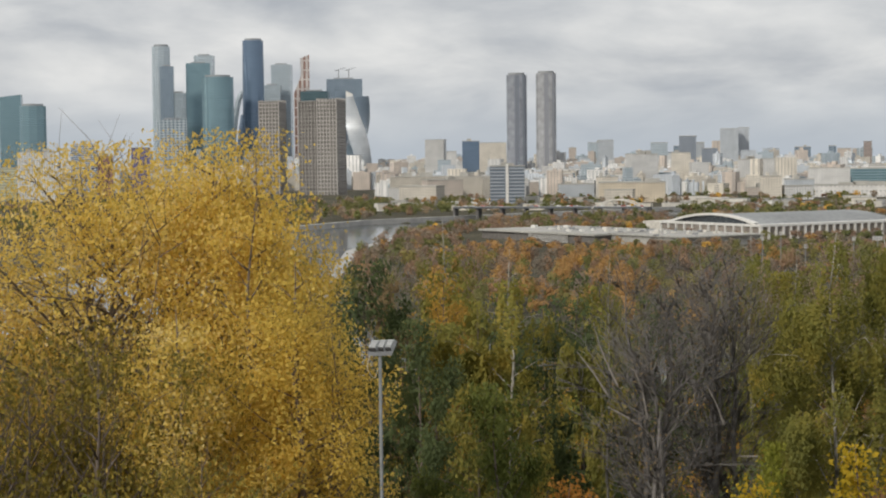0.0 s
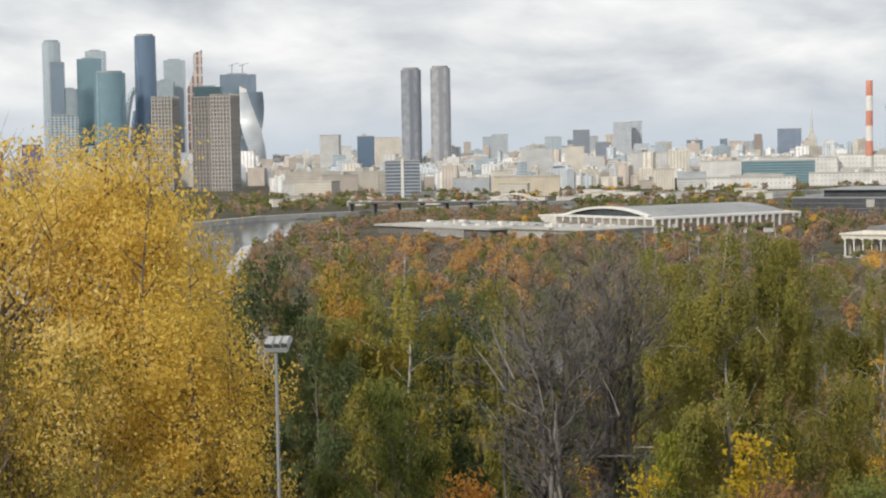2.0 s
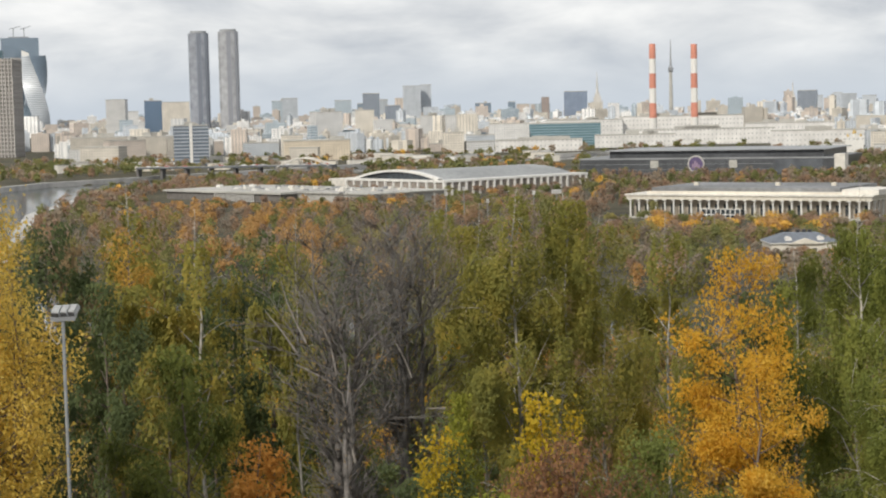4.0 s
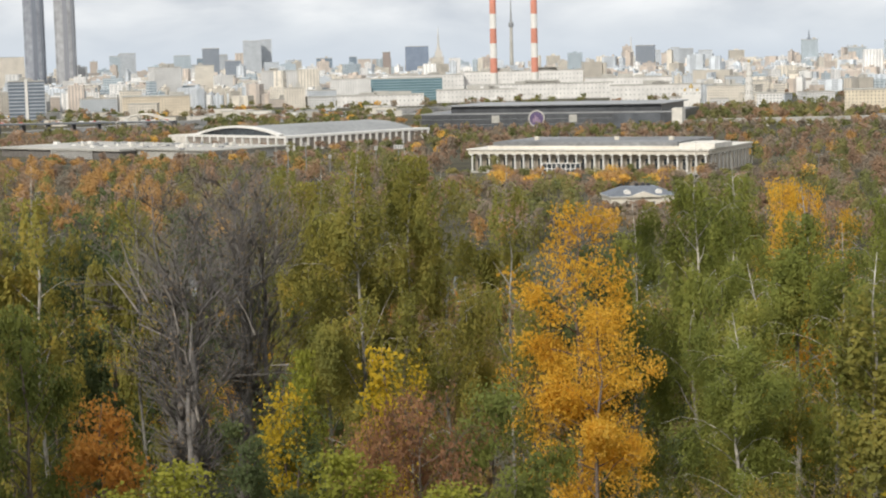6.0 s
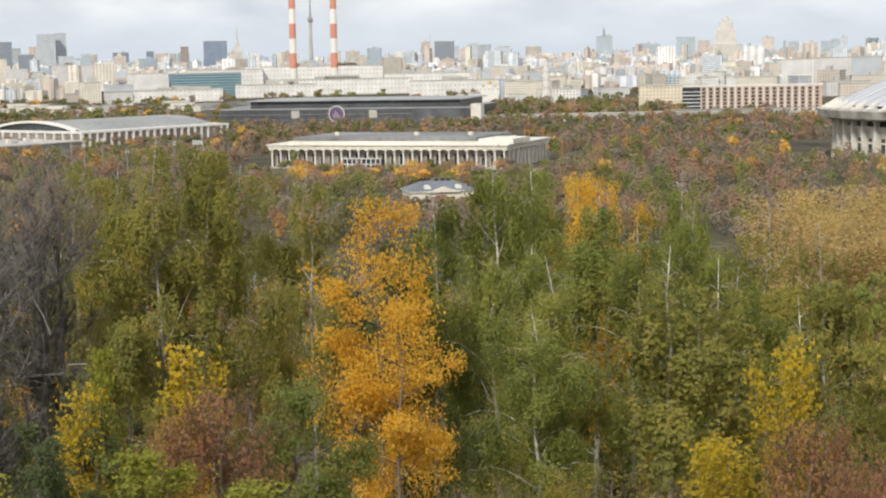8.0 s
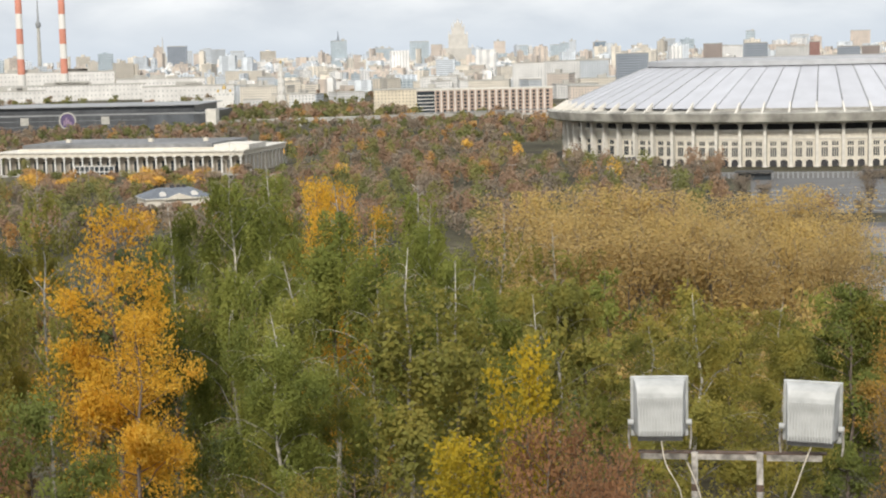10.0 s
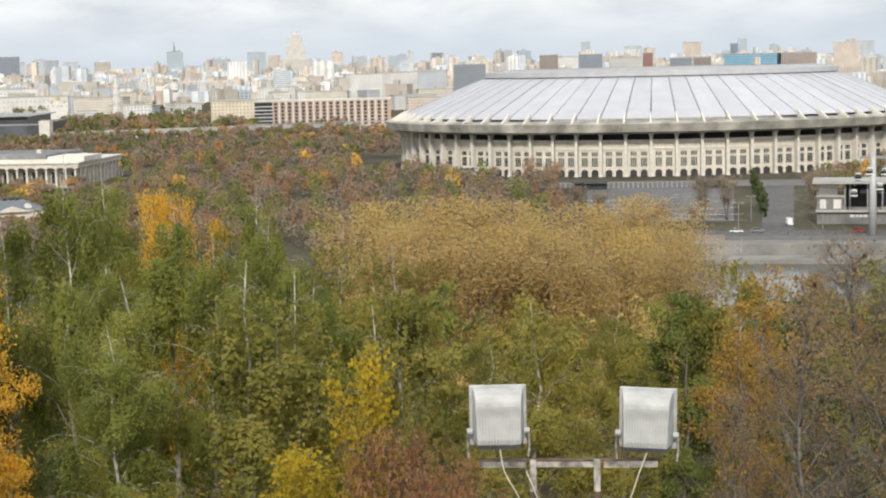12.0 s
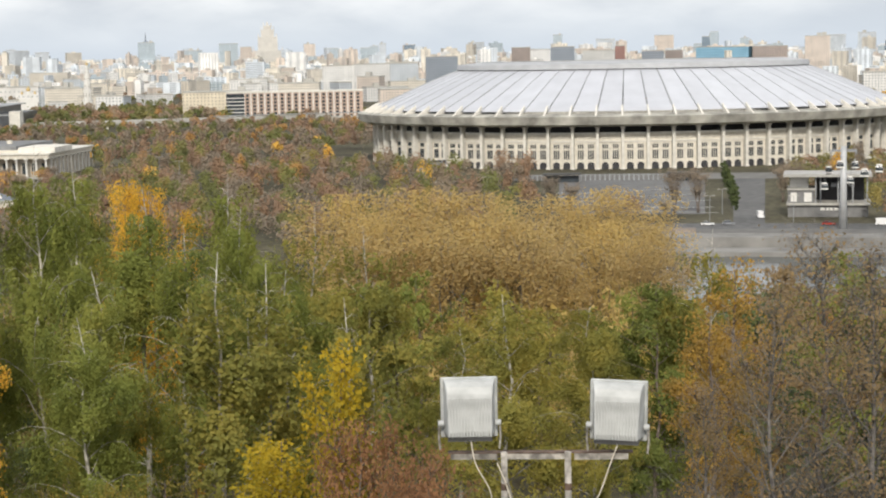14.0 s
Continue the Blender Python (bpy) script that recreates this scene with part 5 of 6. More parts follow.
plant("rust", 14.76, 49, 50.1, 2.4)
plant("green", 19.26, 52, 50.6, 4.0)
plant("lime", 13.99, 42, 50.8, 2.6)
plant("lime", 8.37, 40, 51.0, 2.9)
plant("lime", 18.06, 40, 50.3, 2.8)
plant("dark", 12.38, 54, 49.7, 3.1)
plant("yellow", 32.79, 45, 50.1, 2.0)
plant("sapling", 31.18, 62, 52.1, 4.0)
plant("sapling", 33.03, 64, 51.4, 3.7)
plant("birch", 27.59, 66, 51.2, 5.1)
plant("mid_olive", 34.56, 95, 50.3, 6.1)
plant("mid_olive", 36.4, 98, 49.1, 6.9)
plant("birch", 32.39, 78, 52.4, 5.0)
plant("birch", 33.97, 70, 50.6, 4.5)
plant("willow", 35.51, 255, 40.1, 15.5)
plant("willow", 37.73, 265, 39.8, 17.8)
plant("willow", 39.94, 270, 38.6, 17.3)
plant("willow", 42.14, 260, 38.6, 18.3)
plant("willow", 44.34, 270, 38.9, 18.2)
plant("willow", 36.6, 210, 40.8, 13.5)
plant("willow", 39.0, 205, 40.5, 15.1)
plant("willow", 41.39, 200, 41.2, 14.1)
plant("willow", 43.78, 210, 39.7, 14.8)
plant("willow", 45.42, 190, 41.2, 9.7)
plant("olive", 41.18, 66, 50.6, 6.3)
plant("olive", 43.57, 80, 48.1, 4.6)
plant("sapling", 35.42, 46, 52.8, 2.2)
plant("rust", 36.09, 42, 51.3, 3.0)
plant("rust", 37.94, 40, 51.0, 2.3)
plant("yellow", 33.00, 43, 50.6, 1.8)
plant("green", 45.5, 110, 45.6, 6.6)
plant("mid_olive", 47.05, 112, 47.1, 6.5)
plant("amber", 48.0, 72, 51.6, 4.6)
plant("amber", 47.40, 68, 49.9, 3.9)
plant("thin", 51.14, 56, 54.4, 5.6)
plant("thin", 49.38, 50, 53.1, 4.2)
plant("thin", 52.20, 52, 54.3, 4.8)
plant("thin", 47.40, 55, 49.6, 3.5)
plant("shade", 29.60, 56, 46.6, 4.6)
plant("shade", 25.97, 56, 46.4, 4.6)
plant("birch", 26.98, 62, 50.1, 4.8)

plant("maple", 28.34, 96, 53.5, 3.4)
plant("maple", 29.41, 98, 52.9, 3.5)
plant("maple", 30.39, 94, 52.0, 2.7)

plant("poplar", -5.70, 35, 56.9, 3.7)
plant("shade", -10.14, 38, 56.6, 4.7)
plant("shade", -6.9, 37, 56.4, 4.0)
plant("lime", 12.71, 56, 51.0, 1.6)
plant("yellow", 12.21, 54, 50.2, 1.9)
plant("yellow", 15.54, 58, 50.7, 2.4)
plant("dark", 11.04, 50, 49.4, 2.7)
plant("olive", 39.31, 88, 45.8, 5.6)
plant("poplar", -3.7, 40, 59.9, 3.6)
plant("poplar", -3.6, 38, 58.8, 3.8)
plant("green", -9.6, 33, 53.9, 3.4)
plant("green", -6.6, 32, 53.4, 2.8)
# added dark backing behind the poplars, for shade low in their crowns
plant("dark", -7.2, 48, 55.5, 6.0)
plant("dark", -0.46, 50, 52.0, 1.9)
plant("far_dark", 5.49, 105, 51.8, 7.7)
plant("far_olive", 7.41, 130, 50.7, 10.8)
plant("far_dark", 4.93, 100, 50.9, 6.4)
plant("far_olive", -2.94, 110, 54.4, 7.1)
plant("dome", -4.75, 41, 60.75, 4.6)
plant("yellow", 35.14, 44, 52.8, 1.8)


# ---- woods too far to count ----
def facing_blades(c, n, size, rng):
    """Sprays that lie roughly along the skin of a crown."""
    n = n + rng.normal(size=n.shape) * 0.4
    n /= np.linalg.norm(n, axis=1)[:, None]
    a = rng.normal(size=n.shape)
    a -= (a * n).sum(1)[:, None] * n
    a /= np.linalg.norm(a, axis=1)[:, None]
    b = np.cross(n, a)
    s = size * rng.uniform(0.7, 1.4, (len(c), 1))
    return np.stack([c + a * s * 0.6, c - a * s * 0.35 + b * s * 0.45, c - a * s * 0.35 - b * s * 0.45], 1)


def spray_wood(name, seed, places, size, mat, label, count=150):
    """Crowns of a far wood: clumped sprays of leaves round each tree's middle."""
    rng = np.random.default_rng(seed)
    out = []
    lumps_n = 8
    for x, y, z, h, r in places:
        mid = np.array([x, y, z + h * 0.55])
        axes = np.array([r, r, h * 0.45])
        d = rng.normal(size=(lumps_n, 3))
        d /= np.linalg.norm(d, axis=1)[:, None]
        lumps = d * np.array([0.55, 0.55, 0.5])
        n = rng.normal(size=(count, 3))
        n[:, 2] = np.abs(n[:, 2]) * rng.choice([1, 1, 1, -0.5], count)
        n /= np.linalg.norm(n, axis=1)[:, None]
        c = mid + (lumps[rng.integers(0, lumps_n, count)] + n * rng.uniform(0.36, 0.62, (count, 1))) * axes
        c[:, 2] = np.clip(c[:, 2], z + 0.4, z + h)
        out.append(facing_blades(c, n, size, rng))
    me = leaf_mesh(name, np.concatenate(out), mat)
    return tagged(new(name, me), label, "woodland", kind="stuff")


KEEP_CLEAR = [(ST_BEARING, ST_RANGE, 172), (22.6, 975, 76), (11.6, 1385, 75), (6.0, 1250, 72), (10, 1230, 40), (21, 1560, 125), (50.9, 640, 26), (24.0, 697, 26)]


def clear(b, r, extra=0.0):
    p = at(b, r)
    for cb, cr, rad in KEEP_CLEAR:
        if (p - at(cb, cr)).length < rad + extra:
            return False
    if 42.0 < b < 47.5 and 620 < r < 860 or 47.3 < b < 49.6 and 600 < r < 900:   # forecourt and avenue
        return False
    if b > 41 and 545 < r < 612:                                     # quay road
        return False
    return True


def over_water(b, r):
    """True where a tree would stand before the open bend of the river."""
    return b < float(np.interp(r, [500, 700, 1150, 1250, 1420, 1600], [-1.2, -1.4, -1.3, -0.8, -0.4, 0.9])) and r < 1620


def canopy(b):
    """The sight line, in degrees, over the tops of the wood on the slope."""
    return float(np.interp(b, [-14, -5, 0, 6, 12, 16, 20, 26, 31, 36, 40, 46, 48, 60], [-3.2, -3.2, -3.0, -2.95, -3.25, -3.6, -3.9, -4.0, -4.5, -5.2, -5.5, -5.9, -6.35, -6.4]))


def woods():
    rr = random.Random(77)
    kinds = [("rust_wood", L_RUST, "rusty brown autumn park trees"), ("olive_wood", L_OLIVE, "olive and yellowing park trees"), ("green_wood", L_DARK, "dark green park trees"), ("orange_wood", L_ORANGE, "orange autumn park trees"), ("brown_wood", L_BROWN, "brown thinning park trees"), ("gold_wood", L_GOLD, "golden autumn park trees"), ("tan_wood", L_TAN, "pale tan thin-leaved park trees")]
    weight = [0.30, 0.20, 0.15, 0.05, 0.28, 0.02]
    park, slope, bank = ([[] for _ in kinds] for _ in range(3))
    for _ in range(4700):
        b = rr.uniform(-3, 62)
        r = 500 + 1000 * rr.random()
        p = at(b, r)
        if over_water(b, r) or not clear(b, r, 4) or float(river_gap(np.array(p.x), np.array(p.y))) < HALF_RIVER + 12:
            continue
        k = rr.choices(range(6), weight)[0]
        if 2 < b < 9 and r < 1150 and rr.random() < 0.4:
            k = 3
        low = 0.55 if (22.4 < b < 25.8 and 590 < r < 690) else 0.5 if (16.5 < b < 28 and 760 < r < 910) or (2 < b < 16.5 and 1020 < r < 1300) else 0.8 if r > 1000 else 1
        park[k].append((p.x, p.y, 0.0, rr.uniform(9.0, 15.5) * low, rr.uniform(2.9, 4.8)))
    for _ in range(760):
        b = rr.uniform(-13, 62)
        r = rr.uniform(165, 360)
        p = at(b, r)
        z = float(hill(np.array(p.x), np.array(p.y)))
        h = min(rr.uniform(13, 20), 60 + r * math.tan(radians(canopy(b) - rr.uniform(0.0, 1.3))) - z)
        if h < 5:
            continue
        k = rr.choices(range(6), [0.1, 0.4, 0.2, 0.1, 0.16, 0.04])[0]
        if b > 46:
            k = rr.choices(range(6), [0.2, 0.2, 0.1, 0.05, 0.4, 0.05])[0]
        if 30 < b < 47 and rr.random() < 0.75:
            k = 6
        slope[k].append((p.x, p.y, z, h, rr.uniform(2.8, 4.6)))
    for _ in range(900):
        b = rr.uniform(-13, 16)
        r = rr.uniform(1480, 2350)
        p = at(b, r)
        if 2 < b < 10 and 1560 < r < 1770 or not clear(b, r, 4) or float(river_gap(np.array(p.x), np.array(p.y))) < HALF_RIVER + 10:
            continue
        bank[rr.choices(range(6), [0.12, 0.36, 0.28, 0.04, 0.18, 0.02])[0]].append((p.x, p.y, 0.0, rr.uniform(8, 14), rr.uniform(4, 7)))
    for _ in range(1100):
        b = rr.uniform(10, 62)
        r = rr.uniform(1400, 2900)
        p = at(b, r)
        if not clear(b, r, 6):
            continue
        bank[rr.choices(range(6), [0.12, 0.36, 0.28, 0.06, 0.16, 0.02])[0]].append((p.x, p.y, 0.0, rr.uniform(6, 11), rr.uniform(4, 7)))
    for k in range(80):
        b = -12 + 72 * (k + rr.random()) / 80
        r = rr.uniform(108, 168)
        p = at(b, r)
        z = float(hill(np.array(p.x), np.array(p.y)))
        top = min(z + rr.uniform(14, 21), 60 + r * math.tan(radians(canopy(b) - rr.uniform(0.0, 1.2) - (1.1 if 35 < b < 46.5 else 0.0))))
        kind = rr.choices(("far_olive", "far_dark", "far_brown", "far_birch", "far_gold"), (0.36, 0.2, 0.16, 0.22, 0.06))[0]
        if 29 < b < 47:
            kind = rr.choice(("far_olive", "far_birch", "far_olive"))
        if top - z > 6:
            plant(kind, b, r, top, rr.uniform(6.5, 9.5))
    for _ in range(330):
        b, r = rr.uniform(-13, 30), rr.uniform(300, 384)
        p = at(b, r)
        z = float(hill(np.array(p.x), np.array(p.y)))
        h = min(rr.uniform(11, 19), 60 + r * math.tan(radians(canopy(b) - rr.uniform(0.0, 1.0))) - z)
        if h > 5:
            slope[rr.choices(range(6), [0.16, 0.36, 0.2, 0.06, 0.22, 0.0])[0]].append((p.x, p.y, z, h, rr.uniform(3.4, 5.2)))
    # russet trees on the near bank of the river's bend
    for _ in range(420):
        b, r = rr.uniform(-0.9, 9.5), rr.uniform(1180, 1700)
        p = at(b, r)
        if over_water(b, r) or not clear(b, r, 3) or float(river_gap(np.array(p.x), np.array(p.y))) < HALF_RIVER + 8:
            continue
        park[rr.choices(range(6), [0.5, 0.1, 0.06, 0.1, 0.24, 0.0])[0]].append((p.x, p.y, 0.0, rr.uniform(7, 11) * (0.6 if b > 3 and r < 1300 else 1), rr.uniform(4.5, 7)))
    # low trees before the pavilion
    for k in range(9):
        p = at(23.1 + 0.22 * k + rr.uniform(-0.05, 0.05), rr.uniform(664, 672))
        park[rr.choice((0, 1, 4))].append((p.x, p.y, 0.0, rr.uniform(5.6, 7.0), rr.uniform(2.4, 3.2)))
    # golden trees before the colonnade
    for _ in range(34):
        b, r = rr.choice((19.4, 19.5, 20.4, 22.8, 23.2, 24.6)) + rr.gauss(0, 0.16), rr.uniform(800, 885)
        p = at(b, r)
        park[rr.choice((3, 3, 5))].append((p.x, p.y, 0.0, rr.uniform(6, 9.5), rr.uniform(3.5, 5.5)))
    # second row behind the poplars and the lamp post
    for k in range(20):
        b = -13.5 + 18.5 * (k + rr.random()) / 20
        r = rr.uniform(104, 140)
        top = 60 + r * math.tan(radians(canopy(b) - rr.uniform(0.4, 1.8)))
        plant(rr.choice(("far_olive", "far_olive", "far_dark", "far_brown")), b, r, top, rr.uniform(5.5, 8.0))
    for _ in range(230):
        b, r = rr.uniform(25.6, 32), rr.uniform(1575, 1890)
        p = at(b, r)
        bank[rr.choices(range(6), [0.2, 0.3, 0.2, 0.04, 0.26, 0.0])[0]].append((p.x, p.y, 0.0, rr.uniform(8, 15), rr.uniform(4, 6.5)))
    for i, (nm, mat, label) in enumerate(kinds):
        # park and riverside woods take the leaf copies with haze mixed in
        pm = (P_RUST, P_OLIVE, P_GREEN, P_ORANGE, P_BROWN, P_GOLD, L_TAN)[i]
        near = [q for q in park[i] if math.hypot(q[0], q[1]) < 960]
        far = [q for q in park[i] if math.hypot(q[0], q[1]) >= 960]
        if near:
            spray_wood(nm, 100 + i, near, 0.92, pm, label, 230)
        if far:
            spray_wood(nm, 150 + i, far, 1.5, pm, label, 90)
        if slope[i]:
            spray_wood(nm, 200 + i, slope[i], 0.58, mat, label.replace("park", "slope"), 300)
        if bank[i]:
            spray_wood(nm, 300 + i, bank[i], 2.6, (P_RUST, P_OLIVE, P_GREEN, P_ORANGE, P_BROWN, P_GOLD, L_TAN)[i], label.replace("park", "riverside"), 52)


woods()

# ---- riverside and forecourt ----
ASPHALT = shader("worn_asphalt", (0.125, 0.125, 0.125), 0.9, grain=0.3, vary=0.25)
PAVING = shader("pale_paving", (0.15, 0.147, 0.14), 0.9, grain=0.2, vary=0.2)
QUAY = shader("quay_concrete", (0.20, 0.195, 0.185), 0.9, grain=0.15, vary=0.25)


EMBANK = shader("embankment_stone", (0.44, 0.43, 0.41), 0.9, grain=0.1, vary=0.2)


def arc_strip(bm, b0, b1, r0, r1, z0, z1, steps=24):
    """A low wall or slab that follows the river's arc."""
    rows = []
    for k in range(steps + 1):
        b = b0 + (b1 - b0) * k / steps
        rows.append([tuple(at(b, r, z)) for r, z in ((r0, z0), (r1, z0), (r1, z1), (r0, z1))])
    prism(bm, rows)


def strip(name, b0, b1, r0, r1, z0, z1, mat, label, category, steps=24):
    bm = bmesh.new()
    arc_strip(bm, b0, b1, r0, r1, z0, z1, steps)
    return solid(name, bm, mat, label, category, kind="structure")


strip("quay_wall", 40, 66, 553, 566, -7.0, 0.9, QUAY, "stained pale concrete quay wall", "wall")
strip("quay_ledge", 40, 66, 539, 553, -7.0, -2.2, QUAY, "low concrete landing ledge by the water", "wall")
strip("road", 38, 66, 586, 606, -0.3, 0.05, ASPHALT, "grey asphalt embankment road", "road")
strip("pavement", 38, 66, 566, 586, -0.3, 0.17, PAVING, "pale paved riverside walk", "pavement")
strip("forecourt", 42.5, 47.2, 640, 812, -0.3, 0.06, shader("forecourt_asphalt", (0.145, 0.145, 0.145), 0.9, grain=0.1, vary=0.2), "wide grey asphalt forecourt", "pavement")
strip("avenue", 48.1, 49.1, 606, 850, -0.3, 0.07, ASPHALT, "asphalt avenue leading to the stadium", "road", 4)
strip("apron", 41.0, 50.5, 812, 850, -0.3, 0.12, PAVING, "pale paved apron at the stadium's foot", "pavement")
strip("park_path", 28.9, 29.5, 640, 960, -0.3, 0.06, PAVING, "pale park path between trees", "pavement", 3)

steps_ob = thing("riverside_steps", at(46.2, 577), "brown-grey stone steps down to the quay", "steps", turn=46.2)
for k in range(6):
    bm = bmesh.new()
    box(bm, -7, 7, -11 + k * 1.2, -9.8 + k * 1.2 + 0.1, -0.4, 0.45 + 0.16 * k + 0.6)
    part("step", bm, shader("step_stone", (0.22, 0.19, 0.17), 0.9, grain=0.6, vary=0.25), steps_ob)

marks = thing("road_markings", at(44.6, 720, 0.06), "faded white curved lane lines on the forecourt", "markings", turn=44.6)
for k in range(5):
    bm = bmesh.new()
    va = None
    for j in range(13):
        x = -34 + 68 * j / 12
        y = -70 + 24 * k + 8 * math.sin(j * 0.35 + k)
        p, q = bm.verts.new((x, y, 0.012)), bm.verts.new((x, y + 0.9, 0.012))
        if va:
            bm.faces.new((va[0], p, q, va[1]))
        va = (p, q)
    part("line", bm, shader("worn_white_line", (0.6, 0.6, 0.58), 0.8, grain=0.8, vary=0.3), marks)


def turnstiles():
    ob = thing("turnstile_fence", at(44.2, 808, 0.1), "row of dark turnstiles and fence posts", "fence", turn=44.2)
    bm = bmesh.new()
    box(bm, -0.35, 0.35, -0.6, 0.6, 0, 2.6)
    post = mesh_of("post", bm, METAL)
    for k in range(34):
        part("post", post, None, ob, m=Matrix.Translation((-36 + 2.2 * k, 0, 0)))
    bm = bmesh.new()
    box(bm, -37, 38, -0.08, 0.08, 2.3, 2.5)
    part("rail", bm, METAL, ob)


def canopy_hut(b, r, w):
    ob = thing("gate_canopy", at(b, r, 0.05), "dark flat-roofed entrance canopy", "shelter", "gate canopies", turn=b)
    bm = bmesh.new()
    v = box(bm, -w / 2, w / 2, -4, 4, 3.4, 4.0)
    part("roof", bm, shader("black_roof", (0.06, 0.06, 0.06), 0.6), ob)
    for x in (-w / 2 + 0.5, w / 2 - 0.5):
        for y in (-3.5, 3.5):
            bm = bmesh.new()
            prism(bm, [ring(0.15, 0.15, 0, 6, 0, x, y), ring(0.15, 0.15, 3.4, 6, 0, x, y)])
            part("post", bm, METAL, ob)
    bm = bmesh.new()
    box(bm, -w / 2 + 1, w / 2 - 1, -1, 3.2, 0, 3.0)
    part("booth", bm, GLASS, ob)


turnstiles()
canopy_hut(42.6, 800, 17)
canopy_hut(46.5, 802, 15)


def pavilion(b, r, w, label, arched=True):
    """A small pavilion with a hipped grey roof and round dormers."""
    ob = thing("pavilion", at(b, r), label, "building", turn=b - 12)
    h, d = 6.0, 0.7 * w
    hall_box(ob, -w / 2, w / 2, 0, d, 0, h, CREAM)
    hall_box(ob, -w / 2 - 0.7, w / 2 + 0.7, -0.7, d + 0.7, h - 0.1, h + 0.4, WHITE, "cornice")
    bm = bmesh.new()
    prism(bm, [rect(w / 2 + 0.8, d / 2 + 0.8, h + 0.4, 0, 0, d / 2), rect(w / 4, d / 7, h + 3.6, 0, 0, d / 2)])
    roof = part("roof", bm, shader("slate_roof", (0.16, 0.18, 0.21), 0.6, grain=0.8, vary=0.2), ob, "blue-grey hipped roof")
    for x in (-w * 0.24, w * 0.24):
        bm = bmesh.new()
        prism(bm, [[(x + 1.3 * math.cos(a), y, h + 1.5 + 1.2 * math.sin(a)) for a in [2 * math.pi * k / 12 for k in range(12)]] for y in (0.6, 3.0)])
        part("dormer", bm, WHITE, roof)
    bm = bmesh.new()
    prism(bm, [[(x, y, z) for x, z in ((-w * 0.26, h - 0.2), (w * 0.26, h - 0.2), (0, h + 2.0))] for y in (-1.2, 0.5)])
    part("gable", bm, CREAM, ob)
    for k in (-1, 0, 1):
        bm = bmesh.new()
        box(bm, k * w * 0.14 - 0.8, k * w * 0.14 + 0.8, -0.15, 0.2, 1.0, 4.0)
        part("window", bm, GLASS, ob)
    for x, y in ((-1.5, 0.5), (1.2, 0.55), (3.2, 0.5)):
        bm = bmesh.new()
        box(bm, x, x + 1.4, d * y, d * y + 1.4, h + 3.2, h + 4.6)
        part("chimney_stack", bm, DARK, roof)


pavilion(24.05, 690, 26, "small cream pavilion with blue-grey hipped roof and dormers")
pavilion(38.6, 800, 15, "small pale pavilion among trees")

# ---- cable-car station ----
STATION = shader("station_cladding", (0.20, 0.20, 0.20), 0.6, grain=0.4, vary=0.15)


def station():
    ob = thing("cable_car_station", at(50.98, 628), "grey two-storey cable-car station with open dark hall", "building", turn=50.98)
    w = 25.5
    hall_box(ob, -w / 2, w / 2 + 2, 0, 16, 0, 4.2, STATION, "base_storey")
    hall_box(ob, -w / 2 - 0.4, w / 2 + 3, -1.2, 16, 4.2, 5.0, CONCRETE, "deck")
    hall_box(ob, -w / 2, -w / 2 + 9, 0.3, 15, 5.0, 9.4, STATION, "wing")
    hall_box(ob, -w / 2 + 1.0, -w / 2 + 3.1, 0.1, 0.4, 5.4, 8.6, WHITE, "panel", "white panel")
    hall_box(ob, -w / 2 + 5.6, -w / 2 + 8.2, 0.1, 0.4, 5.4, 8.6, WHITE, "panel", "white panel")
    hall_box(ob, -w / 2 - 0.2, -w / 2 + 9.4, -0.2, 15, 9.4, 10.0, CONCRETE, "terrace")
    hall_box(ob, -w / 2 + 0.6, -w / 2 + 7, 4, 15, 10.0, 14.2, WHITE, "upper_box", "white upper box")
    # near-black block behind the columns; the hall's shade is its colour
    hall_box(ob, -w / 2 + 9.5, w / 2 + 0.8, 12, 16, 5.0, 13.8, DARK, "hall_back", "near-black block for the hall's inner shade")
    bm = bmesh.new()
    v = box(bm, -w / 2 - 1.5, w / 2 + 3.2, -2.5, 17, 14.2, 15.2)
    part("roof", bm, shader("station_roof", (0.40, 0.39, 0.37), 0.6, grain=0.3, vary=0.15), ob, "thin overhanging grey roof")
    for x in (-w / 2 + 9.6, -1.5, 4.5, 9.5, w / 2 + 1.6):
        bm = bmesh.new()
        box(bm, x - 0.25, x + 0.25, 0.2, 0.8, 5.0, 14.2)
        part("column", bm, METAL, ob)
    # sign over the entrance, unreadable from afar
    x = -1.5
    for wd in (1.6, 0.8, 1.1, 1.4, 0.9, 1.2):
        bm = bmesh.new()
        box(bm, x, x + wd, -0.2, 0.0, 2.4, 3.3)
        part("sign_bar", bm, WHITE, ob)
        x += wd + 0.35
    for k in range(4):
        bm = bmesh.new()
        xx = -1 + 3.0 * k
        box(bm, xx, xx + 2.2, 6, 11, 10.2, 11.4)
        part("machinery", bm, METAL, ob)
    return ob


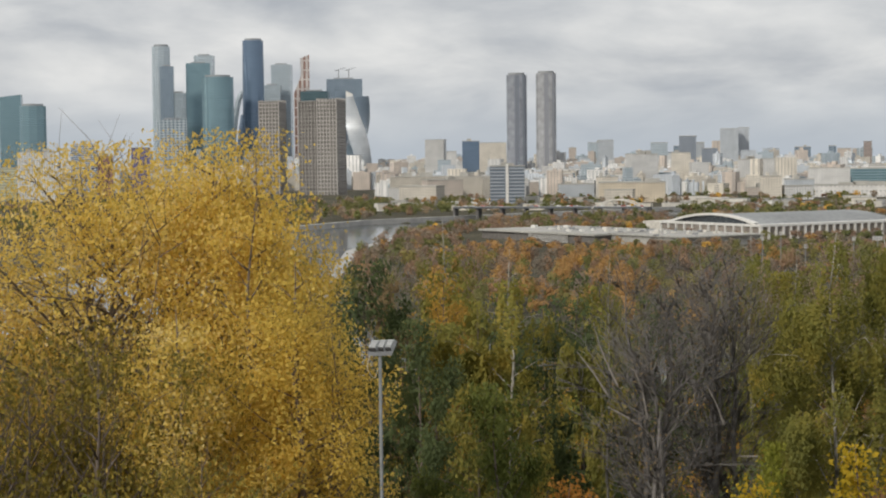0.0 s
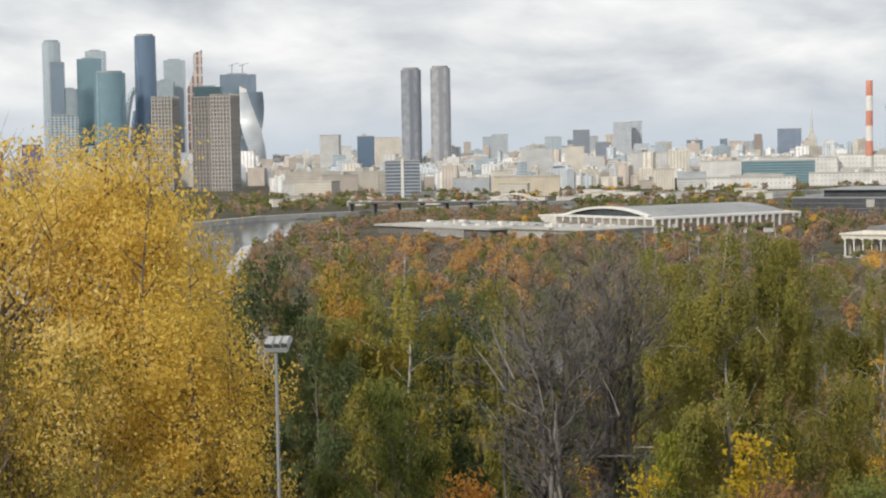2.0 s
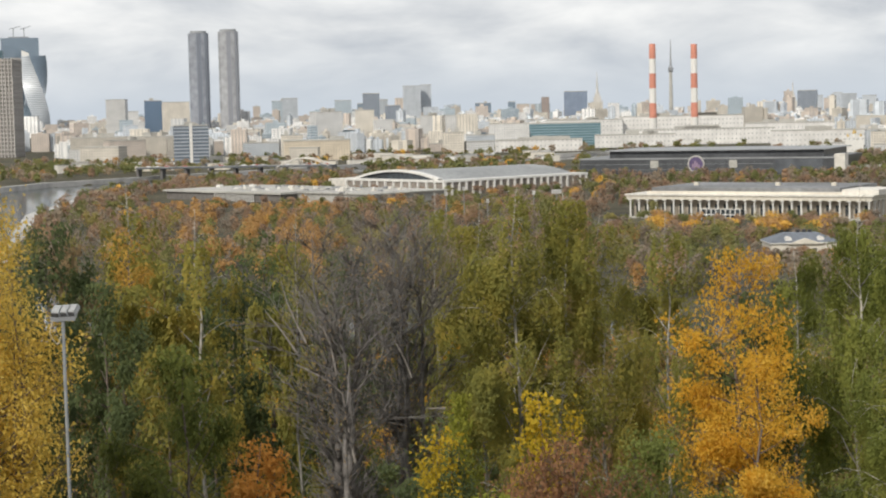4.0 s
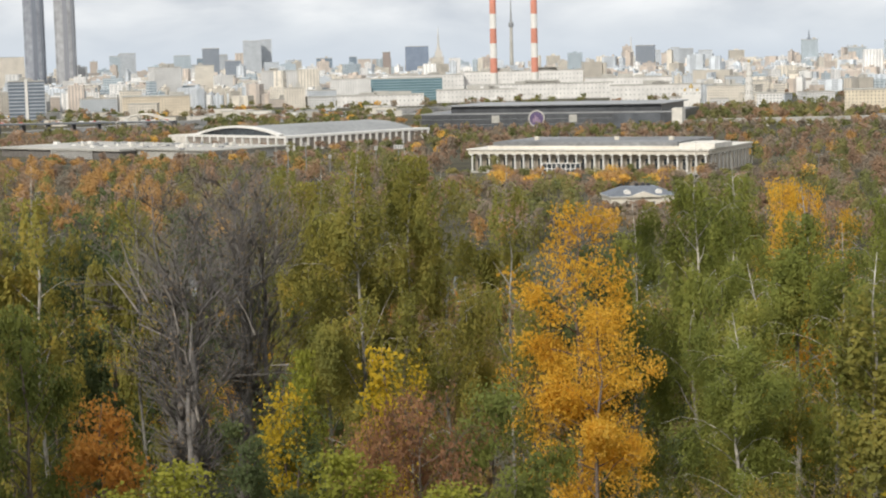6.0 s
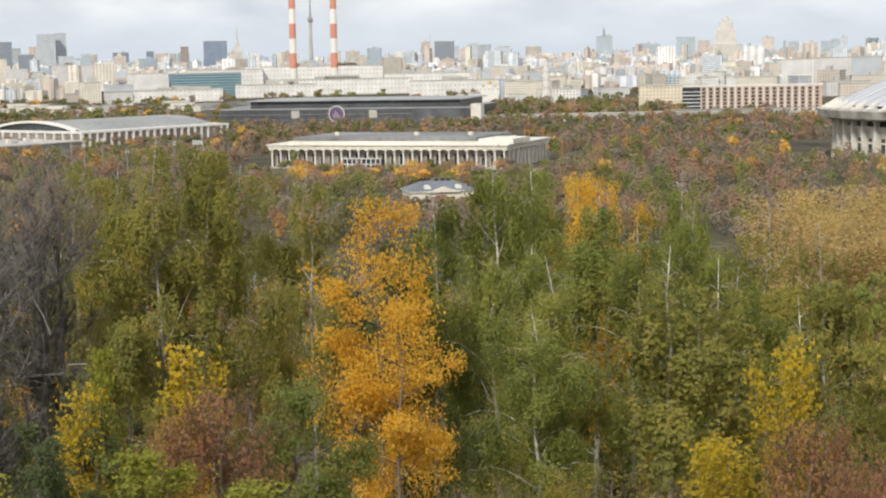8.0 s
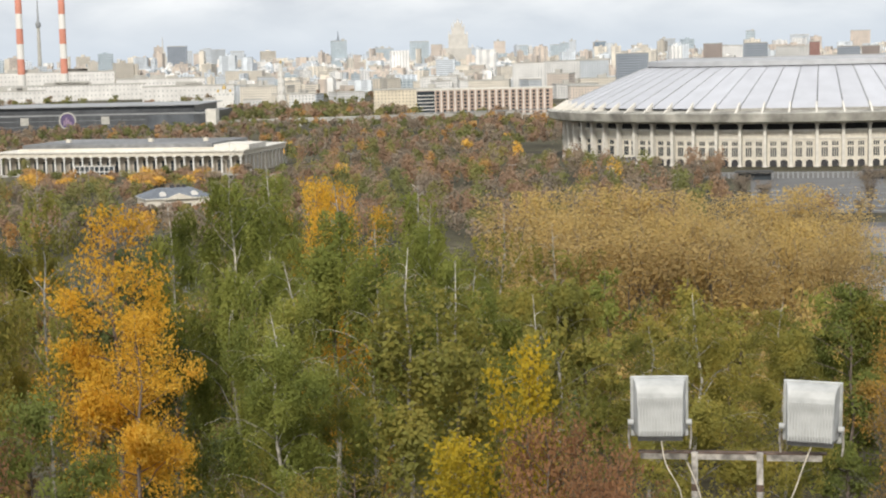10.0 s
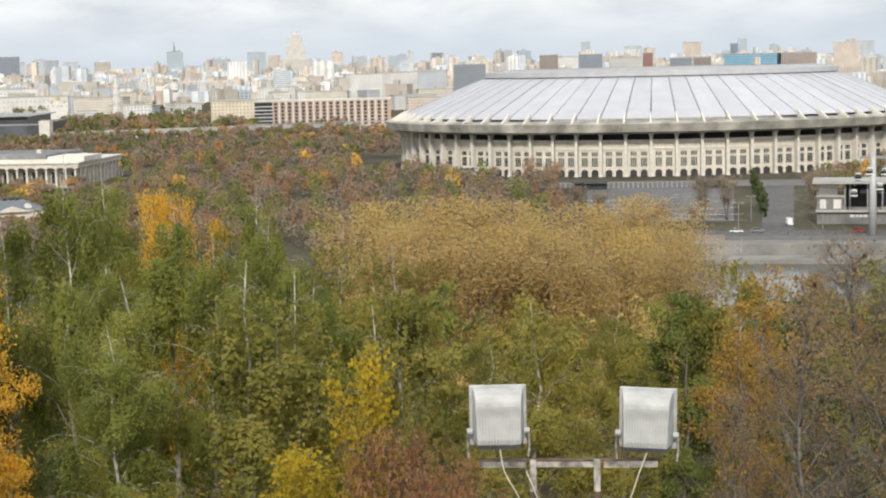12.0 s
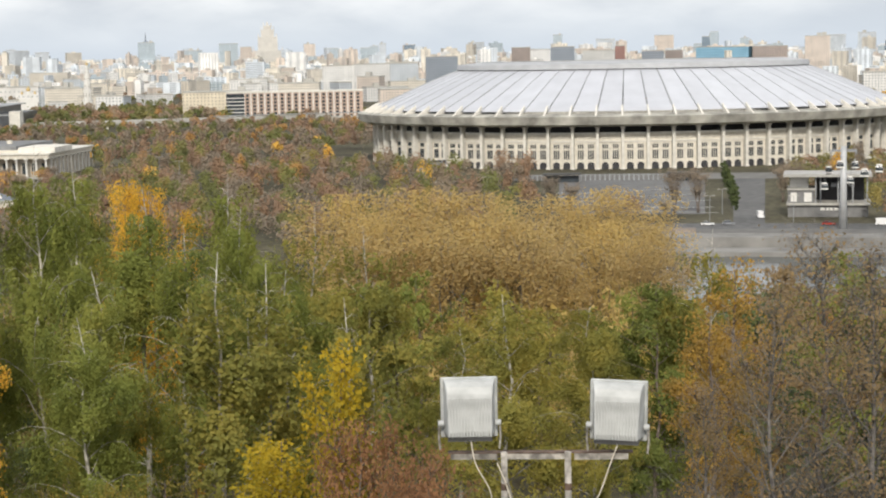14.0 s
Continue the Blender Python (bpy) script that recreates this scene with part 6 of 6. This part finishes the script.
def pylon_and_cars():
    base = at(51.55, 588)
    p = thing("cable_car_pylon", base, "tall grey tubular cable-car pylon with crossarm", "pylon", turn=51.5)
    bm = bmesh.new()
    prism(bm, [ring(r, r, z, 14) for r, z in ((1.35, 0), (1.1, 14), (0.95, 27.0))])
    part("mast", bm, shader("pale_grey_steel", (0.48, 0.49, 0.50), 0.5, 0.2, grain=0.5, vary=0.12), p, smooth=True)
    bm = bmesh.new()
    box(bm, -4.2, 4.2, -0.4, 0.4, 25.2, 26.0)
    part("crossarm", bm, METAL, p)
    for x in (-4.0, 4.0):
        bm = bmesh.new()
        box(bm, x - 0.25, x + 0.25, -3.6, 3.6, 24.6, 25.2)
        part("roller_beam", bm, METAL, p)
    # gondolas on two ropes between the station, the pylon and the hill
    side = Vector((math.cos(radians(51.5)), -math.sin(radians(51.5)), 0))
    for s in (-4.0, 4.0):
        a, b, c = at(51.0, 634, 10.5) + side * (s + 3), base + side * s + Vector((0, 0, 24.9)), at(64, 230, 44) + side * s
        line = [a, b, b.lerp(c, 0.33) - Vector((0, 0, 4)), b.lerp(c, 0.66) - Vector((0, 0, 4)), c]
        bm = bmesh.new()
        tube(bm, line, [0.05] * 5, 5)
        rope = solid("cable_car_rope", bm, METAL, "thin steel cable-car rope", "cable", "cable-car ropes")
        for t in ((0.25, 0.75) if s < 0 else (0.45, 0.9)):
            gondola(a.lerp(b, t))
        for t in ((0.06, 0.2) if s < 0 else (0.13,)):
            gondola(b.lerp(line[2], t * 3))


def gondola(q):
    ob = thing("gondola", q - Vector((0, 0, 4.2)), "small dark glass cable-car gondola with white roof", "gondola", "gondolas", turn=51)
    bm = bmesh.new()
    prism(bm, [rect(k * 1.1, k * 1.2, z) for k, z in ((0.75, 0), (1.0, 0.6), (1.0, 1.6), (0.8, 2.3))])
    body = part("cabin", bm, GLASS, ob)
    bm = bmesh.new()
    prism(bm, [rect(0.95, 1.05, 2.3), rect(0.7, 0.8, 2.6)])
    part("roof", bm, WHITE, body)
    bm = bmesh.new()
    box(bm, -1.14, 1.14, -1.24, 1.24, 0.3, 0.75)
    part("skirt", bm, WHITE, body)
    bm = bmesh.new()
    tube(bm, [(0, 0, 2.5), (0.3, 0, 3.4), (0, 0, 4.2)], [0.07] * 3, 5)
    part("hanger", bm, METAL, ob)


station()
pylon_and_cars()


# ---- vehicles, lamps, bridge ----
def car(b, r, paint, label, van=False, turn=0.0):
    ob = thing("van" if van else "car", at(b, r, 0.07), label, "vehicle", "parked vehicles", turn=b + turn)
    L, W, Hh = (5.4, 2.0, 2.4) if van else (4.4, 1.8, 1.45)
    bm = bmesh.new()
    side = [(-L / 2, 0.3), (L / 2, 0.3), (L / 2, 0.75), (L * 0.32, 0.9), (-L * 0.46, 0.95), (-L / 2, 0.7)]
    prism(bm, [[(x, y, z) for x, z in side] for y in (-W / 2, W / 2)])
    body = part("body", bm, paint, ob)
    bm = bmesh.new()
    top = [(L * 0.26, 0.88), (L * 0.08 if not van else L * 0.3, Hh), (-L * 0.3 if not van else -L * 0.48, Hh), (-L * 0.45, 0.92)]
    prism(bm, [[(x, y, z) for x, z in top] for y in (-W * 0.44, W * 0.44)])
    cabin = part("cabin", bm, paint if van else GLASS, ob)
    bm = bmesh.new()
    box(bm, -L * 0.26, L * 0.05, -W * 0.4, W * 0.4, Hh - 0.02, Hh + 0.04)
    part("roof", bm, paint, cabin)
    for x in (-L * 0.31, L * 0.31):
        for y in (-W / 2, W / 2):
            bm = bmesh.new()
            prism(bm, [[(x + 0.33 * math.cos(a), y + q, 0.33 + 0.33 * math.sin(a)) for a in [2 * math.pi * k / 12 for k in range(12)]] for q in (-0.1, 0.1)])
            wheel = part("wheel", bm, shader("tyre_rubber", (0.03, 0.03, 0.03), 0.9), ob)
            bm = bmesh.new()
            prism(bm, [[(x + 0.18 * math.cos(a), y + q, 0.33 + 0.18 * math.sin(a)) for a in [2 * math.pi * k / 10 for k in range(10)]] for q in (-0.12, 0.12)])
            part("rim", bm, METAL, wheel)


WPAINT = shader("white_car_paint", (0.75, 0.75, 0.75), 0.25, grain=2, vary=0.03)
GPAINT = shader("grey_car_paint", (0.25, 0.26, 0.28), 0.25, grain=2, vary=0.03)
RPAINT = shader("red_car_paint", (0.42, 0.06, 0.04), 0.25, grain=2, vary=0.03)
car(47.28, 598, WPAINT, "white saloon car parked on the embankment road")
car(47.95, 600, GPAINT, "grey hatchback car parked on the embankment road")
car(48.95, 625, WPAINT, "white delivery van standing on the avenue", True, 80)
car(52.8, 600, WPAINT, "white van parked by the station", True)
car(51.1, 599, RPAINT, "red car on the embankment road")
car(53.6, 598, GPAINT, "grey car on the embankment road")


def lamp_post(b, r, top, heads=2, label="tall grey park lamp post with twin heads"):
    ob = thing("street_lamp", at(b, r), label, "street lamp", "park lamp posts", turn=b)
    bm = bmesh.new()
    prism(bm, [ring(q, q, z, 8) for q, z in ((0.16, 0), (0.11, top * 0.6), (0.08, top))])
    part("pole", bm, METAL, ob)
    for k in range(heads):
        x = -1.0 if k == 0 else 1.0
        bm = bmesh.new()
        tube(bm, [(0, 0, top - 0.3), (x * 0.6, 0, top), (x, 0, top)], [0.05] * 3, 5)
        arm = part("arm", bm, METAL, ob)
        bm = bmesh.new()
        prism(bm, [rect(0.45, 0.18, top - 0.12, 0, x * 1.4, 0), rect(0.38, 0.14, top + 0.1, 0, x * 1.4, 0)])
        part("head", bm, CONCRETE, arm)


for b, r, top in ((30.23, 760, 15.4), (32.62, 770, 12.8), (34.85, 770, 10.5), (47.35, 612, 9), (47.75, 640, 9), (26.6, 860, 11), (21.2, 800, 12), (40.2, 700, 10), (43.0, 640, 9), (50.0, 610, 9), (29.6, 880, 11)):
    lamp_post(b, r, top)


def field_mast(b, r, top, w):
    ob = thing("floodlight_mast", at(b, r), "tall sports-field floodlight mast with lamp rack", "floodlight", "field masts", turn=b)
    bm = bmesh.new()
    prism(bm, [ring(q, q, z, 8) for q, z in ((0.3, 0), (0.16, top))])
    part("pole", bm, METAL, ob)
    bm = bmesh.new()
    box(bm, -w / 2, w / 2, -0.1, 0.1, top - 2.2, top)
    rack = part("rack", bm, METAL, ob)
    for i in range(4):
        for j in range(2):
            bm = bmesh.new()
            x = -w / 2 + w * (i + 0.5) / 4
            box(bm, x - 0.35, x + 0.35, -0.5, -0.1, top - 2.0 + j, top - 1.3 + j)
            part("lamp", bm, WHITE, rack)


for b, r, top, w in ((13.13, 900, 21, 1.2), (12.55, 890, 19, 1.2), (16.13, 900, 18.5, 5.0), (15.4, 905, 18, 1.4), (13.9, 890, 15, 1.2)):
    field_mast(b, r, top, w)


def road_bridge():
    p, turn, w = frame_between(at(2.6, 1760), at(8.9, 1700))
    ob = thing("road_bridge", p, "long dark road bridge with a pale arch span", "bridge", turn=turn)
    hall_box(ob, 0, w, 0, 16, 8.6, 10.0, shader("dark_bridge_steel", (0.10, 0.11, 0.12), 0.6, grain=0.3, vary=0.2), "deck")
    hall_box(ob, 0, w, -0.3, 0.1, 10.0, 10.8, METAL, "parapet")
    for k in range(9):
        bm = bmesh.new()
        box(bm, w * k / 8 - 1.2, w * k / 8 + 1.2, 3, 13, -5, 8.6)
        part("pier", bm, shader("dark_pier", (0.16, 0.155, 0.15), 0.9, grain=0.4, vary=0.2), ob)
    a0, a1 = w * 0.72, w * 0.98
    for y in (0.5, 15.5):
        bm = bmesh.new()
        tube(bm, [(a0 + (a1 - a0) * k / 12, y, 9.0 + 8.0 * math.sin(math.pi * k / 12)) for k in range(13)], [0.7] * 13, 6)
        arch = part("arch", bm, PALE, ob, "pale steel arch")
        for k in range(1, 12):
            bm = bmesh.new()
            x = a0 + (a1 - a0) * k / 12
            tube(bm, [(x, y, 9.4), (x, y, 9.0 + 8.0 * math.sin(math.pi * k / 12))], [0.18] * 2, 5)
            part("hanger", bm, PALE, arch)
    rr = random.Random(3)
    for k in range(26):
        bm = bmesh.new()
        x = rr.uniform(4, w - 6)
        y = rr.choice((3, 6, 10, 13))
        prism(bm, [rect(2.2, 0.9, 10.02, 0, x, y), rect(2.2, 0.9, 10.9, 0, x, y), rect(1.2, 0.8, 11.5, 0, x, y)])
        solid("car", bm, rr.choice((WPAINT, GPAINT, RPAINT, WPAINT)), "small car in traffic on the bridge", "vehicle", "bridge traffic", place=p, turn=turn)


def viaduct():
    p, turn, w = frame_between(at(25.2, 1500), at(36.2, 1560))
    ob = thing("viaduct", p, "long low white elevated railway viaduct", "viaduct", turn=turn)
    hall_box(ob, 0, w, 0, 10, 3.6, 5.2, CONCRETE, "deck")
    hall_box(ob, 0, w * 0.9, 1, 9, 5.4, 7.0, CONCRETE, "gallery", "pale glazed gallery")
    hall_box(ob, w * 0.55, w, 0.8, 9.2, 7.6, 8.2, ROOFGREY, "roof")
    bm = bmesh.new()
    box(bm, -0.8, 0.8, 1, 9, 0, 3.6)
    pier = mesh_of("pier", bm, PALE)
    for k in range(26):
        part("pier", pier, None, ob, m=Matrix.Translation((w * (k + 0.5) / 26, 0, 0)))


road_bridge()
viaduct()

# sheds and white works roofs at the far side of the river
rr = random.Random(31)
for k in range(46):
    b = rr.uniform(0.3, 16)
    r = rr.uniform(1950, 2250)
    w = rr.uniform(12, 40)
    ob = thing("shed", at(b, r), rr.choice(("low white works shed with flat roof", "low grey works shed with flat roof", "low cream depot building with flat roof")), "building", "works sheds", turn=b + rr.uniform(-20, 20))
    h = rr.uniform(4, 9)
    hall_box(ob, -w / 2, w / 2, 0, rr.uniform(8, 20), 0, h, rr.choice((WHITE, PALE, CONCRETE, CREAM)))
    hall_box(ob, -w / 2 - 0.4, w / 2 + 0.4, -0.4, 8, h, h + 0.5, rr.choice((ROOFGREY, CONCRETE, WHITE)), "roof")

# white slipway and moored craft by the near bank
bm = bmesh.new()
prism(bm, [rect(9, 3, z, 0.4) for z in (-4.6, 1.0)])
solid("landing_stage", bm, CONCRETE, "pale concrete landing stage by the river", "pier", place=at(1.0, 1330))

# ---- floodlights on the slope ----
SHEET = shader("stained_white_sheet_metal", (0.45, 0.46, 0.455), 0.6, 0.1, grain=7, vary=0.16, bump=0.08, coarse=1.2)
PEEL = shader("peeling_white_paint", (0.31, 0.29, 0.26), 0.7, grain=14, vary=0.5, coarse=1.5)
RUSTY = shader("rusty_iron", (0.13, 0.09, 0.07), 0.85, grain=12, vary=0.5, bump=0.3)
CABLE = shader("white_cable", (0.66, 0.60, 0.50), 0.6, grain=10, vary=0.1)


def floodlight(m, parent_name="floodlight", label="weathered white sheet-metal floodlight with ribbed back", ribs=15, bracket=True, cable=True):
    """Seen from behind: a front frame, a bulging back with cooling ribs, side trunnions."""
    ob = new(parent_name)
    ob.matrix_basis = m
    tagged(ob, label, "floodlight", "floodlights")
    w = 0.235
    prof = [(0.02, 0.57), (-0.06, 0.565), (-0.115, 0.53), (-0.15, 0.47), (-0.17, 0.40), (-0.215, 0.12), (-0.20, 0.07), (0.02, 0.05)]
    bm = bmesh.new()
    prism(bm, [[(x * (1 - 0.16 * min(1.0, -y / 0.2)) if y < 0 else x, y, z) for y, z in prof] for x in (-w, w)])
    bmesh.ops.bevel(bm, geom=bm.edges[:], offset=0.006, segments=1, affect="EDGES")
    part("housing", bm, SHEET, ob)
    bm = bmesh.new()
    box(bm, -0.26, 0.26, 0.02, 0.06, 0.0, 0.585)
    bmesh.ops.bevel(bm, geom=bm.edges[:], offset=0.008, segments=1, affect="EDGES")
    fr = part("front_frame", bm, SHEET, ob)
    bm = bmesh.new()
    box(bm, -0.22, 0.22, 0.06, 0.066, 0.04, 0.54)
    part("glass", bm, GLASS, fr)
    bm = bmesh.new()
    box(bm, -0.2, 0.2, -0.19, 0.02, 0.02, 0.07)
    part("gear_tray", bm, shader("dark_grey_metal", (0.10, 0.10, 0.10), 0.6, 0.3), ob, "dark underside tray")
    bm = bmesh.new()
    v = [bm.verts.new((x, y, z)) for z, y0, y1 in ((0.075, -0.2, -0.236), (0.43, -0.145, -0.176)) for x, y in ((-0.0085, y0), (0.0085, y0), (0.0055, y1), (-0.0055, y1))]
    for f in ((3, 2, 1, 0), (4, 5, 6, 7), (0, 1, 5, 4), (1, 2, 6, 5), (2, 3, 7, 6), (3, 0, 4, 7)):
        bm.faces.new([v[i] for i in f])
    rib = mesh_of("rib", bm, SHEET)
    for k in range(ribs):
        part("rib", rib, None, ob, m=Matrix.Translation((-0.185 + 0.37 * k / (ribs - 1), 0, 0)))
    for s in (-1, 1):
        bm = bmesh.new()
        prism(bm, [[(s * x, -0.05 + 0.03 * math.cos(a), 0.16 + 0.03 * math.sin(a)) for a in [2 * math.pi * k / 12 for k in range(12)]] for x in (0.235, 0.285)])
        part("trunnion", bm, SHEET, ob)
        if bracket:
            bm = bmesh.new()
            tube(bm, [(s * 0.275, -0.05, 0.17), (s * 0.28, -0.05, 0.02), (s * 0.27, -0.04, -0.10)], [0.011] * 3, 6)
            part("bracket", bm, PEEL, ob)
    return ob


def cable_run(pts, label="white power cable hanging from a floodlight"):
    bm = bmesh.new()
    fine = []
    for i in range(len(pts) - 1):
        p0, p1, p2, p3 = (Vector(pts[max(0, min(len(pts) - 1, i + k))]) for k in (-1, 0, 1, 2))
        for s in range(5):
            t = s / 5
            fine.append(0.5 * (2 * p1 + (p2 - p0) * t + (2 * p0 - 5 * p1 + 4 * p2 - p3) * t * t + (3 * p1 - p0 - 3 * p2 + p3) * t ** 3))
    fine.append(Vector(pts[-1]))
    tube(bm, fine, [0.006] * len(fine), 6)
    return bm


RIG = at(41.8, 15.0)
rig = thing("floodlight_rig", (RIG.x, RIG.y, 0), "steel bar on two peeling white posts on the slope", "lamp rig", turn=41.8)
ZB = 56.555
bm = bmesh.new()
box(bm, -0.80, 0.78, -0.04, 0.05, ZB + 0.012, ZB + 0.022)
part("top_flange", bm, RUSTY, rig, "rusty dark flange")
bm = bmesh.new()
box(bm, -0.78, -0.38, -0.035, -0.025, ZB - 0.04, ZB + 0.012)
box(bm, -0.31, 0.20, -0.035, -0.025, ZB - 0.04, ZB + 0.012)
box(bm, 0.28, 0.74, -0.035, -0.025, ZB - 0.045, ZB + 0.012)
part("bar", bm, PEEL, rig, "peeling painted angle-iron bar")
for x in (-0.32, 0.225):
    bm = bmesh.new()
    tube(bm, [(x, -0.06, 49.5), (x, -0.06, 53.0), (x, -0.06, ZB + 0.03)], [0.029] * 3, 12)
    part("post", bm, PEEL, rig, smooth=True)
    bm = bmesh.new()
    tube(bm, [(x, -0.06, ZB - 0.30), (x, -0.06, ZB - 0.24)], [0.031] * 2, 12)
    part("rust_collar", bm, RUSTY, rig)
base_m = rig.matrix_basis
floodlight(base_m @ pose(-0.615, 0.0, 56.70, 4, 0, 4) @ Matrix.Diagonal((0.94, 0.94, 0.90, 1)))
floodlight(base_m @ pose(0.655, 0.0, 56.665, 4, 1.5, -8) @ Matrix.Diagonal((0.94, 0.94, 0.90, 1)), label="stained grey-white floodlight with ribbed back on a steel bar")
for pts in ([(-0.60, -0.16, 56.74), (-0.56, -0.2, 56.52), (-0.45, -0.16, 56.30), (-0.40, -0.12, 56.12), (-0.24, -0.1, 55.98), (-0.2, -0.1, 55.6)],
            [(-0.38, -0.1, 56.50), (-0.32, -0.12, 56.36), (-0.27, -0.1, 56.2), (-0.2, -0.1, 55.9), (-0.18, -0.1, 55.5)],
            [(0.66, -0.16, 56.71), (0.58, -0.16, 56.50), (0.48, -0.14, 56.22), (0.36, -0.1, 56.06), (0.24, -0.1, 55.95)]):
    tagged(part("cable", cable_run(pts), CABLE, rig), "white power cable")

LAMP = at(0.18, 35.0)
lamp = thing("lamp_post", (LAMP.x, LAMP.y, 44.5), "slender grey steel pole with floodlights on top", "lamp post", turn=0)
bm = bmesh.new()
tube(bm, [(0, 0, 0), (0, 0, 5), (0, 0, 11.62)], [0.043, 0.04, 0.036], 12)
part("pole", bm, shader("grey_painted_pole", (0.19, 0.20, 0.20), 0.5, 0.2, grain=5, vary=0.15), lamp, smooth=True)
bm = bmesh.new()
box(bm, -0.24, 0.24, -0.05, 0.05, 11.58, 11.66)
part("crossbar", bm, METAL, lamp)
bm = cable_run([(-0.2, -0.1, 11.6), (-0.25, -0.12, 11.35), (-0.12, -0.1, 11.15), (-0.05, -0.06, 11.3)])
part("cable", bm, CABLE, lamp)
for x, y in ((-0.14, 0.0), (0.01, 0.03), (0.16, 0.06)):
    m = lamp.matrix_basis @ pose(x, y, 11.64, -52, 0, -22) @ Matrix.Diagonal((0.36, 0.56, 0.56, 1))
    floodlight(m, label="small white floodlight tilted down on a pole top", ribs=7, bracket=False)

# conifer row along the avenue, bare trees of the forecourt
prototype("thuja", 61, L_DARK, BARK, 9, 1.6, "tall narrow dark green conifer beside the avenue", base=0.03, leaves=1400, size=0.5, spread=0.3, limbs=26, upright=0.9, widest=0.25, trunk=0.12, twigs=3)
for k in range(9):
    plant("thuja", 48.16 - 0.045 * k, 655 + 18 * k, 8.5 + 0.4 * (k % 3), 3.4, "conifer")
prototype("park", 62, P_BROWN, BARK, 10, 4.0, "spreading brown tree with thinning leaves on the forecourt edge", base=0.34, leaves=2000, size=0.30, spread=0.55, limbs=26, upright=1.1, widest=0.6, trunk=0.2, twigs=5, stems=2)
for b, r, top, w in ((46.2, 640, 17, 10), (46.95, 645, 17, 10), (42.9, 640, 12, 9), (42.2, 660, 13, 9), (49.7, 690, 15, 10), (50.1, 720, 14, 10), (45.9, 632, 6, 6)):
    plant("park", b, r, top, w)


# pale embankment edge along the far reach of the river
for side in (-1, 1):
    rows = []
    for i in range(6, len(RIVER)):
        d = (RIVER[min(i + 1, len(RIVER) - 1)] - RIVER[i - 1]).normalized()
        n = Vector((-d.y, d.x, 0)) * side
        p, q = RIVER[i] + n * (HALF_RIVER + 1.5), RIVER[i] + n * (HALF_RIVER + 9.0)
        rows.append([(*p.xy, -6.5), (*q.xy, -6.5), (*q.xy, 1.1), (*p.xy, 1.1)])
    bm = bmesh.new()
    prism(bm, rows)
    solid("embankment_wall", bm, EMBANK, "pale concrete river embankment wall", "wall", kind="structure")


# ---- bleached dead limbs on the bare tree ----
DEAD = shader("bleached_dead_wood", (0.25, 0.225, 0.20), 0.9, grain=5, vary=0.35, bump=0.4)
dead = thing("dead_tree", at(8.9, 73, 34), "standing dead trunk with pale bleached limbs", "tree", "trees on the slope")
for line, girth in (
    ([(7.13, 73, 53.1), (7.31, 73, 52.2), (7.63, 73, 51.2), (7.89, 73, 50.5)], 0.045),
    ([(8.11, 73, 51.4), (8.44, 73, 51.1), (8.67, 73, 50.4), (8.85, 73, 49.1)], 0.045),
    ([(7.57, 73, 49.6), (8.57, 73, 48.9), (9.03, 73, 48.3), (9.2, 73, 46.8), (9.38, 73, 45.4)], 0.065),
    ([(10.76, 73, 50.5), (11.08, 73, 49.7), (11.3, 73, 48.9)], 0.045),
    ([(11.74, 73, 47.6), (12.37, 73, 47.6)], 0.045),
    ([(6.58, 73, 51.9), (7.12, 73, 51.0), (7.57, 73, 50.1)], 0.045),
):
    pts = [at(*p) - Vector(dead.matrix_basis.translation) for p in line]
    bm = bmesh.new()
    n = len(pts)
    tube(bm, pts, [girth * (0.35 + 0.65 * k / (n - 1)) for k in range(n)], 7)
    part("limb", bm, DEAD, dead)
bm = bmesh.new()
tube(bm, [Vector((0, 0, 0)), Vector((0.3, 0, 6)), Vector((0.2, 0, 12)), Vector((0.5, 0.1, 15.5))], [0.20, 0.16, 0.10, 0.02], 9)
part("trunk", bm, SNAG_BARK, dead)
